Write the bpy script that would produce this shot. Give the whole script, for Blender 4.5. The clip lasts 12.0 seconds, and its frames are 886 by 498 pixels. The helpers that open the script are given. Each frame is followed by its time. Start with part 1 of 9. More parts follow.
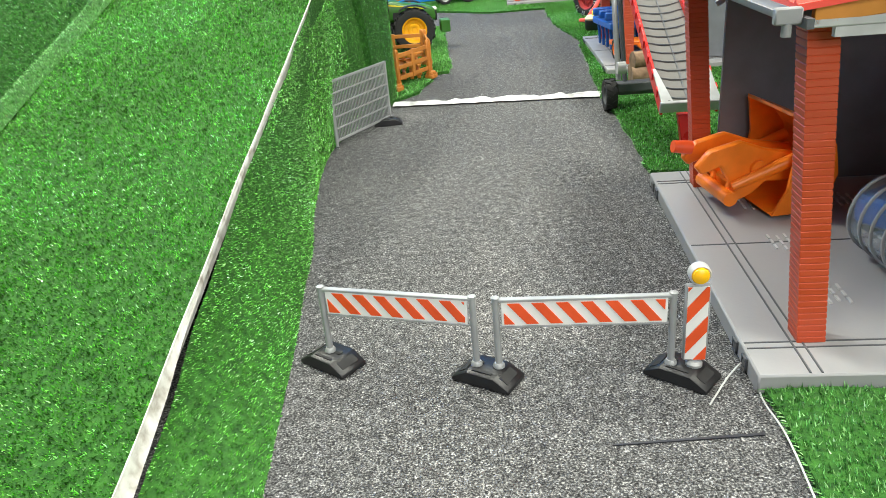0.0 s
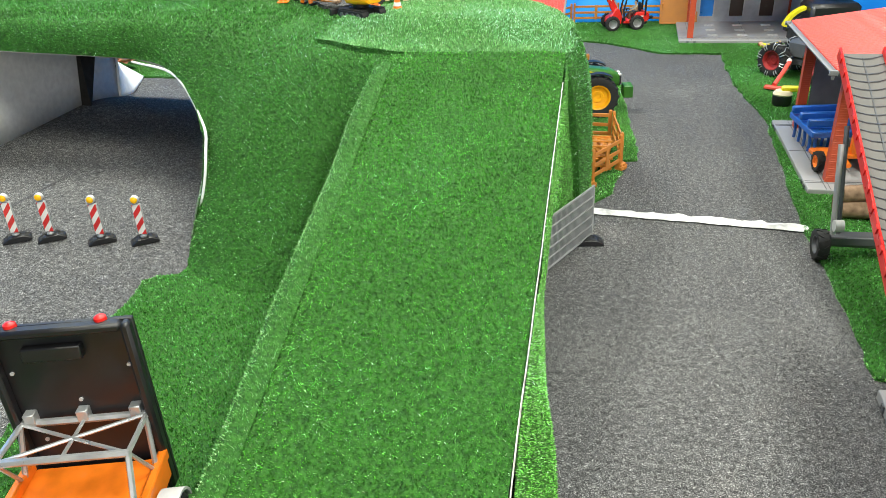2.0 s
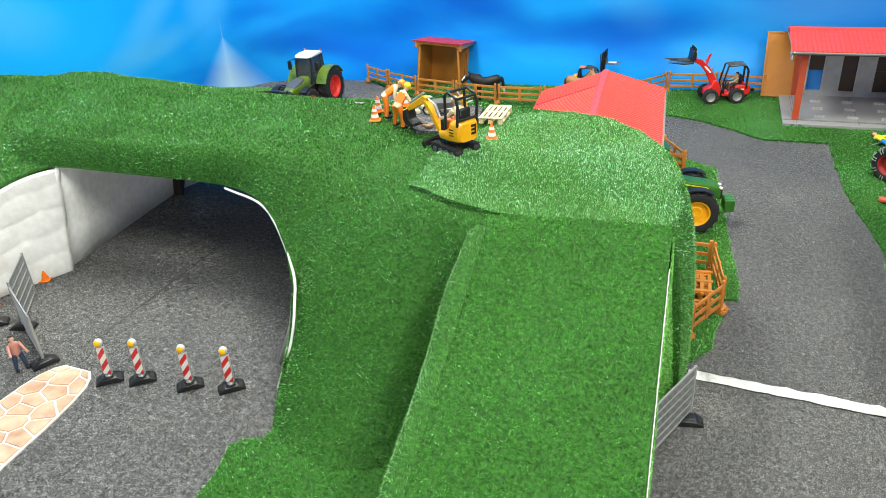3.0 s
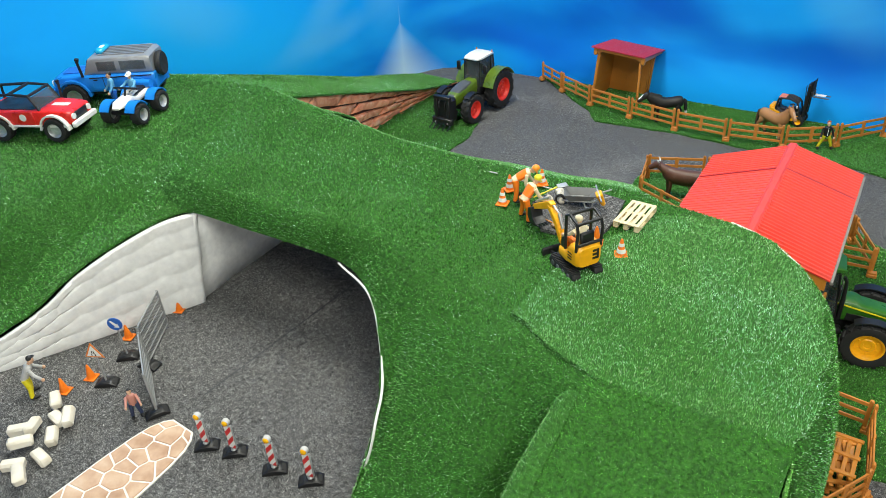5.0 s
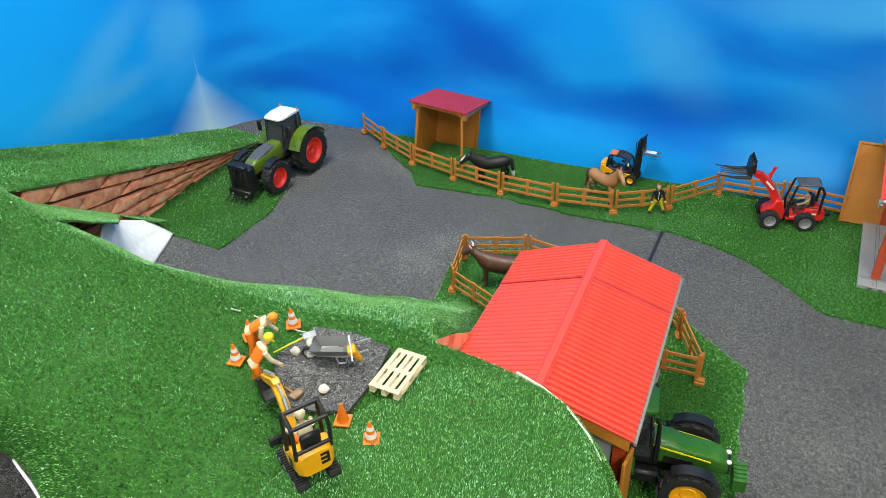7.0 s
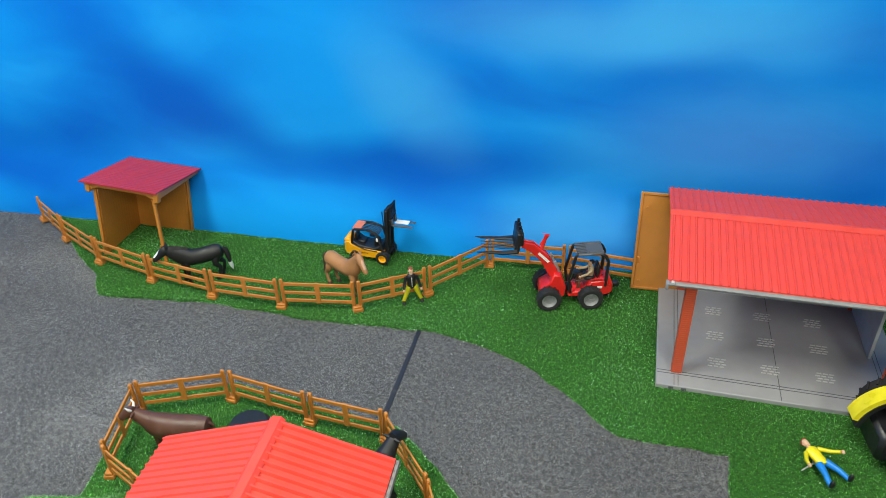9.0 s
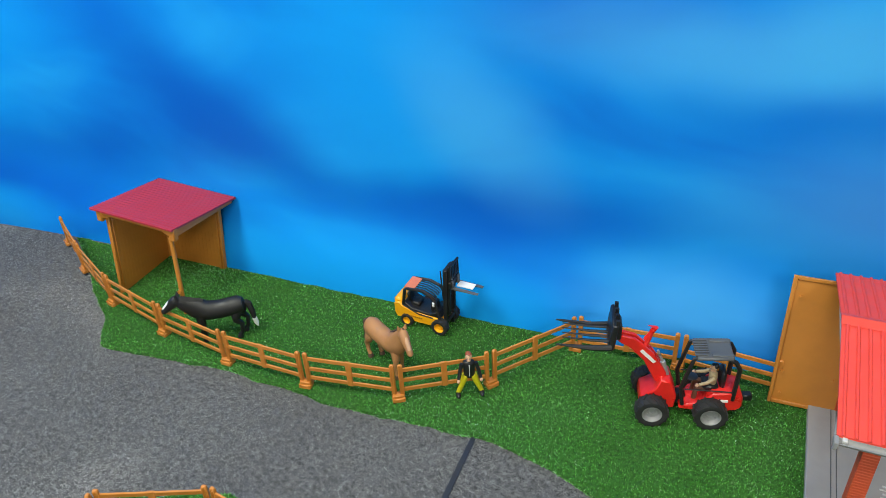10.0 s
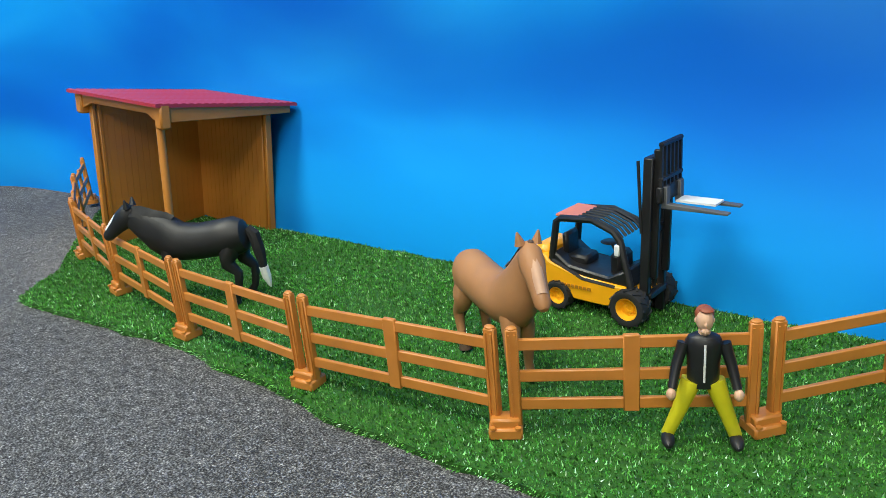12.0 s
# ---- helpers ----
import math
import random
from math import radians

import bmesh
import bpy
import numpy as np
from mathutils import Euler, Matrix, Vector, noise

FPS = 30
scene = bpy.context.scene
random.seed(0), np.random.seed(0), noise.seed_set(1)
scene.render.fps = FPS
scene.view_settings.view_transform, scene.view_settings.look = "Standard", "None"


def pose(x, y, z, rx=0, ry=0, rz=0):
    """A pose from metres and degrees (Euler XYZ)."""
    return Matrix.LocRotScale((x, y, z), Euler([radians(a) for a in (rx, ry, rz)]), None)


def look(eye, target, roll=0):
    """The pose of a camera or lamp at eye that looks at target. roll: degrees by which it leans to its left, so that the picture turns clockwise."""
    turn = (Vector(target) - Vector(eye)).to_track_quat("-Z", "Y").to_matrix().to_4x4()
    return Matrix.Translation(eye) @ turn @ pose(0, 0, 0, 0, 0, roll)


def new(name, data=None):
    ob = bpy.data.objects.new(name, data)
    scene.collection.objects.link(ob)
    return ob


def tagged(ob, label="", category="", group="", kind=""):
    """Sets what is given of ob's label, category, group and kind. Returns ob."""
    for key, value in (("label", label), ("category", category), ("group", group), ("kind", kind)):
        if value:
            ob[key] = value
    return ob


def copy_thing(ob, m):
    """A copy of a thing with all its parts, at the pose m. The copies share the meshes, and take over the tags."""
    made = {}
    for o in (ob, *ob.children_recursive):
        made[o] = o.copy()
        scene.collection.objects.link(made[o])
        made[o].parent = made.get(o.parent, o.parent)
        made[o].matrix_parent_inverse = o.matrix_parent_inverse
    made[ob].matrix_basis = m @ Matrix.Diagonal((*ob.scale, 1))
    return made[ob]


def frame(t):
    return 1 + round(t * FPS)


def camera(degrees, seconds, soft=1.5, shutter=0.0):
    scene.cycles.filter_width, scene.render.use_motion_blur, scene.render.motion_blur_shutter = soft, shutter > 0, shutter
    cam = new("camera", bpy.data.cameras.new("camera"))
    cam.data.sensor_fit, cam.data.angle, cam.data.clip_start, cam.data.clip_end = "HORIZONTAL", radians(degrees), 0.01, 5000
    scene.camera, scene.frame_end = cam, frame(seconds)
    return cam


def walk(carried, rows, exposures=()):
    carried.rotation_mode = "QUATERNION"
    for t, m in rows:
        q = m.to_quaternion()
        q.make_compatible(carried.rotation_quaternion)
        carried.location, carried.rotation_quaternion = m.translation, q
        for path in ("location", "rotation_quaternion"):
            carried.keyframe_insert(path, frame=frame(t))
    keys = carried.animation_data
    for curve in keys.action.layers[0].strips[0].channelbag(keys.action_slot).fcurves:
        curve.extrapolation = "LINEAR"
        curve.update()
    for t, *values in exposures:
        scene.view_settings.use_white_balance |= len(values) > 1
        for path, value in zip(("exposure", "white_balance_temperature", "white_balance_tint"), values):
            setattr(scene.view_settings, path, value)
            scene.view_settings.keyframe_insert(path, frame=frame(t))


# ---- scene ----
cam = camera(61.7, 12.0, soft=0.62)
PATH = [
    (0, (0.417, 0.396, 0.33), (0.335, 2.221, -0.484), -5.3),
    (0.5, (0.415, 0.392, 0.338), (0.317, 2.21, -0.489), -5.0),
    (1, (0.367, 0.397, 0.417), (0.151, 2.175, -0.474), -4.8),
    (1.5, (0.314, 0.409, 0.537), (0.011, 2.159, -0.383), -3.9),
    (2, (0.25, 0.447, 0.647), (-0.093, 2.185, -0.282), -3.2),
    (2.5, (0.205, 0.535, 0.775), (-0.196, 2.258, -0.158), -3.0),
    (3, (0.185, 0.627, 0.906), (-0.339, 2.312, -0.034), -3.6),
    (3.5, (0.196, 0.68, 1.005), (-0.485, 2.286, 0.027), -3.9),
    (3.7, (0.197, 0.692, 1.032), (-0.548, 2.263, 0.043), -4.0),
    (5.3, (0.25, 1.028, 1.187), (-0.696, 2.399, 0.081), -4.4),
    (5.5, (0.267, 1.077, 1.191), (-0.645, 2.463, 0.074), -4.0),
    (6, (0.293, 1.164, 1.2), (-0.526, 2.61, 0.087), -3.1),
    (6.5, (0.28, 1.293, 1.199), (-0.499, 2.763, 0.089), -3.7),
    (7, (0.284, 1.468, 1.207), (-0.421, 2.977, 0.1), -2.6),
    (7.5, (0.323, 1.616, 1.223), (-0.242, 3.183, 0.116), -1.4),
    (7.7, (0.342, 1.68, 1.226), (-0.151, 3.269, 0.116), -1.2),
    (9.3, (0.427, 2.26, 1.048), (0.084, 3.903, -0.041), -1.9),
    (9.5, (0.418, 2.341, 1.036), (0.047, 3.968, -0.067), -2.1),
    (10, (0.393, 2.578, 0.982), (-0.223, 4.136, -0.111), -3.5),
    (10.5, (0.344, 2.768, 0.88), (-0.466, 4.27, -0.163), -4.4),
    (11, (0.285, 2.923, 0.687), (-0.664, 4.381, -0.3), -5.1),
    (11.5, (0.234, 3.039, 0.453), (-0.81, 4.5, -0.427), -5.3),
    (12, (0.187, 3.088, 0.307), (-0.965, 4.586, -0.347), -5.3),
]
walk(cam, [(t, look(eye, target, roll)) for t, eye, target, roll in PATH],
     exposures=[(0, 0.42), (2, 0.30), (3.5, 0.07), (5.5, -0.33), (6.2, -0.36), (7, -0.26), (7.5, -0.27), (9.5, -0.17), (10.5, -0.18), (12, -0.05)])

# ---- light: a dark-ceilinged room with flush ceiling panels ----
CEIL = 2.55
world = bpy.data.worlds.new("world")
scene.world = world
world.use_nodes = True
bg = world.node_tree.nodes["Background"]
bg.inputs[0].default_value = (0.75, 0.82, 0.9, 1)
bg.inputs[1].default_value = 0.03


def ceiling_lamp(x, y, watts):
    lamp = bpy.data.lights.new("panel_light", "AREA")
    lamp.shape, lamp.size, lamp.size_y = "RECTANGLE", 0.6, 1.2
    lamp.energy, lamp.color = watts, (0.98, 0.99, 0.86)
    ob = new("panel_light", lamp)
    ob.matrix_world = pose(x, y, CEIL - 0.07)
    return ob


LAMPS = [(-0.25, 0.55, 26), (1.55, 0.55, 80), (-1.05, 2.55, 78), (0.55, 2.6, 36)]
for lx, ly, watts in LAMPS:
    ceiling_lamp(lx, ly, watts)

# added front fill through an assumed window, unseen behind the start of the walk
FILL_WINDOW = (0.1, 2.1, 0.75, 1.95)
fill_light = bpy.data.lights.new("front_fill", "AREA")
fill_light.shape, fill_light.size, fill_light.size_y = "RECTANGLE", FILL_WINDOW[1] - FILL_WINDOW[0], FILL_WINDOW[3] - FILL_WINDOW[2]
fill_light.energy, fill_light.color = 48, (0.97, 0.98, 0.94)
new("front_fill", fill_light).matrix_world = pose((FILL_WINDOW[0] + FILL_WINDOW[1]) / 2, -1.84, (FILL_WINDOW[2] + FILL_WINDOW[3]) / 2, 90, 0, 0)


# ---- materials ----
MATS = {}


def nodes_of(name):
    m = bpy.data.materials.new(name)
    m.use_nodes = True
    nt = m.node_tree
    return m, nt, nt.nodes["Principled BSDF"]


def add(nt, kind, **inputs):
    n = nt.nodes.new(kind)
    for k, v in inputs.items():
        n.inputs[k.replace("_", " ")].default_value = v
    return n


def ramp(nt, src, stops):
    r = nt.nodes.new("ShaderNodeValToRGB")
    el = r.color_ramp.elements
    while len(el) < len(stops):
        el.new(0.5)
    for e, (p, c) in zip(el, stops):
        e.position, e.color = p, (*c, 1)
    nt.links.new(src, r.inputs[0])
    return r.outputs[0]


def coords(nt, scale=(1, 1, 1), rot=(0, 0, 0), space="Object"):
    tc = nt.nodes.new("ShaderNodeTexCoord")
    mp = nt.nodes.new("ShaderNodeMapping")
    mp.inputs["Scale"].default_value = scale
    mp.inputs["Rotation"].default_value = rot
    nt.links.new(tc.outputs[space], mp.inputs[0])
    return mp.outputs[0]


def math_node(nt, op, a, b=None, clamp=False):
    n = nt.nodes.new("ShaderNodeMath")
    n.operation, n.use_clamp = op, clamp
    for k, v in enumerate((a, b)):
        if v is None:
            continue
        if isinstance(v, (int, float)):
            n.inputs[k].default_value = v
        else:
            nt.links.new(v, n.inputs[k])
    return n.outputs[0]


def blend(nt, fac, a, b):
    x = nt.nodes.new("ShaderNodeMix")
    x.data_type = "RGBA"
    nt.links.new(fac, x.inputs[0])
    for k, v in ((6, a), (7, b)):
        if isinstance(v, tuple):
            x.inputs[k].default_value = (*v, 1)
        else:
            nt.links.new(v, x.inputs[k])
    return x.outputs[2]


def bump(nt, bsdf, height, strength, distance):
    b = add(nt, "ShaderNodeBump", Strength=strength, Distance=distance)
    nt.links.new(height, b.inputs["Height"])
    nt.links.new(b.outputs[0], bsdf.inputs["Normal"])


def plastic(name, col, rough=0.38, metal=0.0, spread=0.16, dirt=0.25):
    """Moulded plastic: faint mottling, dust in soft patches, uneven gloss."""
    if name in MATS:
        return MATS[name]
    m, nt, b = nodes_of(name)
    v = coords(nt)
    n1 = add(nt, "ShaderNodeTexNoise", Scale=38.0, Detail=6.0)
    n2 = add(nt, "ShaderNodeTexNoise", Scale=420.0, Detail=2.0)
    nt.links.new(v, n1.inputs["Vector"])
    nt.links.new(v, n2.inputs["Vector"])
    c = Vector(col)
    dust = c.lerp(Vector((0.42, 0.41, 0.38)), 0.10 * dirt * 4)
    out = ramp(nt, n1.outputs["Fac"], [(0.25, c * (1 - spread)), (0.5, c), (0.62, c * (1 + spread * 0.5)), (0.8, dust)])
    nt.links.new(out, b.inputs["Base Color"])
    mr = add(nt, "ShaderNodeMapRange")
    mr.inputs[1].default_value, mr.inputs[2].default_value = 0.3, 0.7
    mr.inputs[3].default_value, mr.inputs[4].default_value = rough * 0.8, min(1, rough * 1.3)
    nt.links.new(n1.outputs["Fac"], mr.inputs[0])
    nt.links.new(mr.outputs[0], b.inputs["Roughness"])
    b.inputs["Metallic"].default_value = metal
    bump(nt, b, n2.outputs["Fac"], 0.12, 0.0006)
    MATS[name] = m
    return m


def carpet_material():
    m, nt, b = nodes_of("grey_felt")
    v = coords(nt)
    vo = add(nt, "ShaderNodeTexVoronoi", Scale=420.0)
    n1 = add(nt, "ShaderNodeTexNoise", Scale=620.0, Detail=3.0, Roughness=0.65)
    n2 = add(nt, "ShaderNodeTexNoise", Scale=3.2, Detail=4.0)
    n3 = add(nt, "ShaderNodeTexNoise", Scale=115.0, Detail=3.0, Roughness=0.7)
    for n in (vo, n1, n2, n3):
        nt.links.new(v, n.inputs["Vector"])
    fleck = ramp(nt, n1.outputs["Fac"], [(0.34, (0.020, 0.020, 0.022)), (0.46, (0.066, 0.066, 0.069)), (0.56, (0.165, 0.165, 0.168)), (0.67, (0.40, 0.40, 0.39))])
    fibre = ramp(nt, vo.outputs["Color"], [(0.1, (0.35, 0.35, 0.36)), (0.6, (1.0, 1.0, 1.0)), (0.95, (1.9, 1.9, 1.9))])
    wear = ramp(nt, n2.outputs["Fac"], [(0.3, (0.86, 0.86, 0.88)), (0.58, (1.0, 1.0, 1.0)), (0.75, (1.55, 1.5, 1.46))])
    x1 = nt.nodes.new("ShaderNodeMix")
    x1.data_type, x1.blend_type = "RGBA", "MULTIPLY"
    x1.inputs[0].default_value = 0.7
    x2 = nt.nodes.new("ShaderNodeMix")
    x2.data_type, x2.blend_type = "RGBA", "MULTIPLY"
    x2.inputs[0].default_value = 1.0
    nt.links.new(fleck, x1.inputs[6])
    nt.links.new(fibre, x1.inputs[7])
    nt.links.new(x1.outputs[2], x2.inputs[6])
    nt.links.new(wear, x2.inputs[7])
    clump = ramp(nt, n3.outputs["Fac"], [(0.32, (0.52, 0.52, 0.53)), (0.5, (0.95, 0.95, 0.95)), (0.66, (1.55, 1.55, 1.54))])
    x3 = nt.nodes.new("ShaderNodeMix")
    x3.data_type, x3.blend_type = "RGBA", "MULTIPLY"
    x3.inputs[0].default_value = 0.85
    nt.links.new(x2.outputs[2], x3.inputs[6])
    nt.links.new(clump, x3.inputs[7])
    nt.links.new(x3.outputs[2], b.inputs["Base Color"])
    b.inputs["Roughness"].default_value = 0.95
    b.inputs["Specular IOR Level"].default_value = 0.15
    bump(nt, b, n1.outputs["Fac"], 0.6, 0.002)
    return m


def turf_materials():
    m, nt, b = nodes_of("turf_backing")
    n = add(nt, "ShaderNodeTexNoise", Scale=160.0, Detail=5.0)
    nt.links.new(coords(nt), n.inputs["Vector"])
    nt.links.new(ramp(nt, n.outputs["Fac"], [(0.3, (0.008, 0.056, 0.004)), (0.7, (0.034, 0.155, 0.013))]), b.inputs["Base Color"])
    b.inputs["Roughness"].default_value = 0.9
    bump(nt, b, n.outputs["Fac"], 0.8, 0.004)
    return m


def blade_material(name, stops, grain=(0.30, 1.85)):
    """Plastic pile: each blade its own green, clumps of light and dark, and the pile's sheen painted in as broad pale
    patches.
    """
    g, nt, b = nodes_of(name)
    geo = nt.nodes.new("ShaderNodeNewGeometry")
    big = add(nt, "ShaderNodeTexNoise", Scale=4.5, Detail=4.0)
    mid = add(nt, "ShaderNodeTexNoise", Scale=150.0, Detail=2.5, Roughness=0.65)
    patchy = add(nt, "ShaderNodeTexNoise", Scale=8.0, Detail=5.0, Roughness=0.6)
    for n in (big, mid, patchy):
        nt.links.new(coords(nt), n.inputs["Vector"])
    col = ramp(nt, geo.outputs["Random Per Island"], stops)
    for n, (lo, hi) in ((big, (0.72, 1.30)), (mid, grain)):
        e = 0.16 if n is big else 0.11
        tone = ramp(nt, n.outputs["Fac"], [(0.5 - e, (lo, lo, lo)), (0.5, (1, 1, 1)), (0.5 + e, (hi, hi * 0.92, hi * 1.35))])
        x = nt.nodes.new("ShaderNodeMix")
        x.data_type, x.blend_type = "RGBA", "MULTIPLY"
        x.inputs[0].default_value = 1.0
        nt.links.new(col, x.inputs[6])
        nt.links.new(tone, x.inputs[7])
        col = x.outputs[2]
    # sheen of the combed pile, blended into the colour as pale green
    pale = add(nt, "ShaderNodeMapRange")
    pale.inputs[1].default_value, pale.inputs[2].default_value = 0.52, 0.74
    pale.inputs[3].default_value, pale.inputs[4].default_value = 0.0, 0.42
    nt.links.new(patchy.outputs["Fac"], pale.inputs[0])
    col = blend(nt, pale.outputs[0], col, (0.26, 0.56, 0.20))
    nt.links.new(col, b.inputs["Base Color"])
    b.inputs["Roughness"].default_value = 0.55
    b.inputs["Specular IOR Level"].default_value = 0.25
    return g


# the printed sky, patch by patch: place along the sheet and height (m), half-lengths, tilt (degrees), colour, weight
SKY_DEEP, SKY_CYAN, SKY_PALE, SKY_GREY, SKY_BRIGHT = (0.002, 0.105, 0.55), (0.006, 0.33, 0.87), (0.085, 0.42, 0.82), (0.050, 0.24, 0.66), (0.010, 0.40, 0.93)
SKY_PATCHES = [
    (2.10, 0.56, 0.34, 0.32, 0, SKY_CYAN, 0.7), (3.25, 0.48, 0.40, 0.16, -14, SKY_CYAN, 0.9), (4.60, 0.40, 0.95, 0.50, 0, SKY_BRIGHT, 0.9), (4.80, 0.56, 0.75, 0.26, 8, SKY_BRIGHT, 0.6), (4.15, 0.56, 0.60, 0.26, 0, SKY_CYAN, 0.8),
    (3.85, 0.36, 0.40, 0.16, -20, SKY_CYAN, 0.8), (4.02, 0.42, 0.34, 0.09, -40, SKY_PALE, 0.55), (4.62, 0.50, 0.26, 0.12, 20, SKY_PALE, 0.45), (4.06, 0.275, 0.30, 0.07, -10, SKY_PALE, 0.6), (3.74, 0.42, 0.13, 0.20, 6, SKY_PALE, 0.6), (3.28, 0.155, 0.40, 0.075, 8, SKY_DEEP, 0.7),
    (2.95, 0.20, 0.46, 0.14, -6, SKY_DEEP, 0.60), (2.50, 0.38, 0.42, 0.13, 30, SKY_DEEP, 0.85), (1.88, 0.235, 0.58, 0.10, -1, SKY_DEEP, 0.75), (3.25, 0.36, 0.30, 0.10, 10, SKY_CYAN, 0.5),
    (2.15, 0.04, 0.60, 0.13, 3, SKY_CYAN, 0.85), (1.50, 0.09, 0.26, 0.12, 0, SKY_PALE, 0.50), (1.90, 0.42, 0.26, 0.13, 47, SKY_PALE, 0.38),
    (1.40, 0.60, 0.60, 0.11, 2, SKY_PALE, 0.48), (1.25, 0.475, 0.48, 0.075, 3, SKY_DEEP, 0.42), (1.15, 0.33, 0.42, 0.15, -4, SKY_GREY, 0.60), (3.30, 0.07, 0.28, 0.07, 0, SKY_CYAN, 0.5),
]


def backdrop_material():
    """A printed sky: soft streaks of deep and pale blue, with the corner fold's highlight painted in as a white cone.
    """
    m, nt, b = nodes_of("printed_sky")
    uv = nt.nodes.new("ShaderNodeUVMap")
    uv.uv_map = "print"
    warp = add(nt, "ShaderNodeTexNoise", Scale=3.0, Detail=2.0)
    nt.links.new(uv.outputs[0], warp.inputs["Vector"])
    shift = nt.nodes.new("ShaderNodeVectorMath")
    shift.operation = "MULTIPLY_ADD"
    shift.inputs[1].default_value, shift.inputs[2].default_value = (0.10, 0.10, 0), (-0.05, -0.05, 0)
    nt.links.new(warp.outputs["Color"], shift.inputs[0])
    at = nt.nodes.new("ShaderNodeVectorMath")
    at.operation = "ADD"
    nt.links.new(uv.outputs[0], at.inputs[0])
    nt.links.new(shift.outputs[0], at.inputs[1])
    streak = nt.nodes.new("ShaderNodeMapping")
    streak.inputs["Scale"].default_value = (1.0, 2.6, 1.0)
    streak.inputs["Rotation"].default_value = (0, 0, radians(12))
    nt.links.new(at.outputs[0], streak.inputs[0])
    n1 = add(nt, "ShaderNodeTexNoise", Scale=1.7, Detail=3.0, Roughness=0.45, Distortion=0.4)
    nt.links.new(streak.outputs[0], n1.inputs["Vector"])
    col = ramp(nt, n1.outputs["Fac"], [(0.30, (0.003, 0.15, 0.64)), (0.5, (0.005, 0.235, 0.76)), (0.70, (0.014, 0.34, 0.86))])
    for u, z, ru, rz, tilt, tone, weight in SKY_PATCHES:
        mp = nt.nodes.new("ShaderNodeMapping")
        mp.vector_type = "TEXTURE"
        mp.inputs["Location"].default_value = (u, z, 0)
        mp.inputs["Rotation"].default_value = (0, 0, radians(tilt))
        mp.inputs["Scale"].default_value = (ru, rz, 1)
        nt.links.new(at.outputs[0], mp.inputs[0])
        far = nt.nodes.new("ShaderNodeVectorMath")
        far.operation = "LENGTH"
        nt.links.new(mp.outputs[0], far.inputs[0])
        near = add(nt, "ShaderNodeMapRange")
        near.interpolation_type = "SMOOTHSTEP"
        near.inputs[1].default_value, near.inputs[2].default_value = 1.15, 0.15
        near.inputs[3].default_value, near.inputs[4].default_value = 0.0, weight
        nt.links.new(far.outputs["Value"], near.inputs[0])
        col = blend(nt, near.outputs[0], col, tone)
    # the fold's highlight, painted as a cone: wide and white at its foot, gone at its tip
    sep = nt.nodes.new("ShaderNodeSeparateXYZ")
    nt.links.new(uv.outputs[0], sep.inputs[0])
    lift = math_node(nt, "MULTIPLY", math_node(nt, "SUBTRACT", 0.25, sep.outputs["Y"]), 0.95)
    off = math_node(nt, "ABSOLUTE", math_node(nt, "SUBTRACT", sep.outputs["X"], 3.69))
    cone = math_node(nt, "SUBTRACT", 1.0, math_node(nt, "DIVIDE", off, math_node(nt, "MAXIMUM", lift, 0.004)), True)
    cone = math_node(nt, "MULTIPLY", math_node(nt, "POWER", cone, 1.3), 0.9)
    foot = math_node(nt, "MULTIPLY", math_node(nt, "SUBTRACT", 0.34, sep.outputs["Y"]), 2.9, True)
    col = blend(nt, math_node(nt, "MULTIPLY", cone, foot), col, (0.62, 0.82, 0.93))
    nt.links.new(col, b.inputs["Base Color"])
    b.inputs["Roughness"].default_value = 0.5
    b.inputs["Specular IOR Level"].default_value = 0.12
    n2 = add(nt, "ShaderNodeTexNoise", Scale=2.2, Detail=2.0)
    nt.links.new(coords(nt), n2.inputs["Vector"])
    bump(nt, b, n2.outputs["Fac"], 0.25, 0.02)
    return m


def rock_material():
    m, nt, b = nodes_of("brown_rock_cloth")
    v = coords(nt)
    n1 = add(nt, "ShaderNodeTexNoise", Scale=30.0, Detail=7.0, Distortion=0.8)
    nt.links.new(v, n1.inputs["Vector"])
    ob = nt.nodes.new("ShaderNodeObjectInfo")
    hue = ramp(nt, ob.outputs["Random"], [(0.0, (0.8, 0.8, 0.8)), (1.0, (1.15, 1.12, 1.1))])
    c = ramp(nt, n1.outputs["Fac"], [(0.25, (0.60, 0.19, 0.10)), (0.5, (0.92, 0.37, 0.22)), (0.75, (0.97, 0.62, 0.43))])
    x = nt.nodes.new("ShaderNodeMix")
    x.data_type, x.blend_type = "RGBA", "MULTIPLY"
    x.inputs[0].default_value = 1.0
    nt.links.new(c, x.inputs[6])
    nt.links.new(hue, x.inputs[7])
    nt.links.new(x.outputs[2], b.inputs["Base Color"])
    b.inputs["Roughness"].default_value = 0.8
    bump(nt, b, n1.outputs["Fac"], 0.5, 0.006)
    return m


def mottled(name, stops, scale, rough=0.8, relief=0.3, dist=0.002, stretch=(1, 1, 1)):
    m, nt, b = nodes_of(name)
    v = coords(nt, scale=stretch)
    n1 = add(nt, "ShaderNodeTexNoise", Scale=scale, Detail=6.0)
    nt.links.new(v, n1.inputs["Vector"])
    nt.links.new(ramp(nt, n1.outputs["Fac"], stops), b.inputs["Base Color"])
    b.inputs["Roughness"].default_value = rough
    bump(nt, b, n1.outputs["Fac"], relief, dist)
    return m


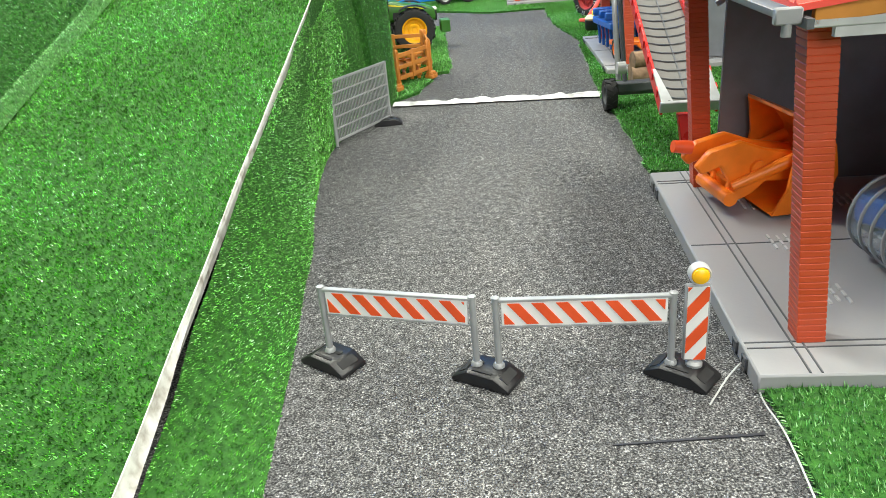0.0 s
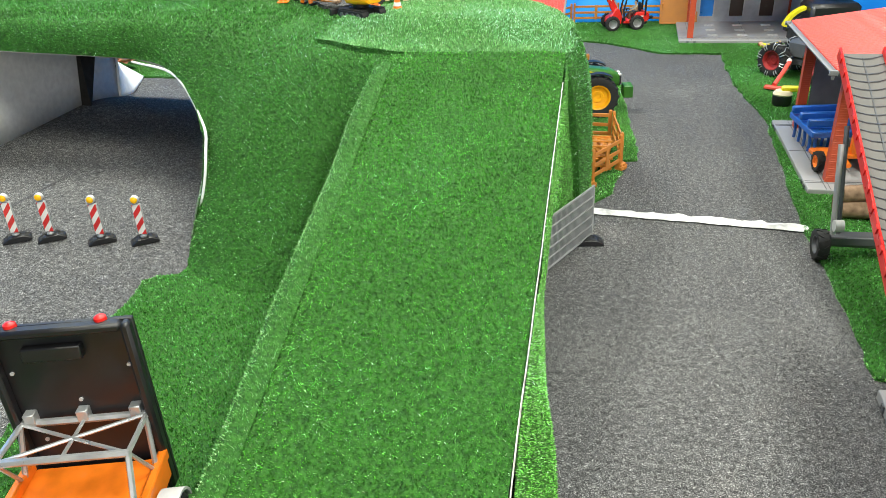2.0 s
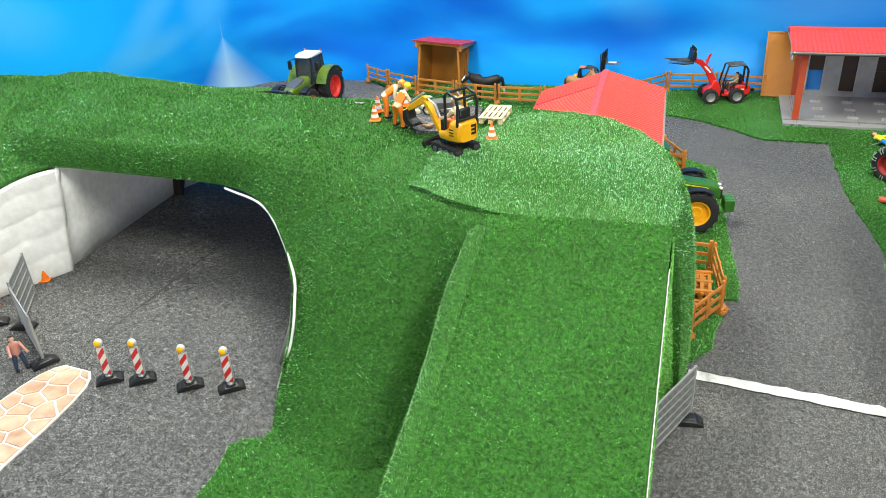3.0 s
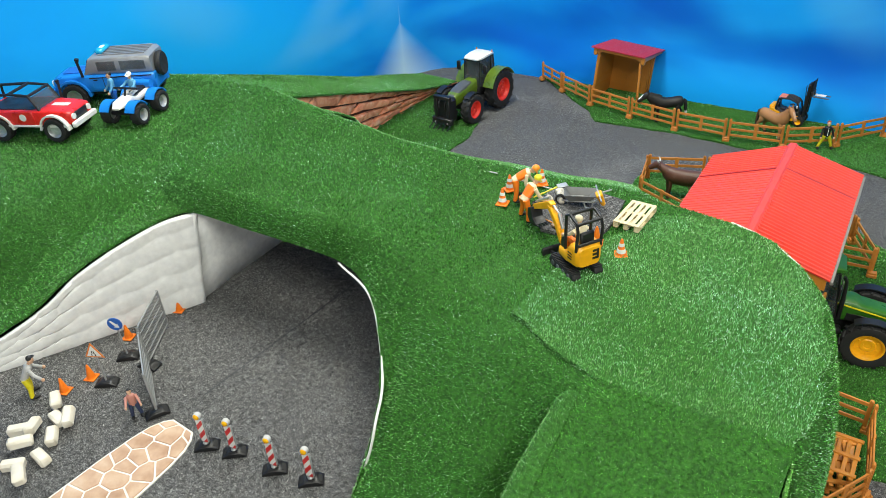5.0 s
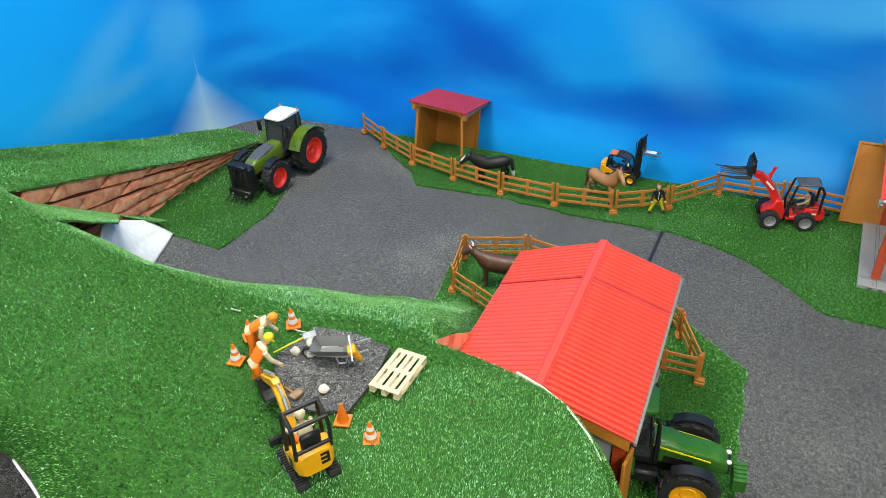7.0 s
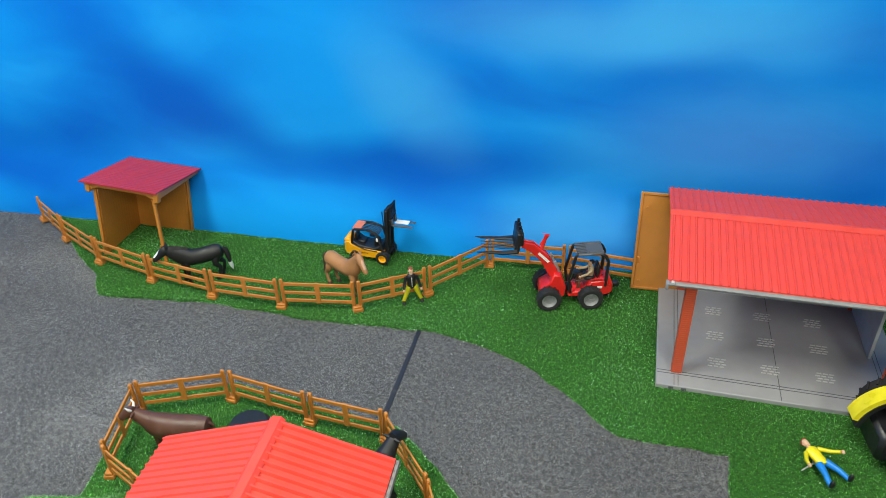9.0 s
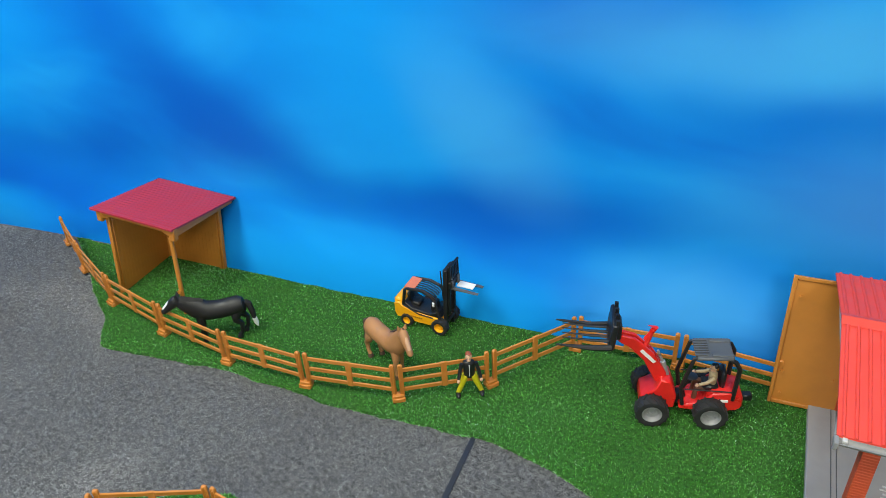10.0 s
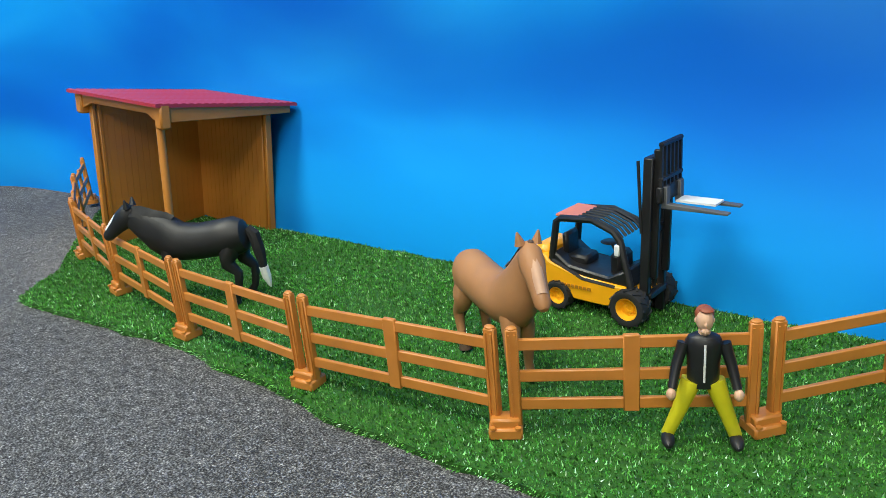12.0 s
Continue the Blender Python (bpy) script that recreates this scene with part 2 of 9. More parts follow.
def glass_material():
    m, nt, b = nodes_of("clear_plastic")
    b.inputs["Base Color"].default_value = (0.82, 0.88, 0.9, 1)
    b.inputs["Roughness"].default_value = 0.08
    b.inputs["Transmission Weight"].default_value = 0.92
    b.inputs["IOR"].default_value = 1.2
    return m


CARPET = carpet_material()
TURF = turf_materials()
# deep, lawn, yellow-green and pale turf: light on its pile painted into the tone
TURF_TONES = {
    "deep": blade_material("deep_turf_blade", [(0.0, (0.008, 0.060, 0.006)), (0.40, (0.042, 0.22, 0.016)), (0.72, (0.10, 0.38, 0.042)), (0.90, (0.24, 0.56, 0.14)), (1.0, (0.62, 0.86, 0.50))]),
    "fresh": blade_material("lit_turf_blade", [(0.0, (0.022, 0.14, 0.008)), (0.36, (0.095, 0.42, 0.028)), (0.72, (0.19, 0.60, 0.070)), (0.91, (0.34, 0.72, 0.20)), (1.0, (0.64, 0.90, 0.50))]),
    "lawn": blade_material("lawn_turf_blade", [(0.0, (0.018, 0.12, 0.010)), (0.40, (0.075, 0.34, 0.030)), (0.74, (0.16, 0.50, 0.075)), (0.92, (0.28, 0.62, 0.17)), (1.0, (0.58, 0.84, 0.44))]),
    "pale": blade_material("sheen_turf_blade", [(0.0, (0.030, 0.14, 0.020)), (0.40, (0.085, 0.31, 0.052)), (0.72, (0.18, 0.46, 0.115)), (0.90, (0.30, 0.58, 0.20)), (1.0, (0.50, 0.74, 0.40))], (0.55, 1.45)),
}
SKY = backdrop_material()
ROCK = rock_material()
GLASS = glass_material()
WHITE_FABRIC = mottled("white_fleece", [(0.3, (0.78, 0.78, 0.79)), (0.7, (0.90, 0.90, 0.90))], 60, 0.9, 0.5, 0.003)
# unseen room shell, darkened so that it bounces little light
PLASTER = mottled("dark_plaster", [(0.3, (0.16, 0.158, 0.152)), (0.7, (0.20, 0.197, 0.19))], 8, 0.9, 0.1)
CONCRETE_FOIL = mottled("grey_foil", [(0.3, (0.40, 0.39, 0.38)), (0.7, (0.58, 0.57, 0.55))], 14, 0.7, 0.3, 0.004)
STONE = mottled("tan_flagstone", [(0.25, (0.38, 0.22, 0.14)), (0.5, (0.54, 0.36, 0.25)), (0.75, (0.66, 0.50, 0.38))], 26, 0.7, 0.2)
MORTAR = mottled("pale_joint", [(0.3, (0.72, 0.68, 0.62)), (0.7, (0.85, 0.82, 0.78))], 40, 0.8, 0.2)
PALE_STONE = mottled("cream_stone", [(0.3, (0.66, 0.60, 0.50)), (0.7, (0.84, 0.80, 0.72))], 30, 0.75, 0.3)
STRIP = mottled("crumpled_white_tape", [(0.3, (0.42, 0.42, 0.43)), (0.5, (0.66, 0.66, 0.66)), (0.7, (0.78, 0.78, 0.77))], 55, 0.8, 0.8, 0.006)
WOOD = mottled("pale_wood", [(0.3, (0.62, 0.50, 0.30)), (0.7, (0.80, 0.69, 0.45))], 60, 0.6, 0.2, 0.001, (1, 6, 1))
LOG = mottled("brown_log", [(0.3, (0.12, 0.07, 0.04)), (0.7, (0.34, 0.22, 0.14))], 60, 0.85, 0.6, 0.003)

BROWN = plastic("tan_plastic", (0.50, 0.19, 0.028), 0.42, spread=0.08, dirt=0.06)
RUST = plastic("fence_plastic", (0.54, 0.20, 0.035), 0.40)
ORANGE = plastic("orange_plastic", (0.88, 0.20, 0.012), 0.35)
BRICK = plastic("brick_red_plastic", (0.50, 0.062, 0.016), 0.42, spread=0.08, dirt=0.08)
ROOF = plastic("roof_red_plastic", (0.76, 0.066, 0.044), 0.40, spread=0.08, dirt=0.1)
DARKROOF = plastic("dark_red_plastic", (0.42, 0.03, 0.045), 0.4)
RED = plastic("bright_red_plastic", (0.70, 0.02, 0.016), 0.3)
YELLOW = plastic("yellow_plastic", (0.90, 0.42, 0.01), 0.32)
LEMON = plastic("lemon_plastic", (0.80, 0.68, 0.02), 0.32)
BLACK = plastic("black_plastic", (0.012, 0.012, 0.014), 0.4, dirt=0.05)
RUBBER = plastic("black_rubber", (0.016, 0.016, 0.017), 0.7, dirt=0.1)
GREYP = plastic("light_grey_plastic", (0.50, 0.50, 0.50), 0.45)
SLAB = plastic("pale_slab_plastic", (0.31, 0.31, 0.32), 0.42, spread=0.06, dirt=0.05)
DARKGREY = plastic("dark_grey_plastic", (0.09, 0.095, 0.105), 0.45)
SILVER = plastic("silver_plastic", (0.50, 0.51, 0.52), 0.32, 0.6)
WHITE = plastic("white_plastic", (0.80, 0.80, 0.79), 0.4, spread=0.05, dirt=0.03)
BLUE = plastic("blue_plastic", (0.02, 0.13, 0.52), 0.32)
SKYBLUE = plastic("light_blue_plastic", (0.012, 0.22, 0.72), 0.32)
GREEN = plastic("deep_green_plastic", (0.030, 0.135, 0.012), 0.34)
OLIVE = plastic("lime_green_plastic", (0.105, 0.175, 0.016), 0.3)
SKIN = plastic("beige_plastic", (0.66, 0.40, 0.26), 0.5)


# ---- mesh helpers ----
def rot3(r):
    return Euler([radians(a) for a in r]).to_matrix().to_4x4()


def box(bm, c, s, r=(0, 0, 0), bev=0.0):
    m = Matrix.Translation(c) @ rot3(r) @ Matrix.Diagonal((*s, 1))
    vs = bmesh.ops.create_cube(bm, size=1, matrix=m)["verts"]
    if bev:
        es = list({e for v in vs for e in v.link_edges})
        bmesh.ops.bevel(bm, geom=es, offset=bev, segments=1, affect="EDGES", profile=0.5)
    return bm


def ring_faces(bm, rings, closed=True, caps=True):
    for a, b in zip(rings, rings[1:]):
        n = len(a)
        for i in range(n if closed else n - 1):
            j = (i + 1) % n
            bm.faces.new((a[i], a[j], b[j], b[i]))
    if caps:
        bm.faces.new(rings[0][::-1])
        bm.faces.new(rings[-1])


def cyl(bm, p0, p1, r0, r1=None, n=12):
    r1 = r0 if r1 is None else r1
    p0, p1 = Vector(p0), Vector(p1)
    q = (p1 - p0).to_track_quat("Z", "Y")
    rings = []
    for p, r in ((p0, r0), (p1, r1)):
        rings.append([bm.verts.new(p + q @ Vector((r * math.cos(2 * math.pi * k / n), r * math.sin(2 * math.pi * k / n), 0))) for k in range(n)])
    ring_faces(bm, rings)
    return bm


def tube(bm, pts, r, n=8):
    """A round bar along a line of points; r may be one radius or one for each point."""
    pts = [Vector(p) for p in pts]
    rs = r if isinstance(r, (list, tuple)) else [r] * len(pts)
    rings, up = [], None
    for i, p in enumerate(pts):
        d = (pts[min(i + 1, len(pts) - 1)] - pts[max(i - 1, 0)]).normalized()
        if up is None:
            up = Vector((0, 0, 1)) if abs(d.z) < 0.9 else Vector((1, 0, 0))
        s = d.cross(up).normalized()
        up = s.cross(d).normalized()
        rings.append([bm.verts.new(p + rs[i] * (s * math.cos(2 * math.pi * k / n) + up * math.sin(2 * math.pi * k / n))) for k in range(n)])
    ring_faces(bm, rings)
    return bm


def prism(bm, pts, lo, hi, plane="xz", bev=0.0):
    """A flat outline given thickness: 'xz' along y, 'xy' along z, 'yz' along x."""
    def at(a, b, c):
        return (a, c, b) if plane == "xz" else (a, b, c) if plane == "xy" else (c, a, b)
    n = len(pts)
    v0 = [bm.verts.new(at(a, b, lo)) for a, b in pts]
    v1 = [bm.verts.new(at(a, b, hi)) for a, b in pts]
    fs = [bm.faces.new(v0[::-1]), bm.faces.new(v1)]
    for i in range(n):
        fs.append(bm.faces.new((v0[i], v0[(i + 1) % n], v1[(i + 1) % n], v1[i])))
    bmesh.ops.recalc_face_normals(bm, faces=fs)
    if bev:
        bmesh.ops.bevel(bm, geom=list({e for f in fs for e in f.edges}), offset=bev, segments=1, affect="EDGES", profile=0.5)
    return bm


def ell(bm, c, s, r=(0, 0, 0), u=14, v=9):
    m = Matrix.Translation(c) @ rot3(r) @ Matrix.Diagonal((*s, 1))
    bmesh.ops.create_uvsphere(bm, u_segments=u, v_segments=v, radius=1, matrix=m)
    return bm


def lathe(bm, prof, c=(0, 0, 0), axis="z", n=20, caps=True):
    """Turn a profile of (radius, height) about an axis through c."""
    c = Vector(c)
    rings = []
    for r, h in prof:
        ring = []
        for k in range(n):
            a, b = r * math.cos(2 * math.pi * k / n), r * math.sin(2 * math.pi * k / n)
            ring.append(bm.verts.new(c + Vector((a, b, h) if axis == "z" else (b, h, a) if axis == "y" else (h, a, b))))
        rings.append(ring)
    ring_faces(bm, rings, caps=caps)
    return bm


def loft(bm, rings):
    ring_faces(bm, [[bm.verts.new(p) for p in r] for r in rings])
    return bm


def shell(bm, grid):
    """An open sheet through rows of points."""
    rows = [[bm.verts.new(p) for p in r] for r in grid]
    ring_faces(bm, rows, closed=False, caps=False)
    return bm


def data_of(name, bm, mats, smooth=True):
    bmesh.ops.recalc_face_normals(bm, faces=bm.faces)
    me = bpy.data.meshes.new(name)
    bm.to_mesh(me)
    bm.free()
    for m in mats if isinstance(mats, (list, tuple)) else [mats]:
        me.materials.append(m)
    if smooth:
        me.shade_smooth()
        me.set_sharp_from_angle(angle=radians(38))
    return me


def part(name, bm, material, parent, label="", m=None):
    ob = new(name, data_of(name, bm, material))
    ob.parent = parent
    if m is not None:
        ob.matrix_local = m
    if label:
        tagged(ob, label)
    return ob


def thing(name, m, label, category, group="", kind=""):
    ob = new(name)
    ob.empty_display_size = 0.02
    ob.matrix_basis = m
    return tagged(ob, label, category, group, kind)


def whole(name, bm, material, m, label, category, group="", kind=""):
    ob = new(name, data_of(name, bm, material))
    ob.matrix_basis = m
    return tagged(ob, label, category, group, kind)


def joined(name, pieces, m, label, category, group="", kind=""):
    """One mesh out of (bmesh, material) pieces."""
    total = bmesh.new()
    mats = []
    for bm, mat in pieces:
        if mat not in mats:
            mats.append(mat)
        idx = mats.index(mat)
        vs = [total.verts.new(v.co) for v in bm.verts]
        bm.verts.index_update()
        for f in bm.faces:
            nf = total.faces.new([vs[v.index] for v in f.verts])
            nf.material_index = idx
        bm.free()
    ob = new(name, data_of(name, total, mats))
    ob.matrix_basis = m
    return tagged(ob, label, category, group, kind)


def N():
    return bmesh.new()


def smoothstep(a, b, x):
    t = max(0.0, min(1.0, (x - a) / (b - a)))
    return t * t * (3 - 2 * t)


def interp(x, xs, ys):
    return float(np.interp(x, xs, ys))


def spline(pts, n):
    """n points along a smooth curve through pts (Catmull-Rom, by length)."""
    p = np.array(pts, float)
    q = np.vstack([2 * p[0] - p[1], p, 2 * p[-1] - p[-2]])
    out = []
    for i in range(1, len(q) - 2):
        for s in np.linspace(0, 1, 12, endpoint=False):
            a, b, c, d = q[i - 1], q[i], q[i + 1], q[i + 2]
            out.append(0.5 * (2 * b + (c - a) * s + (2 * a - 5 * b + 4 * c - d) * s * s + (3 * b - a - 3 * c + d) * s ** 3))
    out.append(q[-2])
    out = np.array(out)
    cum = np.concatenate([[0], np.cumsum(np.linalg.norm(np.diff(out, axis=0), axis=1))])
    want = np.linspace(0, cum[-1], n)
    return [Vector([float(np.interp(w, cum, out[:, k])) for k in range(out.shape[1])]) for w in want]


# ---- floor, walls and ceiling of the room ----
from mathutils.geometry import delaunay_2d_cdt

ROOM = (-2.6, 2.6, -1.8, 4.05)


def slab_box(name, lo, hi, mat, label, category):
    bm = N()
    box(bm, [(a + b) / 2 for a, b in zip(lo, hi)], [b - a for a, b in zip(lo, hi)])
    return whole(name, bm, mat, Matrix(), label, category, kind="structure")


x0, x1, y0, y1 = ROOM
slab_box("floor", (x0, y0, -0.1), (x1, y1, 0), CARPET, "grey speckled felt carpet laid as a toy road", "floor")
slab_box("ceiling", (x0, y0, CEIL), (x1, y1, CEIL + 0.1), PLASTER, "plain dark grey room ceiling above the layout", "ceiling")
slab_box("wall_right", (x1, y0, 0), (x1 + 0.1, y1, CEIL), PLASTER, "plain dark grey plastered wall of the room", "wall")
slab_box("wall_left", (x0 - 0.1, y0, 0), (x0, y1, CEIL), PLASTER, "plain dark grey plastered wall of the room", "wall")
wx0, wx1, wz0, wz1 = FILL_WINDOW
bm = N()
for lo, hi in (((x0, 0), (wx0, CEIL)), ((wx1, 0), (x1, CEIL)), ((wx0, 0), (wx1, wz0)), ((wx0, wz1), (wx1, CEIL))):
    box(bm, ((lo[0] + hi[0]) / 2, y0 - 0.05, (lo[1] + hi[1]) / 2), (hi[0] - lo[0], 0.1, hi[1] - lo[1]))
whole("wall_front", bm, PLASTER, Matrix(), "plain dark grey wall of the room with an assumed window", "wall", kind="structure")
# unseen window, added as a source for the front fill
window = thing("window_1", pose((wx0 + wx1) / 2, y0 - 0.07, wz0), "assumed white framed window, unseen in the front wall", "window", kind="structure")
bm = N()
for s in (-1, 0, 1):
    box(bm, (s * ((wx1 - wx0) / 2 - 0.02), 0, (wz1 - wz0) / 2), (0.04, 0.04, wz1 - wz0))
for z in (0.02, wz1 - wz0 - 0.02):
    box(bm, (0, 0, z), (wx1 - wx0 - 0.08, 0.036, 0.04))
part("window_frame", bm, WHITE, window)
for s in (-1, 1):
    bm = N()
    box(bm, (s * (wx1 - wx0) / 4, 0, (wz1 - wz0) / 2), ((wx1 - wx0) / 2 - 0.05, 0.006, wz1 - wz0 - 0.08))
    pane = part("pane", bm, GLASS, window)
    pane.visible_shadow = False
slab_box("wall_back", (x0, y1, 0), (x1, y1 + 0.1, CEIL), PLASTER, "plain dark grey plastered wall behind the blue sheet", "wall")

for lx, ly, watts in LAMPS:
    lamp = thing("ceiling_light", pose(lx, ly, CEIL), "flat white panel light on the ceiling", "ceiling light", "ceiling lights")
    bm = N()
    for sx in (-1, 1):
        box(bm, (sx * 0.305, 0, -0.03), (0.03, 1.24, 0.06))
        box(bm, (0, sx * 0.61, -0.03), (0.58, 0.03, 0.06))
    part("frame", bm, WHITE, lamp)
    bm = N()
    box(bm, (0, 0, -0.03), (0.58, 1.19, 0.02))
    part("diffuser", bm, WHITE, lamp)

# printed sky sheet: straight behind the farm, bent round the left corner
base = [(1.9, 3.735), (0.9, 3.728), (0.2, 3.728), (-0.2, 3.741), (-0.6, 3.758), (-1.2, 3.782), (-1.52, 3.755), (-1.66, 3.60), (-1.78, 3.2), (-1.94, 2.5), (-2.05, 1.9), (-2.1, 1.0), (-2.12, 0.0)]
foot = spline(base, 120)
bm = N()
rows = []
for k in range(34):
    z = 1.75 * k / 33
    row = []
    for i, p in enumerate(foot):
        out = Vector((p.x + 0.3, p.y - 2.2)).normalized()
        wob = 0.010 * noise.noise(Vector((p.x * 2.2, p.y * 2.2, z * 1.3))) * min(1, z * 2.5)
        # a soft fold that stands proud in the corner
        d = math.hypot(p.x + 1.62, p.y - 3.66)
        fold = 0.016 * math.exp(-(d / 0.10) ** 2) * smoothstep(0.02, 0.25, z) * (1 - smoothstep(0.35, 0.8, z))
        # the sheet hangs back a little from its foot behind the farm
        back = 0.055 * smoothstep(0.0, 0.22, z) * smoothstep(-1.5, -1.2, p.x)
        row.append((p.x - out.x * (wob + fold), p.y - out.y * (wob + fold) + back, z))
    rows.append(row)
shell(bm, rows)
span = sum((b - a).length for a, b in zip(foot, foot[1:]))
layer = bm.loops.layers.uv.new("print")
bm.verts.index_update()
for f in bm.faces:
    for l in f.loops:
        l[layer].uv = (span * (l.vert.index % 120) / 119, l.vert.co.z)
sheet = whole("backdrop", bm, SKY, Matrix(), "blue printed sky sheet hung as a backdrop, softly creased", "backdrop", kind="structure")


# the road carpet climbs gently to the left, on its way through the tunnel
def ground(x, y):
    return 0.078 * max(0.0, -x - 0.15) * (1 - smoothstep(2.3, 2.75, y))


bm = N()
nx, ny = 40, 64
shell(bm, [[(-2.0 + 1.85 * i / nx, -0.6 + 3.4 * j / ny, ground(-2.0 + 1.85 * i / nx, -0.6 + 3.4 * j / ny) + 0.0015) for i in range(nx + 1)] for j in range(ny + 1)])
whole("road", bm, CARPET, Matrix(), "grey speckled felt road carpet rising into the tunnel", "road", kind="structure")


# ---- turf: every mat is a mesh with thickness, and grows its own blades ----
TURF_TRIS = []


def grow(me_ob, density, lean=(0, 0), length=0.0060, turf_tone="deep"):
    """Remember a turf mesh to be covered with blades."""
    TURF_TRIS.append((me_ob, density * 1.4, lean, length, turf_tone))


def inside(poly, x, y):
    hit = False
    for (ax, ay), (bx, by) in zip(poly, poly[1:] + poly[:1]):
        if (ay > y) != (by > y) and x < (bx - ax) * (y - ay) / (by - ay) + ax:
            hit = not hit
    return hit


def mat_sheet(name, outline, zfun, label, step=0.05, thick=0.006, rough_edge=0.004, category="turf", density=150000, lean=(0, 0), hang=0.0, turf_tone="deep", length=0.0060):
    """A turf mat cut to an outline, lying on the height zfun(x, y)."""
    poly = []
    n = len(outline)
    for i in range(n):
        a, b = Vector(outline[i]), Vector(outline[(i + 1) % n])
        k = max(1, int((b - a).length / 0.03))
        for j in range(k):
            p = a.lerp(b, j / k)
            poly.append((p.x + random.uniform(-1, 1) * rough_edge, p.y + random.uniform(-1, 1) * rough_edge))
    xs, ys = [p[0] for p in poly], [p[1] for p in poly]
    inner = []
    x = min(xs) + step / 2
    while x < max(xs):
        y = min(ys) + step / 2
        while y < max(ys):
            if inside(poly, x, y):
                inner.append((x, y))
            y += step
        x += step
    pts = [Vector(p) for p in poly + inner]
    m = len(poly)
    vs, _, fs, *_ = delaunay_2d_cdt(pts, [(i, (i + 1) % m) for i in range(m)], [], 1, 1e-5)
    bm = N()
    top = [bm.verts.new((v.x, v.y, zfun(v.x, v.y) + thick)) for v in vs]
    for f in fs:
        bm.faces.new([top[i] for i in f])
    rim = [e for e in bm.edges if e.is_boundary]
    ext = bmesh.ops.extrude_edge_only(bm, edges=rim)["geom"]
    for v in ext:
        if isinstance(v, bmesh.types.BMVert):
            v.co.z -= thick + hang
    ob = whole(name, bm, TURF, Matrix(), label, category, kind="structure")
    grow(ob, density, lean, length, turf_tone)
    return ob


def flat(x, y):
    return 0.0


mat_sheet("ground", [(-0.730, 3.437), (-0.418, 3.448), (-0.172, 3.424), (0.133, 3.424), (0.25, 3.39), (0.346, 3.347), (0.44, 3.26), (0.534, 3.171), (0.735, 3.160), (0.72, 2.95),
                     (0.715, 2.74), (0.738, 2.45), (0.705, 2.1), (0.677, 1.81), (0.668, 1.51), (0.655, 1.33), (0.72, 1.30), (1.9, 1.30), (1.9, 3.733), (0.9, 3.728), (0.2, 3.728), (-0.2, 3.741), (-0.6, 3.758),
                     (-1.09, 3.772), (-0.935, 3.64), (-0.778, 3.512)], flat, "green artificial turf mat round the farm buildings", turf_tone="lawn", density=190000, length=0.0050, lean=(0.1, -0.3))
mat_sheet("ground", [(0.606, 0.735), (0.618, 0.84), (0.70, 0.83), (1.9, 0.83), (1.9, -0.4), (0.52, -0.4), (0.57, 0.4)], flat, "green artificial turf mat beside the road", turf_tone="pale", lean=(-0.2, 0.2), density=130000)
mat_sheet("ground", [(0.283, 1.87), (0.325, 1.93), (0.352, 2.05), (0.357, 2.12), (0.388, 2.125), (0.395, 2.2), (0.383, 2.5), (0.374, 2.89), (0.253, 2.99), (0.115, 3.125), (-0.05, 3.155),
                     (-0.245, 3.19), (-0.42, 3.13), (-0.43, 3.07), (-0.405, 2.86), (-0.42, 2.7), (-0.25, 2.45), (0.2, 2.2)], flat, "dark green turf mat under the stable", turf_tone="lawn", lean=(0.2, 0.1))
mat_sheet("ground", [(-1.345, 2.900), (-1.110, 2.872), (-1.09, 3.10), (-1.12, 3.23), (-1.2, 3.37), (-1.34, 3.5), (-1.45, 3.45), (-1.46, 2.945)], lambda x, y: 0.022 * smoothstep(-1.34, -1.44, x), "dark green turf mat below the rock face", lean=(0.2, 0.1))
mat_sheet("ground", [(-0.427, 1.478), (-0.477, 1.443), (-0.462, 1.37), (-0.471, 1.24), (-0.45, 1.05), (-0.40, 0.6), (-0.38, -0.3), (-0.02, -0.3), (-0.08, 0.62), (-0.10, 1.2), (-0.10, 1.78), (-0.25, 1.74), (-0.41, 1.60)], lambda x, y: ground(x, y) + 0.0015,
          "green turf mat beside the ramp", turf_tone="lawn", lean=(-0.1, -0.3))

# ---- the hill: a turf-covered bridge with a rounded head and a tunnel ----
def deck(x, y):
    base = interp(x, [-1.6, -1.2, -0.5, -0.15, 0.1, 0.26], [0.392, 0.386, 0.368, 0.355, 0.344, 0.332])
    swell = 0.006 * noise.noise(Vector((x * 5, y * 5, 0.3)))
    dip = 0.022 * smoothstep(2.02, 1.86, y) * smoothstep(-0.75, -0.5, x)
    return base + swell - dip


# rim of the hilltop and the foot below it: ((x, y), (x, y, z)), anticlockwise by stretches
RIM_HEAD = [((0.218, 1.795), (0.262, 1.755, 0)), ((0.236, 1.90), (0.285, 1.88, 0)), ((0.228, 2.02), (0.278, 2.03, 0)), ((0.20, 2.15), (0.25, 2.19, 0)),
    ((0.160, 2.23), (0.20, 2.27, 0)), ((0.092, 2.298), (0.11, 2.335, 0)), ((-0.01, 2.34), (-0.01, 2.352, 0.1)), ((-0.108, 2.35), (-0.115, 2.385, 0.12)), ((-0.178, 2.345), (-0.180, 2.38, 0.02)),
    ((-0.206, 2.341), (-0.245, 2.89, 0)), ((-0.24, 2.336), (-0.29, 2.893, 0)), ((-0.30, 2.325), (-0.337, 2.908, 0)), ((-0.36, 2.315), (-0.40, 2.875, 0))]
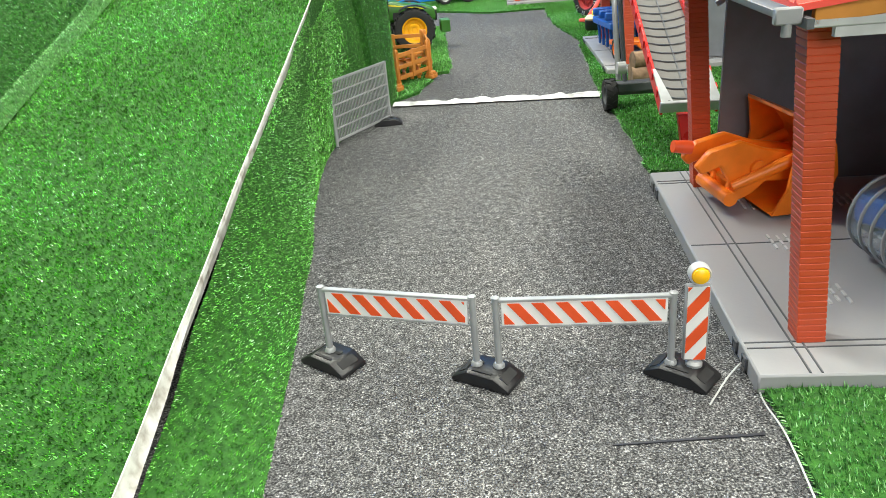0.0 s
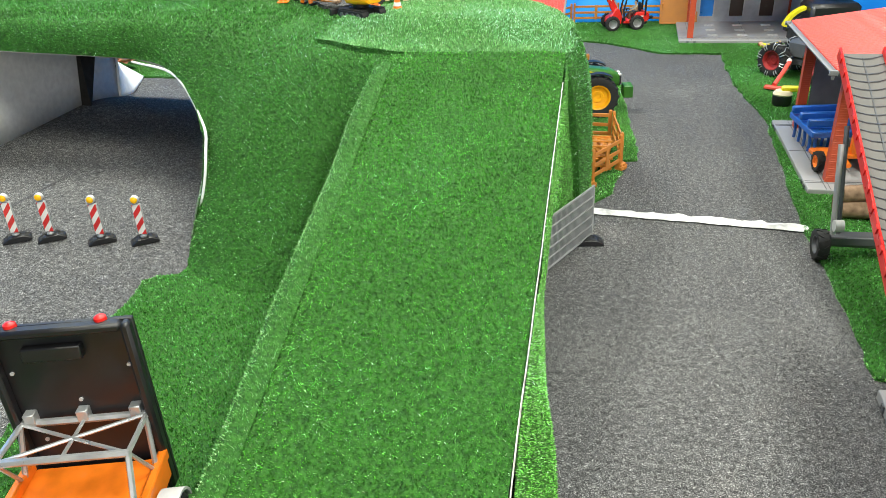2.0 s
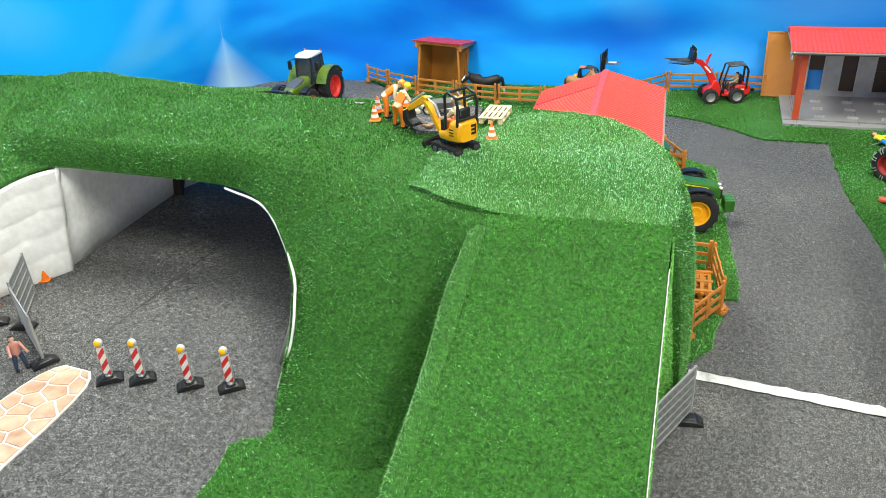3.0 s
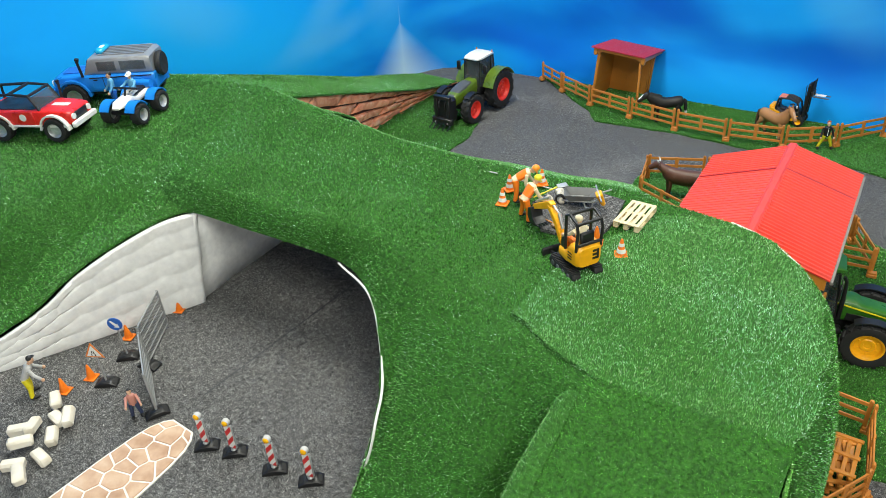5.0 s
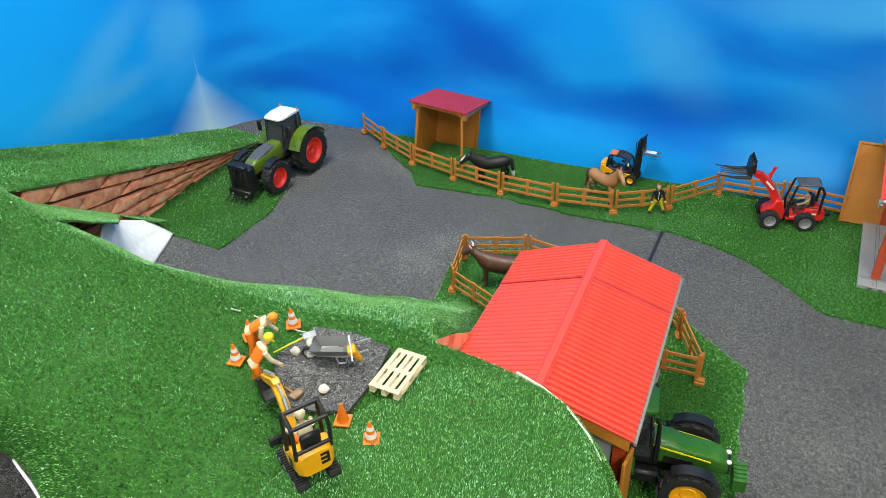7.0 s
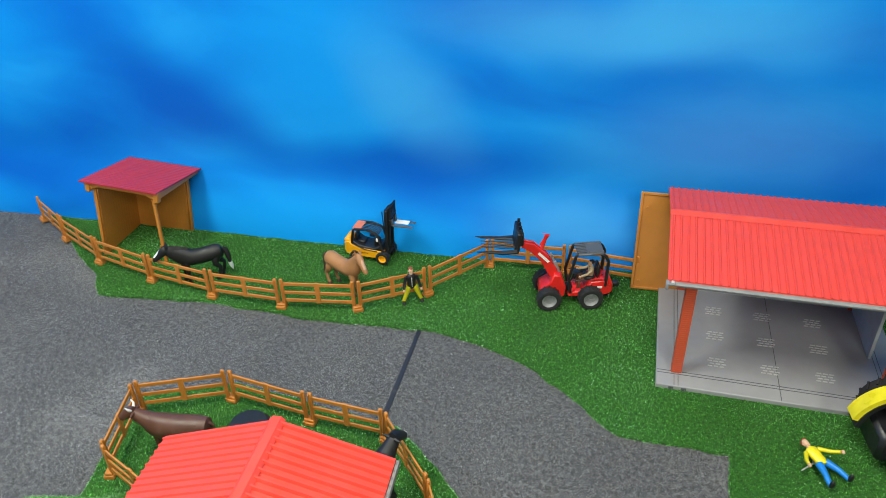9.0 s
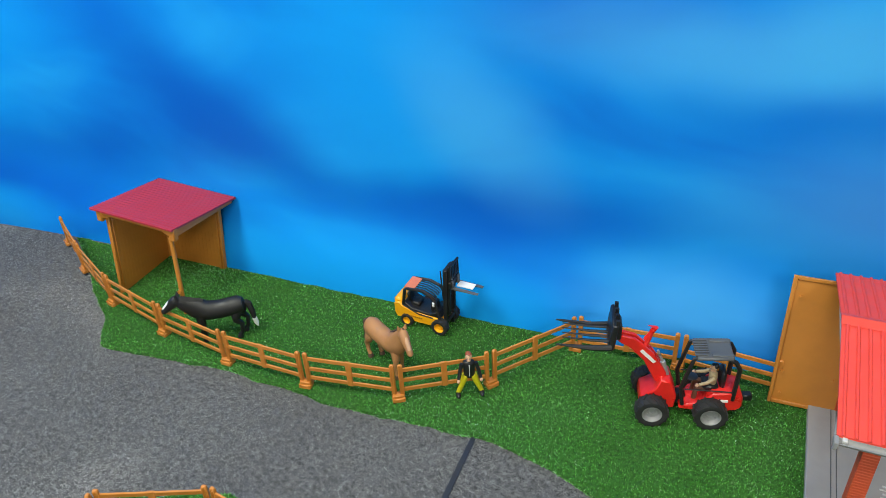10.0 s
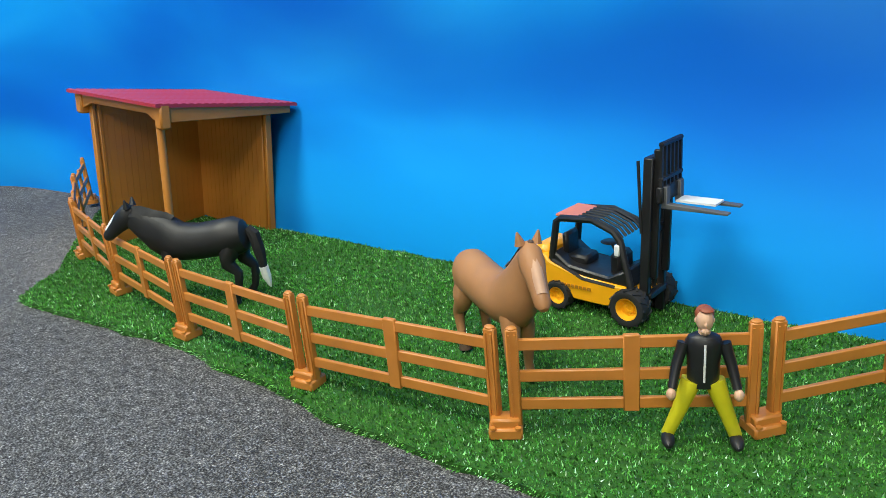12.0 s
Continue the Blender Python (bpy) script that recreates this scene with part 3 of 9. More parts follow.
RIM_BACK = [((-0.46, 2.305), (-0.49, 2.865, 0.0)), ((-0.55, 2.31), (-0.575, 2.81, 0.02)), ((-0.62, 2.315), (-0.64, 2.60, 0.16)), ((-0.80, 2.33), (-0.76, 2.51, 0.2)), ((-1.05, 2.36), (-1.03, 2.515, 0.2)),
    ((-1.25, 2.41), (-1.25, 2.52, 0.2)), ((-1.40, 2.455), (-1.41, 2.50, 0.3)), ((-1.52, 2.44), (-1.54, 2.46, 0.33)), ((-1.50, 2.25), (-1.53, 2.25, 0.33)),
    ((-1.36, 2.05), (-1.42, 2.0, 0.30))]
RIM_MOUTH = [((-1.22, 1.945), (-1.22, 1.86, 0.31)), ((-1.10, 1.925), (-1.10, 1.880, 0.337)), ((-0.95, 1.94), (-0.95, 1.895, 0.322)), ((-0.82, 1.955), (-0.81, 1.91, 0.310)),
    ((-0.71, 1.96), (-0.70, 1.917, 0.300)), ((-0.645, 1.96), (-0.630, 1.897, 0.296)), ((-0.60, 1.96), (-0.575, 1.862, 0.284)), ((-0.565, 1.96), (-0.530, 1.823, 0.260)),
    ((-0.535, 1.955), (-0.466, 1.742, 0.222)), ((-0.51, 1.95), (-0.424, 1.66, 0.190)), ((-0.49, 1.95), (-0.430, 1.632, 0.124)), ((-0.475, 1.95), (-0.468, 1.61, 0.025))]
RIM_FRONT = [((-0.44, 1.95), (-0.427, 1.478, 0.02)), ((-0.39, 1.945), (-0.375, 1.46, 0.02)), ((-0.33, 1.94), (-0.315, 1.44, 0.02)), ((-0.272, 1.91), (-0.25, 1.44, 0.012)),
    ((-0.20, 1.865), (-0.19, 1.48, 0.01)), ((-0.10, 1.812), (-0.115, 1.62, 0.02)), ((0.05, 1.80), (0.05, 1.76, 0.02)), ((0.218, 1.795), (0.262, 1.755, 0))]
RIM = RIM_HEAD + RIM_BACK + RIM_MOUTH + RIM_FRONT
# feet follow the same parameter as the rim
cum = np.concatenate([[0], np.cumsum([math.dist(RIM[i][0], RIM[i + 1][0]) for i in range(len(RIM) - 1)])])
par = np.linspace(0, cum[-1], 150)
feet = [Vector([float(np.interp(s, cum, [b[k] for a, b in RIM])) for k in range(3)]) for s in par]
tops = [Vector([float(np.interp(s, cum, [a[k] for a, b in RIM])) for k in range(2)] + [0]) for s in par]
for it in range(1):
    feet = feet[:1] + [(feet[i - 1] + feet[i] * 2 + feet[i + 1]) / 4 for i in range(1, 149)] + feet[-1:]
    tops = tops[:1] + [(tops[i - 1] + tops[i] * 2 + tops[i + 1]) / 4 for i in range(1, 149)] + tops[-1:]
hill = thing("hill", Matrix(), "green turf-covered hill bridge with a rounded head and a tunnel", "hill", kind="structure")
bm = N()
outline = [(p.x, p.y) for p in tops[:-1]]
inner = [(x, y) for x in np.arange(-1.6, 0.3, 0.045) for y in np.arange(1.75, 2.5, 0.045) if inside(outline, x, y)]
vs, _, fs, *_ = delaunay_2d_cdt([Vector(p) for p in outline + inner], [(i, (i + 1) % len(outline)) for i in range(len(outline))], [], 1, 1e-5)
tv = [bm.verts.new((v.x, v.y, deck(v.x, v.y))) for v in vs]
for f in fs:
    bm.faces.new([tv[i] for i in f])
rows = []
STEPS = 14
for k in range(STEPS + 1):
    s = k / STEPS
    row = []
    for i, (t, f) in enumerate(zip(tops, feet)):
        zt = deck(t.x, t.y)
        reach = math.hypot(f.x - t.x, f.y - t.y)
        fall = max(zt - f.z, 0.01)
        steep = max(0.0, 1 - reach / fall)
        drop = s ** (1.35 + 0.9 * steep) if fall < 0.12 else (0.55 * smoothstep(0, 1, s) + 0.45 * s ** (1.5 + steep))
        side = 1 - (1 - s) ** (1 + 1.5 * steep)
        p = Vector((t.x + (f.x - t.x) * side, t.y + (f.y - t.y) * side, zt - fall * drop))
        if 0 < k < STEPS:
            w = noise.noise(Vector((p.x * 6, p.y * 6, p.z * 4)))
            p += Vector((f.x - t.x, f.y - t.y, 0)).normalized() * 0.010 * w
        row.append(p)
    rows.append(row)
# far slope, its own mat from the crest seam to the road: pile sheen painted in
lo_i, hi_i = [min(range(150), key=lambda i: (tops[i] - Vector((*q, 0))).length) for q in ((-0.222, 2.338), (-1.36, 2.45))]
back_slope = N()
shell(back_slope, [row[lo_i:hi_i + 1] for row in rows[1:]])
shell(bm, rows[:2])
shell(bm, [row[:lo_i + 1] for row in rows[1:]])
shell(bm, [row[hi_i:] for row in rows[1:]])
bmesh.ops.remove_doubles(bm, verts=bm.verts, dist=0.0015)
cover = part("turf_cover", bm, TURF, hill, "green artificial turf draped over the hill")
grow(cover, 150000, (-0.1, -0.25))
slope_cover = part("turf_slope", back_slope, TURF, hill, "pale green turf on the far slope of the hill")
grow(slope_cover, 150000, (0.0, 0.5), 0.0050, "pale")
seam_line = spline([(x, y, deck(x, y) + 0.0045) for x, y in ((-0.34, 2.290), (-0.383, 2.284), (-0.453, 2.284), (-0.502, 2.286), (-0.579, 2.290), (-0.869, 2.330), (-1.071, 2.370), (-1.249, 2.402))], 91)
for a, b in ((2, 8), (10, 15), (17, 20)):
    bm = N()
    tube(bm, seam_line[a:b], 0.0013, 5)
    part("seam", bm, STRIP, hill, "worn white seam between two turf mats")

HEAD = [(-0.262, 1.872), (-0.20, 1.842), (-0.085, 1.798), (0.05, 1.785), (0.222, 1.783), (0.240, 1.90), (0.232, 2.02), (0.204, 2.15), (0.163, 2.232), (0.094, 2.300), (-0.01, 2.342), (-0.13, 2.30), (-0.20, 2.15), (-0.236, 2.03), (-0.250, 1.93)]
# pale blades paint in the sheen of the pile lying over the head
mat_sheet("ground", HEAD, lambda x, y: deck(x, y) - 0.004 + 0.006 * smoothstep(2.35, 2.0, y), "pale green turf mat folded over the head of the hill", step=0.035, lean=(0.0, 0.6), density=150000, hang=0.022, rough_edge=0.007, turf_tone="pale")

bm = N()
tube(bm, [Vector((x, y, deck(x, y) - 0.004)) for x, y in ((0.172, 2.222), (0.142, 2.262), (0.098, 2.302), (0.050, 2.328), (0.0, 2.345))], 0.0028, 6)
part("board_edge", bm, MORTAR, hill, "cream board edge showing under the turf")

# tunnel lining: left leaning wall, roof and dark right side
def arch(y, top=0.33):
    """The tunnel's cross-section from its left foot to its right foot."""
    return [(-1.141, y, ground(-1.14, y)), (-1.13, y, 0.16), (-1.118, y, 0.25), (-1.10, y, top), (-0.95, y, top), (-0.81, y, top), (-0.70, y, top - 0.01), (-0.60, y, top - 0.04), (-0.53, y, top - 0.09), (-0.50, y, 0.15), (-0.49, y, 0.08), (-0.485, y, 0)]


bm = N()
lining = [arch(y, interp(y, [1.87, 2.0, 2.35, 2.5], [0.325, 0.325, 0.31, 0.205])) for y in (1.96, 2.1, 2.25, 2.38, 2.49)]
front = [(-1.137, 1.864, 0.077), (-1.126, 1.868, 0.16), (-1.114, 1.874, 0.25), (-1.10, 1.880, 0.333), (-0.95, 1.896, 0.318), (-0.81, 1.911, 0.306), (-0.70, 1.918, 0.296), (-0.575, 1.863, 0.280), (-0.468, 1.743, 0.219), (-0.428, 1.660, 0.188), (-0.434, 1.632, 0.12), (-0.470, 1.615, 0.02)]
lining = [front[:4] + [(x - 0.014 * (k > 3) - 0.020 * (k > 4), y + (0.060 if k > 4 else 0.032 if k > 3 else 0.018), z - 0.003) for k, (x, y, z) in enumerate(front[4:])]] + lining
lining = [[Vector(p) for p in r] for r in lining]
left_wall = N()
shell(left_wall, [r[:4] for r in lining])
lw = part("tunnel_wall", left_wall, WHITE_FABRIC, hill, "white fleece wall inside the tunnel")
mod = lw.modifiers.new("thick", "SOLIDIFY")
mod.thickness, mod.offset = 0.004, 1.0
shell(bm, [r[3:] for r in lining])
lin = part("tunnel_lining", bm, CONCRETE_FOIL, hill, "grey foil lining of the tunnel")
mod = lin.modifiers.new("thick", "SOLIDIFY")
mod.thickness, mod.offset = 0.004, 1.0
bm = N()
tube(bm, [p + Vector((0.0, -0.004, -0.002)) for p in spline(front[6:12], 30)], 0.0026, 6)
part("arch_edge", bm, WHITE_FABRIC, hill, "white fabric edge of the tunnel mouth")

# black wedge laid on the wall as the shade of an open gap
bm = N()
prism(bm, [(2.312, 0.228), (2.388, 0.216), (2.302, 0.066)], -1.142, -1.112, "yz")
part("slit_shade", bm, plastic("slit_shade_black", (0.012, 0.011, 0.010), 0.9), hill, "black wedge standing in for the shade between two white fabric sheets")

# quilted white wall that leads into the tunnel
quilt_foot = [(-1.136, 1.864), (-1.214, 1.707), (-1.295, 1.54), (-1.385, 1.36), (-1.47, 1.19)]
quilt_top = [(-1.112, 1.895, 0.328), (-1.154, 1.824, 0.325), (-1.200, 1.735, 0.300), (-1.245, 1.64, 0.262), (-1.297, 1.536, 0.197), (-1.40, 1.33, 0.125), (-1.47, 1.19, 0.11)]
bm = N()
fcurve, tcurve = spline([(*p, ground(*p)) for p in quilt_foot], 97), spline(quilt_top, 97)
rows = []
for k in range(41):
    s = k / 40
    row = []
    for i in range(97):
        p = fcurve[i].lerp(tcurve[i], s)
        a, b = i / 96 * 8.0 + (0.5 if int(s * 4.6) % 2 else 0), s * 4.6
        puff = (abs(math.sin(math.pi * a)) * abs(math.sin(math.pi * b))) ** 0.35
        out = Vector((0.86, -0.5, 0.1))
        row.append(p + out * 0.0042 * puff)
    rows.append(row)
shell(bm, rows)
quilt = whole("quilted_wall", bm, WHITE_FABRIC, Matrix(), "white quilted fabric retaining wall beside the tunnel road", "wall", kind="structure")
mod = quilt.modifiers.new("thick", "SOLIDIFY")
mod.thickness, mod.offset = 0.012, -1.0
bm = N()
rows = []
for i in range(25):
    u = i / 24
    row = []
    for j in range(17):
        v = j / 16
        c = Vector((-1.335, 2.755)).lerp(Vector((-1.500, 2.745)), u).lerp(Vector((-1.300, 2.895)).lerp(Vector((-1.490, 2.825)), u), v * (0.8 + 0.2 * math.sin(math.pi * u)))
        puff = (abs(math.sin(math.pi * (u * 3))) * abs(math.sin(math.pi * (v * 2 + 0.5 * u)))) ** 0.4
        rim = min(1, 6 * min(u, 1 - u, v, 1 - v))
        row.append((c.x, c.y, 0.004 + (0.036 * u + 0.034 + 0.004 * puff) * rim ** 0.35))
    rows.append(row)
shell(bm, rows)
wing = whole("wing_wall", bm, WHITE_FABRIC, Matrix(), "white quilted fabric flap at the far mouth of the tunnel", "wall", kind="structure")

low = spline([(-1.143, 2.485, ground(-1.143, 2.485)), (-1.20, 2.64, 0.015), (-1.265, 2.79, 0.002), (-1.305, 2.892, 0.002)], 40)
high = spline([(-1.112, 2.485, 0.225), (-1.225, 2.60, 0.225), (-1.340, 2.73, 0.135), (-1.365, 2.86, 0.055)], 40)
bm = N()
shell(bm, [[p.lerp(q, s) + Vector((0.86, -0.3, 0.3)) * 0.004 * (abs(math.sin(math.pi * i / 39 * 4)) * abs(math.sin(math.pi * s * 2.5))) ** 0.4 for i, (p, q) in enumerate(zip(low, high))] for s in np.linspace(0, 1, 21)])
wing = whole("wing_wall", bm, WHITE_FABRIC, Matrix(), "white quilted fabric wall running out of the tunnel", "wall", kind="structure")
mod = wing.modifiers.new("thick", "SOLIDIFY")
mod.thickness, mod.offset = 0.006, -1.0

# plateau on the left that carries the vehicles
def plateau(x, y):
    back = (x + 1.114) * -0.894 + (y - 1.90) * 0.448
    along = (x + 1.114) * -0.448 - (y - 1.90) * 0.894
    edge = interp(along, [-0.1, 0.0, 0.085, 0.185, 0.29, 0.405, 0.637, 0.8], [0.352, 0.330, 0.328, 0.303, 0.263, 0.198, 0.126, 0.112])
    level = interp(y, [1.2, 1.6, 1.9, 2.5], [0.30, 0.345, 0.368, 0.374])
    width = 0.20 + 0.12 * smoothstep(0.0, 0.5, along)
    trough = 0.034 * math.exp(-((back - 0.13) / 0.055) ** 2) * smoothstep(0.03, 0.10, along) * (1 - smoothstep(0.45, 0.65, along))
    return edge + (level - edge) * smoothstep(0.0, width, back) + 0.006 * noise.noise(Vector((x * 4, y * 4, 2))) - trough


mat_sheet("ground", [(-1.46, 2.46), (-1.46, 2.24), (-1.32, 2.06), (-1.20, 1.975), (-1.10, 1.925), (-1.112, 1.893), (-1.156, 1.822), (-1.202, 1.733), (-1.247, 1.638), (-1.30, 1.534), (-1.40, 1.33), (-1.48, 1.18), (-1.75, 1.2), (-2.06, 1.15), (-2.04, 1.9), (-1.94, 2.43)],
          plateau, "green artificial turf plateau with parked vehicles", lean=(-0.2, -0.2))


def bank(x, y):
    return interp(y, [2.40, 2.45, 2.85, 3.28, 3.6], [0.370, 0.352, 0.226, 0.083, 0.004])


mat_sheet("ground", [(-1.395, 2.44), (-1.385, 2.85), (-1.385, 3.28), (-1.40, 3.55), (-1.62, 3.60), (-1.70, 3.40), (-1.78, 3.1), (-1.93, 2.43)], bank, "dark green turf bank running down to the road", lean=(0.1, 0.3))


def apron(x, y):
    return interp(y, [2.38, 2.42, 2.5, 2.69, 2.75, 2.78, 2.82, 2.86, 2.90, 2.94], [0.379, 0.368, 0.314, 0.176, 0.138, 0.114, 0.084, 0.054, 0.034, 0.010])


# same painted sheen as the far slope, in pale blades
mat_sheet("ground", [(-1.10, 2.40), (-1.40, 2.45), (-1.44, 2.52), (-1.50, 2.69), (-1.53, 2.88), (-1.40, 2.915), (-1.335, 2.905), (-1.33, 2.875), (-1.40, 2.81), (-1.345, 2.75), (-1.28, 2.70), (-1.16, 2.60), (-1.08, 2.47)],
          apron, "pale green turf apron between the tunnel mouth and the rock", lean=(0.0, 0.5), length=0.0050, turf_tone="pale")

# brown rock face below the bank, built of overlapping slabs
rock = thing("rock_wall", Matrix(), "brown printed rock face below the turf bank", "rock wall", kind="structure")
bm = N()
shell(bm, [[(-1.438, y, 0) for y in np.linspace(2.5, 3.5, 21)], [(-1.40, y, bank(-1.4, y)) for y in np.linspace(2.5, 3.5, 21)]])
for v in bm.verts:
    v.co.x -= 0.010
part("backing", bm, plastic("dark_rock_joint", (0.10, 0.045, 0.03), 0.9), rock, "dark joints of the rock face")
rng = random.Random(5)


def rock_at(y, s, out=0.0):
    """A point of the rock face: s runs from its foot (0) to the bank's edge (1)."""
    return Vector((-1.438 + 0.034 * s + out, y, (bank(0, y) + 0.002) * s + 0.002))


COURSES = 5
for row in range(COURSES):
    y = 2.53 + rng.uniform(-0.05, 0)
    while y < 3.44:
        w = rng.uniform(0.10, 0.18)
        lo, hi = row / COURSES, (row + 1) / COURSES
        skew = rng.uniform(0.03, 0.06)
        ring = [(y + 0.002, lo + 0.018), (y + w * 0.5, lo + rng.uniform(-0.01, 0.05)), (y + w - 0.002, lo + 0.018), (y + w - 0.002 + skew, hi - 0.018), (y + w * 0.45 + skew, hi - rng.uniform(-0.01, 0.05)), (y + 0.002 + skew, hi - 0.018)]
        mid = Vector((sum(q[0] for q in ring) / 6, sum(q[1] for q in ring) / 6))
        bulge = rng.uniform(0.005, 0.013)
        bm = N()
        rings = []
        for inset, out in ((0.0, -0.012), (0.0, 0.0), (0.10, bulge * 0.75), (0.45, bulge)):
            line = []
            for q in ring:
                c = Vector(q).lerp(mid, inset)
                p = rock_at(c.x, c.y, out)
                line.append(p + 0.003 * noise.noise_vector(p * 40))
            rings.append([bm.verts.new(p) for p in line])
        ring_faces(bm, rings, caps=False)
        bm.faces.new(rings[-1])
        part("stone", bm, ROCK, rock)
        y += w
small = thing("rock_wall", Matrix(), "strip of brown printed rock cloth beside the stable", "rock wall", kind="structure")
bm = N()
edge = spline([(-0.160, 2.352, 0.350), (-0.163, 2.438, 0.303), (-0.156, 2.519, 0.253), (-0.165, 2.62, 0.190), (-0.190, 2.80, 0.05)], 22)
shell(bm, [[p.lerp(Vector((p.x + 0.012, p.y - 0.01, 0.0)), s) + Vector((0.005, 0, 0)) * (((i // 3 * 7 + int(s * 3) * 5) % 3) - 1) for i, p in enumerate(edge)] for s in (0.0, 0.33, 0.66, 1.0)])
part("backing", bm, ROCK, small)

# ---- the ramp: a turf-covered board with a bare white edge, and its skirts ----
def ramp_z(y):
    return 0.283 * (y - 0.635)


def bare(y):
    """Height of the board's edge left bare above the hanging skirt."""
    return interp(y, [0.56, 0.70, 0.75, 0.81, 0.865, 0.964, 1.087, 1.2, 1.32, 1.36, 1.7], [0.034, 0.024, 0.016, 0.011, 0.008, 0.0065, 0.0045, 0.005, 0.005, 0.001, 0.0005]) * (1 + 0.45 * noise.noise(Vector((y * 14, 0, 0))))


rampway = thing("ramp", Matrix(), "green turf-covered ramp board with a white edge", "ramp", kind="structure")
bm = N()
rows = []
for k in range(41):
    y = 0.60 + 1.20 * k / 40
    xr = interp(y, [0.6, 1.0, 1.78], [0.186, 0.198, 0.226])
    rows.append([(interp(s, [0, 1], [-0.095, xr]), y, ramp_z(y) + (0.004 if 0.02 < s < 0.98 else 0.0) + 0.003 * noise.noise(Vector((s * 3, y * 4, 0)))) for s in np.linspace(0, 1, 12)])
shell(bm, rows)
rt = part("turf_top", bm, TURF, rampway, "green turf glued onto the ramp")
# ramp blades brightened in colour for the light on their pile
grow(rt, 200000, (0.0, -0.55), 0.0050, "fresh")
bm = N()
rows = []
for k in range(61):
    y = 0.58 + 1.12 * k / 60
    xr = interp(y, [0.6, 1.0, 1.78], [0.188, 0.200, 0.228])
    h = bare(y)
    z = ramp_z(y) + 0.004
    lap = 0.0030 * noise.noise(Vector((y * 8, 2, 0))) * smoothstep(1.45, 1.30, y)
    rows.append([(xr - 0.003, y, z - 0.02), (xr - 0.0006 + lap, y, z - 0.0005), (xr + 0.0003 + lap, y, z - 0.0005), (xr + interp(y, [0.7, 0.95], [0.0018, 0.0003]) + lap, y, z - h * 0.5), (xr + interp(y, [0.6, 0.8, 0.95], [0.009, 0.004, 0.0006]) + lap * 0.5, y, z - h), (xr - 0.001, y, z - h - 0.001)])
shell(bm, rows)
part("board_edge", bm, mottled("worn_white_tape", [(0.3, (0.34, 0.30, 0.26)), (0.45, (0.62, 0.60, 0.57)), (0.65, (0.80, 0.79, 0.77))], 70, 0.8, 0.6, 0.004), rampway, "white bare board edge with loose tape")
bm = N()
rows = []
for s in np.linspace(0, 1, 9):
    row = []
    for k in range(61):
        y = 0.40 + 1.38 * k / 60
        xr = interp(y, [0.4, 0.6, 0.75, 1.0, 1.25, 1.78], [0.1960, 0.1985, 0.1995, 0.2025, 0.2100, 0.229])
        xf = interp(y, [0.4, 0.765, 0.863, 1.1, 1.3, 1.49, 1.6, 1.7, 1.78], [0.285, 0.27, 0.263, 0.242, 0.215, 0.198, 0.202, 0.235, 0.268])
        zt = max(0.006, ramp_z(y) - bare(y) * interp(y, [0.6, 1.3, 1.5], [1.0, 1.0, 0.0]))
        side = s ** 1.6
        row.append((xr + (xf - xr) * side + 0.004 * noise.noise(Vector((y * 9, s * 3, 1))), y, zt * (1 - s)))
    rows.append(row)
shell(bm, rows)
sk = part("right_skirt", bm, TURF, rampway, "hanging green turf skirt of the ramp")
# the skirt takes the ramp's brightened blade colour too
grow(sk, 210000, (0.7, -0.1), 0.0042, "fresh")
# on its other side the turf is rolled outwards and hangs to the ground
bm = N()
rows = []
for k in range(61):
    y = 0.60 + 1.165 * k / 60
    zt = ramp_z(y) + 0.004
    r = min(0.017, 0.35 * zt + 0.001) * (0.85 + 0.35 * noise.noise(Vector((y * 5, 0.4, 7)))) * (1 - 0.6 * smoothstep(1.745, 1.765, y))
    cx, cz = -0.094 - r * 0.9, zt - r * 0.55
    row = [(-0.086, y, zt)]
    for q in range(9):
        a = radians(70 + 16 * q)
        row.append((cx + r * math.cos(a), y, cz + r * math.sin(a)))
    for q in range(1, 6):
        row.append((cx - r * 0.85 - 0.03 * (q / 5) ** 2 * smoothstep(0.7, 1.5, y) + 0.003 * noise.noise(Vector((y * 8, q, 7))), y, max(0.0, (cz - r * 0.6) * (1 - q / 5))))
    rows.append(row)
shell(bm, rows)
sk = part("left_skirt", bm, TURF, rampway, "pale green turf rolled over the ramp's side")
# pale blade colour stands in for the sheen along the roll
grow(sk, 150000, (-0.5, 0.1), 0.0048, "pale")

# white tape strip across the road and the dark seam of the carpet
bm = N()
n = 40
rows = []
for v in (-1, -0.6, 0.6, 1):
    row = []
    for i in range(n + 1):
        s = i / n
        c = Vector((0.283, 1.838, 0)).lerp(Vector((0.682, 1.782, 0)), s)
        row.append(c + Vector((0.13, 0.99, 0)) * v * (0.013 + 0.003 * noise.noise(Vector((s * 9, v, 0)))) + Vector((0, 0, 0.002 + (0.005 + 0.006 * noise.noise(Vector((s * 22, 2, v * 3)))) * (1 if abs(v) < 0.9 else 0.2))))
    rows.append(row)
shell(bm, rows)
whole("road_strip", bm, STRIP, Matrix(), "white crumpled fabric strip laid across the grey road", "strip", kind="structure")
SEAM = plastic("dark_tape", (0.02, 0.022, 0.03), 0.5)
bm = N()
prism(bm, [(0.089, 3.43), (0.098, 3.43), (0.086, 3.13), (0.075, 3.13)], 0.0005, 0.002, "xy")
whole("carpet_seam", bm, SEAM, Matrix(), "dark tape over a seam in the grey road carpet", "seam", kind="structure")
bm = N()
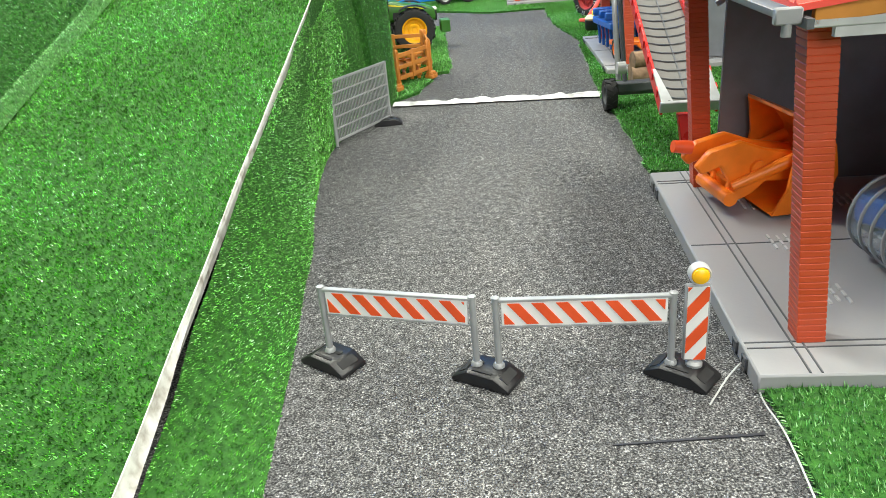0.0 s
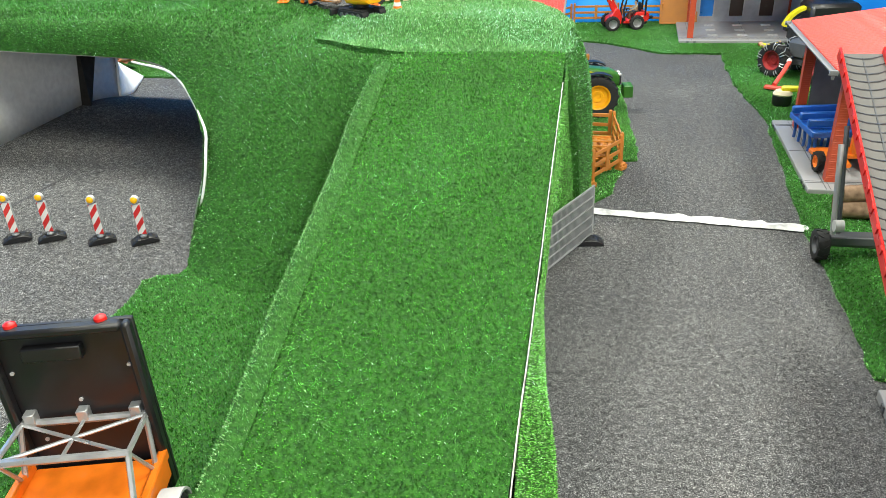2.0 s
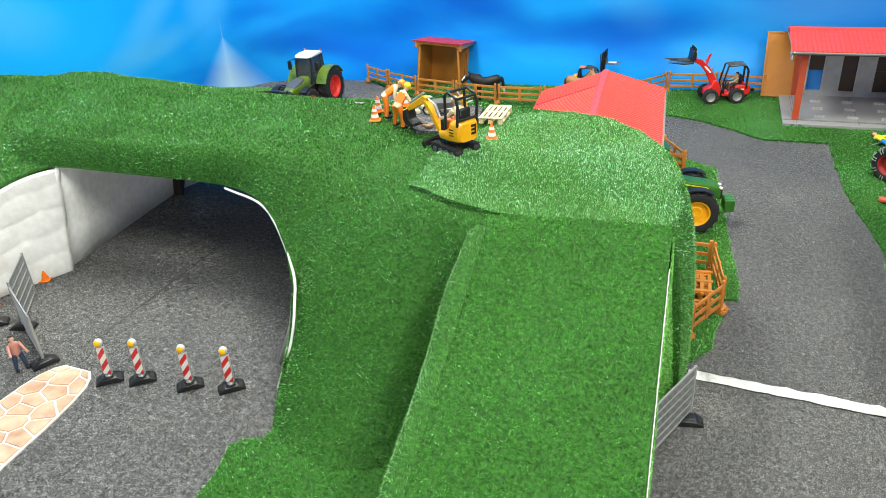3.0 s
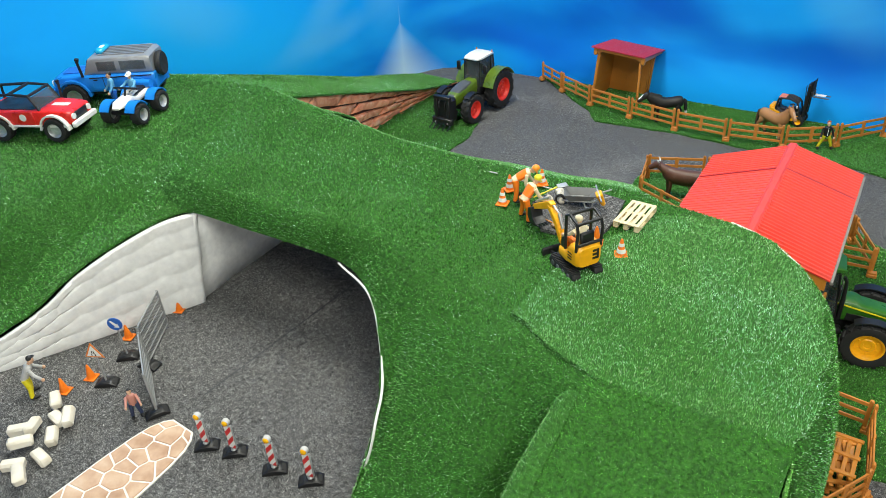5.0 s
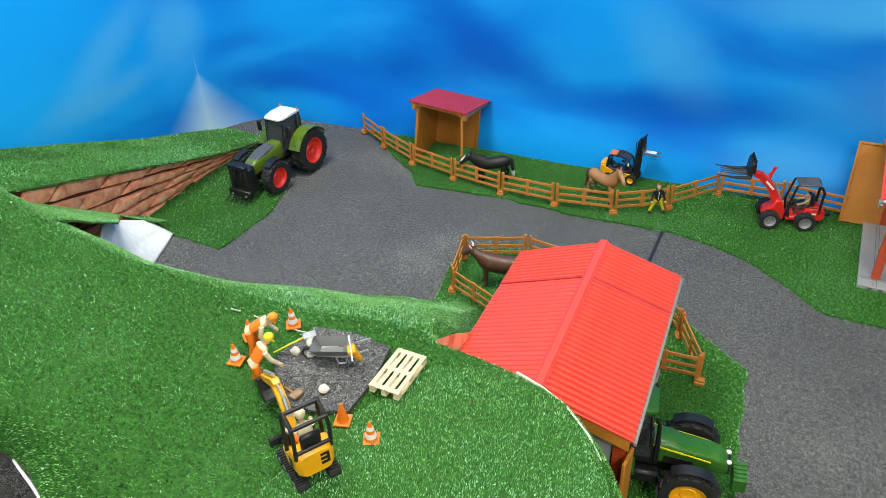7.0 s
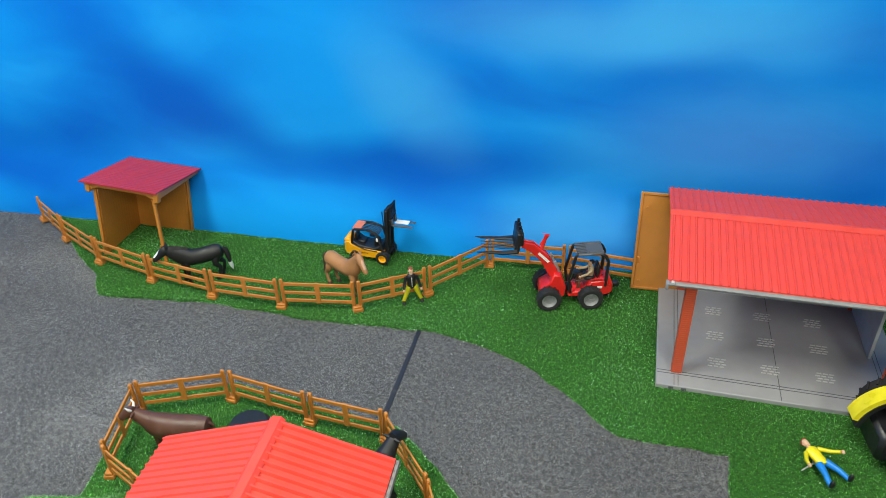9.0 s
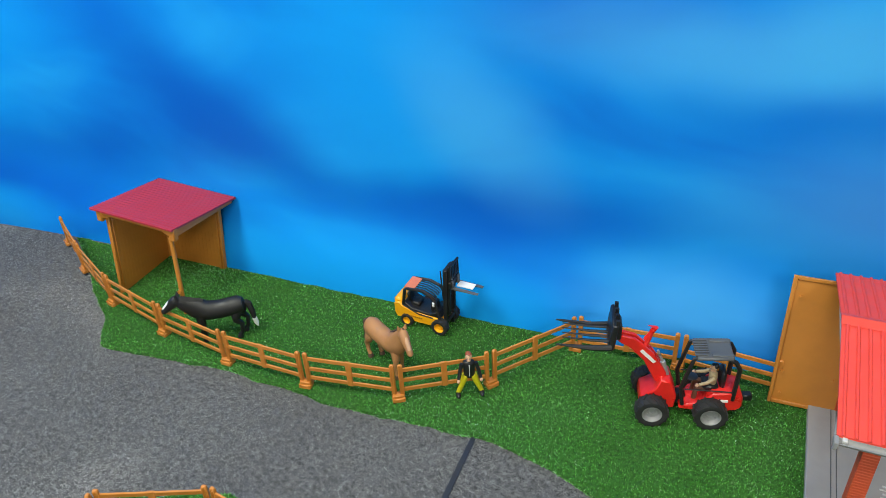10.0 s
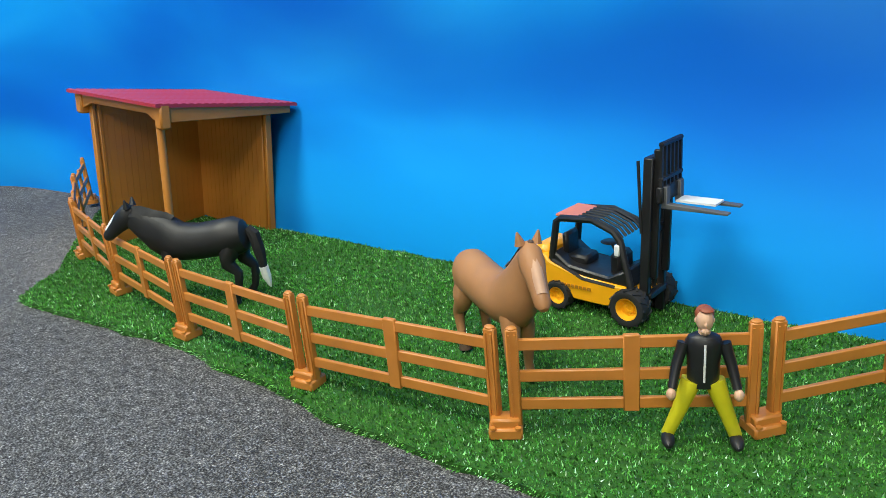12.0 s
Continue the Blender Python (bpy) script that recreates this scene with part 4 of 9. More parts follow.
prism(bm, [(0.50, 0.795), (0.60, 0.797), (0.60, 0.7945), (0.50, 0.7935)], 0.0002, 0.001, "xy")
shell(bm, [[(interp(y, [1.49, 2.2], [-0.905, -0.845]) + d, y, ground(-0.88, y) + 0.0025 + d * -0.078) for d in (0, 0.0034)] for y in np.linspace(1.49, 2.2, 8)])
whole("carpet_seam", bm, SEAM, Matrix(), "thin dark joint between two lengths of road carpet", "seam", kind="structure")


# ---- buildings ----
def ribs(parent, mat, a, b, c, d, n, w, h):
    """n raised ribs that run from edge a-b to edge d-c of a sloping roof, alike pieces on one mesh."""
    a, b, c, d = (Vector(p) for p in (a, b, c, d))
    up = (b - a).cross(d - a).normalized()
    if up.z < 0:
        up = -up
    e = (b - a).normalized() * w / 2
    p, q = Vector((0, 0, 0)), d - a
    bm = N()
    vs = [bm.verts.new(v) for v in [p - e, p + e, q + e, q - e] + [o + f * e * 0.45 + up * h for o, f in ((p, -1), (p, 1), (q, 1), (q, -1))]]
    for f in ((4, 5, 6, 7), (0, 1, 5, 4), (1, 2, 6, 5), (2, 3, 7, 6), (3, 0, 4, 7)):
        bm.faces.new([vs[k] for k in f])
    me = data_of("roof_rib", bm, mat)
    for i in range(n):
        ob = new("roof_rib", me)
        ob.parent, ob.location = parent, a.lerp(b, (i + 0.5) / n)


def roof_plate(bm, a, b, c, d, t):
    lo = [Vector(p) for p in (a, b, c, d)]
    vs = [bm.verts.new(p) for p in lo] + [bm.verts.new(p - Vector((0, 0, t))) for p in lo]
    for f in ((0, 1, 2, 3), (7, 6, 5, 4), (0, 4, 5, 1), (1, 5, 6, 2), (2, 6, 7, 3), (3, 7, 4, 0)):
        bm.faces.new([vs[k] for k in f])


def brick_column(bm, x, y, z0, z1, w, courses, lean=0.0):
    """A square column moulded with thin horizontal courses."""
    h = (z1 - z0) / courses
    rings = []
    for k in range(courses):
        for f, g in ((0.0, w / 2 - 0.0005), (0.12, w / 2), (0.86, w / 2), (0.98, w / 2 - 0.0005)):
            rings.append([(x + sx * g, y + sy * g + lean * (k + f) / courses, z0 + h * (k + f)) for sx, sy in ((-1, -1), (1, -1), (1, 1), (-1, 1))])
    loft(bm, rings)


SIDING = plastic("grey_wall_plastic", (0.15, 0.155, 0.178), 0.5)
PALEWALL = plastic("pale_grey_wall", (0.42, 0.43, 0.45), 0.5)
GUTTER = plastic("dull_gutter_plastic", (0.26, 0.26, 0.265), 0.5)
TAN = plastic("gable_tan_plastic", (0.62, 0.24, 0.03), 0.42)


def barn(m, label, L=0.45, D=0.43, pale=False, eave=(0.022, 0.258), over=0.008, lean=0.0, post=0.052):
    b = thing("toy_barn", m, label, "barn", "toy barns")
    zs = 0.016
    bm = N()
    box(bm, (L / 2, D / 2, zs / 2), (L, D, zs), bev=0.0015)
    slab = part("base_slab", bm, SLAB, b, "pale grey slab with grooves and small vents")
    for y in (0.036, 0.044):
        part("groove", box(N(), (L / 2, y, zs + 0.0004), (L - 0.004, 0.0012, 0.0008)), DARKGREY, slab, "dark groove line")
    for x in (0.036, 0.044, L - 0.044, L - 0.036, L / 2):
        part("groove", box(N(), (x, D / 2, zs + 0.0003), (0.0012, D - 0.004, 0.0008)), DARKGREY, slab, "dark groove line")
    bm = N()
    for gx in np.arange(0.12, L - 0.06, 0.105):
        for gy in (0.09, 0.18, 0.27):
            for i in range(3):
                for j in range(4):
                    box(bm, (gx + (i - 1) * 0.012 + 0.004 * (j % 2), gy + (j - 1.5) * 0.008, zs + 0.0008), (0.0085, 0.0022, 0.0016), (0, 0, 0))
    tagged(part("vents", bm, GREYP, slab), "rows of small moulded vents", kind="stuff")
    for x in (0.03, 0.055, L - 0.055, L - 0.03):
        bm = N()
        for side in (-1, 1):
            box(bm, (x + side * 0.0042, -0.0006, zs / 2), (0.0016, 0.003, 0.010))
            box(bm, (x, -0.0006, zs / 2 + side * 0.0042), (0.010, 0.003, 0.0016))
        cyl(bm, (x, 0.0005, zs / 2), (x, -0.0018, zs / 2), 0.0028, n=10)
        part("clip_socket", bm, DARKGREY, slab)
    top = 0.250
    for x in (post, L - 0.052):
        bm = N()
        brick_column(bm, x, 0.050, zs, top, 0.0205, 46, lean)
        part("column", bm, BRICK, b, "brick-red column with fine courses")
    # rear wall with openings
    wy = D - 0.05
    wall = PALEWALL if pale else SIDING
    xs = [0.045] + [v for k in range(3) for v in (0.085 + k * 0.112, 0.085 + k * 0.112 + 0.058)] + [L - 0.045]
    bm = N()
    if pale:
        for k in range(0, len(xs), 2):
            box(bm, ((xs[k] + xs[k + 1]) / 2, wy, (zs + 0.2) / 2), (xs[k + 1] - xs[k], 0.008, 0.2 - zs))
        box(bm, (L / 2, wy, 0.22), (L - 0.09, 0.008, 0.045))
        box(bm, (L / 2, wy, zs + 0.01), (L - 0.09, 0.0085, 0.02))
    else:
        box(bm, (L / 2, wy, 0.125), (L - 0.09, 0.008, 0.222))
    part("rear_wall", bm, wall, b, "grey rear wall panels")
    if pale:
        for k in range(3):
            x = 0.085 + k * 0.112 + 0.029
            bm = N()
            for s in (-1, 1):
                box(bm, (x + s * 0.0275, wy - 0.005, 0.118), (0.005, 0.003, 0.166), bev=0.0008)
            box(bm, (x, wy - 0.005, 0.199), (0.06, 0.003, 0.005))
            part("door_frame", bm, GREYP, b, "light grey frame of an opening")
            bm = N()
            box(bm, (x, wy + 0.006, 0.155), (0.056, 0.003, 0.085))
            part("door_leaf", bm, plastic("dark_brown_plastic", (0.045, 0.022, 0.016), 0.5), b, "dark brown upper door leaf")
            bm = N()
            box(bm, (x, wy + 0.006, 0.07), (0.056, 0.003, 0.082))
            part("door_leaf", bm, SKYBLUE if k == 0 else plastic("dark_brown_plastic", (0.045, 0.022, 0.016), 0.5), b, "blue lower door leaf" if k == 0 else "dark brown lower door leaf")
    for x in (0.052, L - 0.052):
        bm = N()
        brick_column(bm, x, wy, zs, 0.236, 0.022, 34)
        part("column", bm, BRICK, b)
        bm = N()
        if x > L / 2 or not pale:
            y0 = 0.066 if x < L / 2 else 0.17
            box(bm, (x, (wy + y0) / 2, 0.125), (0.006, wy - y0, 0.215))
            part("side_wall", bm, wall, b, "grey side wall panel")
    # roof: two low slopes with ribs, ridge cap, gable boards and gutter
    e0, rz, e1 = eave, (0.225, 0.292), (D - 0.005, 0.258)
    xa, xb = -0.008, L + over
    bm = N()
    roof_plate(bm, (xa, *e0), (xb, *e0), (xb, *rz), (xa, *rz), 0.004)
    slope = part("roof_slope", bm, ROOF, b, "orange-red ribbed roof slope")
    ribs(slope, ROOF, (xa, *e0), (xb, *e0), (xb, *rz), (xa, *rz), 34, 0.0055, 0.0022)
    bm = N()
    roof_plate(bm, (xa, *rz), (xb, *rz), (xb, *e1), (xa, *e1), 0.004)
    slope = part("roof_slope", bm, ROOF, b, "orange-red ribbed roof slope")
    ribs(slope, ROOF, (xa, *rz), (xb, *rz), (xb, *e1), (xa, *e1), 34, 0.0055, 0.0022)
    bm = N()
    prism(bm, [(rz[0] - 0.014, rz[1] - 0.001), (rz[0], rz[1] + 0.005), (rz[0] + 0.014, rz[1] - 0.001)], xa - 0.001, xb + 0.001, "yz")
    part("ridge_cap", bm, ROOF, b)
    for x in (xa + 0.010, xb - 0.010):
        bm = N()
        prism(bm, [(e0[0] + 0.012, e0[1] - 0.014), (e0[0] + 0.012, e0[1] - 0.003), (rz[0], rz[1] - 0.005), (e1[0] - 0.01, e1[1] - 0.004), (e1[0] - 0.01, e1[1] - 0.014), (rz[0], rz[1] - 0.017)], x - 0.003, x + 0.003, "yz", 0.0006)
        part("gable_board", bm, TAN, b, "orange-tan gable board")
        bm = N()
        box(bm, (x, 0.050, 0.2535), (0.006, 0.070, 0.006), bev=0.001)
        box(bm, (x, 0.10, 0.234), (0.006, 0.075, 0.006), (32, 0, 0))
        box(bm, (x, D / 2, 0.2475), (0.005, D - 0.06, 0.006))
        part("brace", bm, GREYP, b, "pale grey brace under the gable")
    bm = N()
    arc = [math.pi + math.pi * k / 7 for k in range(8)]
    rim = [(e0[0] - 0.006 + r * math.cos(a), e0[1] - 0.003 + r * math.sin(a)) for r, line in ((0.0065, arc), (0.0052, arc[::-1])) for a in line]
    prism(bm, rim, xa, xb, "yz")
    part("gutter", bm, GUTTER, b, "grey gutter along the eave")
    bm = N()
    box(bm, (L / 2, e0[0] + 0.004, e0[1] - 0.010), (xb - xa, 0.004, 0.006))
    part("eave_board", bm, DARKGREY, b)
    for x in (xa, xb):
        bm = N()
        box(bm, (x, e0[0] - 0.006, e0[1] - 0.006), (0.006, 0.016, 0.010), bev=0.001)
        cyl(bm, (x, e0[0] - 0.006, e0[1] - 0.010), (x, e0[0] - 0.006, e0[1] - 0.018), 0.003, n=10)
        part("gutter_end", bm, GUTTER, b)
    return b


barn(pose(0.645, 1.288, 0, 0, 0, -94.3), "toy barn with orange-red roof and brick-red columns by the road", eave=(0.005, 0.266), over=-0.012, lean=-0.018)
barn(pose(0.742, 2.392, 0, 0, 0, -93.0), "toy barn with orange-red roof sheltering a plough behind the conveyor", eave=(0.010, 0.262))
barn(pose(0.610, 3.318, 0, 0, 0, -3.8), "toy barn with three stall doors against the blue backdrop", L=0.48, D=0.40, pale=True, post=0.040)


def stable():
    b = thing("toy_stable", pose(0.025, 2.575, 0), "toy stable with a wide red roof beside the turf hill", "stable")
    bm = N()
    box(bm, (0.01, 0, 0.008), (0.32, 0.47, 0.016), bev=0.0015)
    part("base_slab", bm, SLAB, b, "pale grey floor slab")
    for x in (-0.135, 0.155):
        for y in (-0.205, 0.215):
            bm = N()
            brick_column(bm, x, y, 0.016, 0.25, 0.022, 34)
            part("column", bm, BRICK, b, "brick-red column with fine courses")
    bm = N()
    box(bm, (-0.14, 0.0, 0.13), (0.006, 0.40, 0.228))
    part("rear_wall", bm, PALEWALL, b, "grey wall panel")
    bm = N()
    box(bm, (0.095, -0.207, 0.128), (0.092, 0.006, 0.224), bev=0.001)
    part("front_wall", bm, PALEWALL, b, "pale grey wall panel under the gable")
    bm = N()
    box(bm, (0.172, -0.222, 0.115), (0.006, 0.045, 0.20), (0, 0, -8), 0.001)
    part("side_door", bm, TAN, b, "open tan side door")
    RL, RR, RD = (-0.178, 0.251), (0.178, 0.268), (0.010, 0.318)
    ya, yb = -0.238, 0.252
    bm = N()
    a, bb, c, d = (RL[0], ya, RL[1]), (RL[0], yb, RL[1]), (RD[0], yb, RD[1]), (RD[0], ya, RD[1])
    roof_plate(bm, a, bb, c, d, 0.004)
    slope = part("roof_slope", bm, ROOF, b, "bright red finely ribbed roof slope")
    ribs(slope, ROOF, (RL[0], 0.115, RL[1]), (RL[0], yb, RL[1]), (RD[0], yb, RD[1]), (RD[0], 0.115, RD[1]), 11, 0.0055, 0.0026)
    ribs(slope, ROOF, a, (RL[0], 0.112, RL[1]), (RD[0], 0.112, RD[1]), d, 26, 0.0042, 0.0016)
    bm = N()
    a, bb, c, d = (RR[0], ya, RR[1]), (RR[0], yb, RR[1]), (RD[0], yb, RD[1]), (RD[0], ya, RD[1])
    roof_plate(bm, a, bb, c, d, 0.004)
    slope = part("roof_slope", bm, ROOF, b, "orange-red ribbed roof slope")
    ribs(slope, ROOF, a, bb, c, d, 36, 0.0066, 0.0050)
    bm = N()
    box(bm, ((RL[0] + RD[0]) / 2, 0.1135, (RL[1] + RD[1]) / 2 + 0.0015), (0.195, 0.0022, 0.002), (0, -19.6, 0))
    part("roof_joint", bm, DARKROOF, b, "dark joint between roof panels")
    bm = N()
    box(bm, ((RR[0] + RD[0]) / 2, 0.1135, (RR[1] + RD[1]) / 2 + 0.003), (0.172, 0.0020, 0.004), (0, 16.6, 0))
    part("roof_joint", bm, DARKROOF, b, "dark joint between roof panels")
    bm = N()
    prism(bm, [(RD[0] - 0.012, RD[1] - 0.001), (RD[0] - 0.006, RD[1] + 0.005), (RD[0] + 0.006, RD[1] + 0.005), (RD[0] + 0.012, RD[1] - 0.001)], ya - 0.001, yb + 0.001, "xz")
    part("ridge_cap", bm, ROOF, b)
    for x, z in (RL, RR):
        bm = N()
        box(bm, (x + (0.003 if x > 0 else -0.0005), (ya + yb) / 2, z - 0.006), (0.006 if x > 0 else 0.003, yb - ya, 0.008), bev=0.001)
        part("gutter", bm, plastic("dull_grey_plastic", (0.24, 0.23, 0.22), 0.7), b, "grey gutter along the eave")
    for y in (ya + 0.006, yb - 0.006):
        bm = N()
        prism(bm, [(RL[0] + 0.006, 0.238), (RL[0] + 0.006, RL[1] - 0.004), (RD[0], RD[1] - 0.005), (RR[0] - 0.006, RR[1] - 0.004), (RR[0] - 0.006, 0.238), (RD[0], 0.288)], y - 0.003, y + 0.003, "xz", 0.0006)
        part("gable_board", bm, TAN, b, "orange-tan gable board")
    return b


stable()


def field_shed():
    """Open shelter that leans back a little: two boarded walls, one raking post, nearly square mono-pitch roof."""
    b = thing("field_shed", pose(-0.718, 3.686, 0.014, -5, 4.2, -3), "tan plastic field shed with a dark red roof in the paddock", "shed")
    side = part("side_wall", prism(N(), [(-0.082, -0.022), (0.074, -0.006), (0.074, 0.168), (-0.082, 0.180)], -0.0865, -0.0815, "yz"), BROWN, b, "tan boarded side wall")
    rear = part("rear_wall", box(N(), (-0.002, 0.074, 0.081), (0.160, 0.005, 0.172)), BROWN, b, "tan boarded rear wall")
    plank = data_of("board", box(N(), (0, 0, 0), (0.0005, 0.0088, 0.164)), BROWN)
    for k in range(16):
        ob = new("board", plank)
        ob.parent, ob.location = side, (-0.0813, -0.074 + k * 0.0096, 0.082)
    plank = data_of("board", box(N(), (0, 0, 0), (0.0098, 0.0005, 0.162)), BROWN)
    for k in range(14):
        ob = new("board", plank)
        ob.parent, ob.location = rear, (-0.072 + k * 0.0105, 0.0713, 0.082)
    bm = N()
    for dx, dy in ((0, 0), (-0.0075, -0.001)):
        box(bm, (0.083 + dx, 0.073 + dy, 0.081), (0.0055, 0.010, 0.176), bev=0.001)
    part("corner_post", bm, BROWN, b)
    bm = N()
    for dy in (0, 0.008):
        box(bm, (-0.084, -0.086 + dy, 0.080), (0.009, 0.0055, 0.206), bev=0.001)
    part("corner_post", bm, BROWN, b)
    bm = N()
    cyl(bm, (0.108, -0.100, -0.012), (0.086, -0.090, 0.172), 0.0050, n=10)
    lathe(bm, [(0.0022, -0.002), (0.0046, -0.002), (0.0046, 0.002), (0.0022, 0.002), (0.0022, -0.002)], (0.101, -0.1035, 0.046), "y", 12, caps=False)
    part("post", bm, BROWN, b, "tan round post with a small eyelet")
    zf, zb = 0.198, 0.184
    bm = N()
    prism(bm, [(-0.098, zf - 0.026), (-0.098, zf - 0.002), (0.098, zf - 0.002), (0.098, zf - 0.026), (0.080, zf - 0.020), (0.070, zf - 0.015), (-0.066, zf - 0.015), (-0.078, zf - 0.020)], -0.096, -0.090, "xz", 0.0008)
    part("roof_beam", bm, BROWN, b, "tan front beam with curved brackets")
    for xe in (-0.096, 0.098):
        bm = N()
        prism(bm, [(-0.088, zf - 0.003), (0.100, zb - 0.003), (0.100, zb - 0.014), (-0.074, zf - 0.024), (-0.088, zf - 0.024)], xe - 0.003, xe + 0.003, "yz", 0.0008)
        part("roof_beam", bm, BROWN, b, "tan tapered edge beam")
        bm = N()
        box(bm, (xe * 0.99, -0.092, zf - 0.016), (0.015, 0.014, 0.030), bev=0.0022)
        part("corner_block", bm, BROWN, b)
    bm = N()
    ca, cb, cc, cd = (-0.112, -0.104, zf), (0.104, -0.104, zf), (0.108, 0.106, zb), (-0.108, 0.106, zb)
    roof_plate(bm, ca, cb, cc, cd, 0.004)
    slope = part("roof", bm, DARKROOF, b, "dark red finely ribbed roof")
    ribs(slope, DARKROOF, cd, ca, cb, cc, 20, 0.0088, 0.0008)
    return b


field_shed()


def leaning_door():
    b = thing("barn_door", pose(0.640, 3.655, 0.008, -13, 0, -2) @ Matrix.Scale(1.08, 4), "tan plastic door panel leaning beside the barn", "door panel")
    bm = N()
    box(bm, (0, 0, 0.112), (0.135, 0.004, 0.222))
    part("panel", bm, BROWN, b)
    bm = N()
    for s in (-1, 1):
        box(bm, (s * 0.065, -0.003, 0.112), (0.006, 0.004, 0.225), bev=0.0008)
        box(bm, (0, -0.003, 0.112 + s * 0.109), (0.124, 0.004, 0.006), bev=0.0008)
    part("rim", bm, BROWN, b)
    bm = N()
    for x, z in ((-0.052, 0.19), (-0.052, 0.02), (0.052, 0.19), (0.02, 0.058), (-0.055, 0.058)):
        cyl(bm, (x, -0.002, z), (x, -0.0065, z), 0.0022, n=8)
    part("studs", bm, BROWN, b)


leaning_door()


# ---- fences ----
def rail_fence(a, b, label, group, h=0.078, name="toy_fence"):
    """One panel between two feet: end stiles, three rails and a middle stile, cast in one plastic."""
    a, b = Vector((*a, 0)), Vector((*b, 0))
    d = b - a
    L = d.length
    t = thing(name, Matrix.Translation(a + Vector((0, 0, 0.006))) @ rot3((0, 0, math.degrees(math.atan2(d.y, d.x)))), label, "fence", group)
    for x in (0.0065, L - 0.0065):
        bm = N()
        box(bm, (x, 0, h / 2 + 0.004), (0.0085, 0.0062, h), bev=0.0009)
        for k in (-1, 1):
            box(bm, (x + k * 0.0022, -0.0035, h / 2 + 0.004), (0.0014, 0.0012, h - 0.006))
        ell(bm, (x, 0, h + 0.004), (0.0042, 0.0031, 0.0022), u=8, v=5)
        part("post", bm, RUST, t)
    for k, z in enumerate((0.024, 0.046, 0.070)):
        bm = N()
        box(bm, (L / 2, 0, z), (L - 0.016, 0.0036, 0.0085), bev=0.0007)
        part("rail", bm, RUST, t)
    bm = N()
    box(bm, (L / 2, -0.0006, 0.047), (0.011, 0.0044, 0.058), bev=0.0008)
    part("middle_stile", bm, RUST, t)
    return t


FOOT = None


def fence_foot(p, turn, group):
    global FOOT
    m = pose(p[0], p[1], 0.006, 0, 0, turn)
    if FOOT:
        return copy_thing(FOOT, m)
    bm = N()
    box(bm, (0, 0, 0.0045), (0.024, 0.020, 0.009), bev=0.0015)
    box(bm, (0, 0, 0.011), (0.021, 0.014, 0.008), bev=0.0015)
    for s in (-1, 1):
        cyl(bm, (s * 0.009, -0.009, 0.009), (s * 0.009, -0.009, 0.0105), 0.0022, n=8)
    FOOT = whole("plastic_block", bm, RUST, m, "tan plastic foot that joins two fence panels", "block", group)
    return FOOT


def fence_line(pts, label, group, skip=()):
    for i, (p, q) in enumerate(zip(pts, pts[1:])):
        if i not in skip:
            pv, qv = Vector(p), Vector(q)
            e = (qv - pv).normalized() * 0.0012
            rail_fence(pv + e, qv - e, label, group)
    for i, p in enumerate(pts):
        j = min(i, len(pts) - 2)
        d = Vector(pts[j + 1]) - Vector(pts[j])
        fence_foot(p, math.degrees(math.atan2(d.y, d.x)), group)


PADDOCK = [(-1.09, 3.742), (-0.957, 3.652), (-0.797, 3.562), (-0.616, 3.506), (-0.432, 3.466), (-0.248, 3.453), (-0.065, 3.470), (0.087, 3.555), (0.217, 3.699), (0.41, 3.698), (0.585, 3.672)]
fence_line(PADDOCK, "tan plastic three-rail fence panel round the paddock", "paddock fence")
STABLE_YARD = [(-0.215, 2.845), (-0.375, 2.925), (-0.405, 3.080), (-0.234, 3.142), (-0.055, 3.107), (0.105, 3.086)]
fence_line(STABLE_YARD, "tan plastic three-rail fence panel round the stable yard", "stable yard fence")
fence_line([(0.105, 3.086), (0.215, 2.95), (0.281, 2.805), (0.12, 2.80)], "tan plastic three-rail fence panel round the stable yard", "stable yard fence")
fence_line([(0.283, 1.95), (0.352, 2.062)], "tan plastic three-rail fence panel beside the turf hill", "hill fence")
fence_line([(0.352, 2.066), (0.338, 2.235), (0.18, 2.255)], "tan plastic three-rail fence panel beside the turf hill", "hill fence")

# pile of loose fence pieces leaning inside the small pen
pile = thing("gate_pile", pose(0.297, 2.10, 0.006, 0, 0, 95), "loose tan plastic gates stacked in the small pen", "gate pile")
for k, (dy, z, turn) in enumerate(((0.0, 0.0, 0), (0.008, 0.012, 9), (-0.004, 0.024, -7))):
    bm = N()
    for r in range(4):
        box(bm, (0, dy + 0.016 * (r - 1.5), z + 0.006), (0.13, 0.008, 0.006), bev=0.0008)
    for s in (-1, 0, 1):
        box(bm, (s * 0.055, dy, z + 0.0105), (0.009, 0.062, 0.004), bev=0.0006)
    for v in bm.verts:
        v.co = rot3((0, -12 + 10 * k, turn)) @ v.co + Vector((0, 0, 0.016))
    part("gate", bm, TAN, pile)


# ---- toy vehicles: each drives along its own +x ----
WHEELS = {}


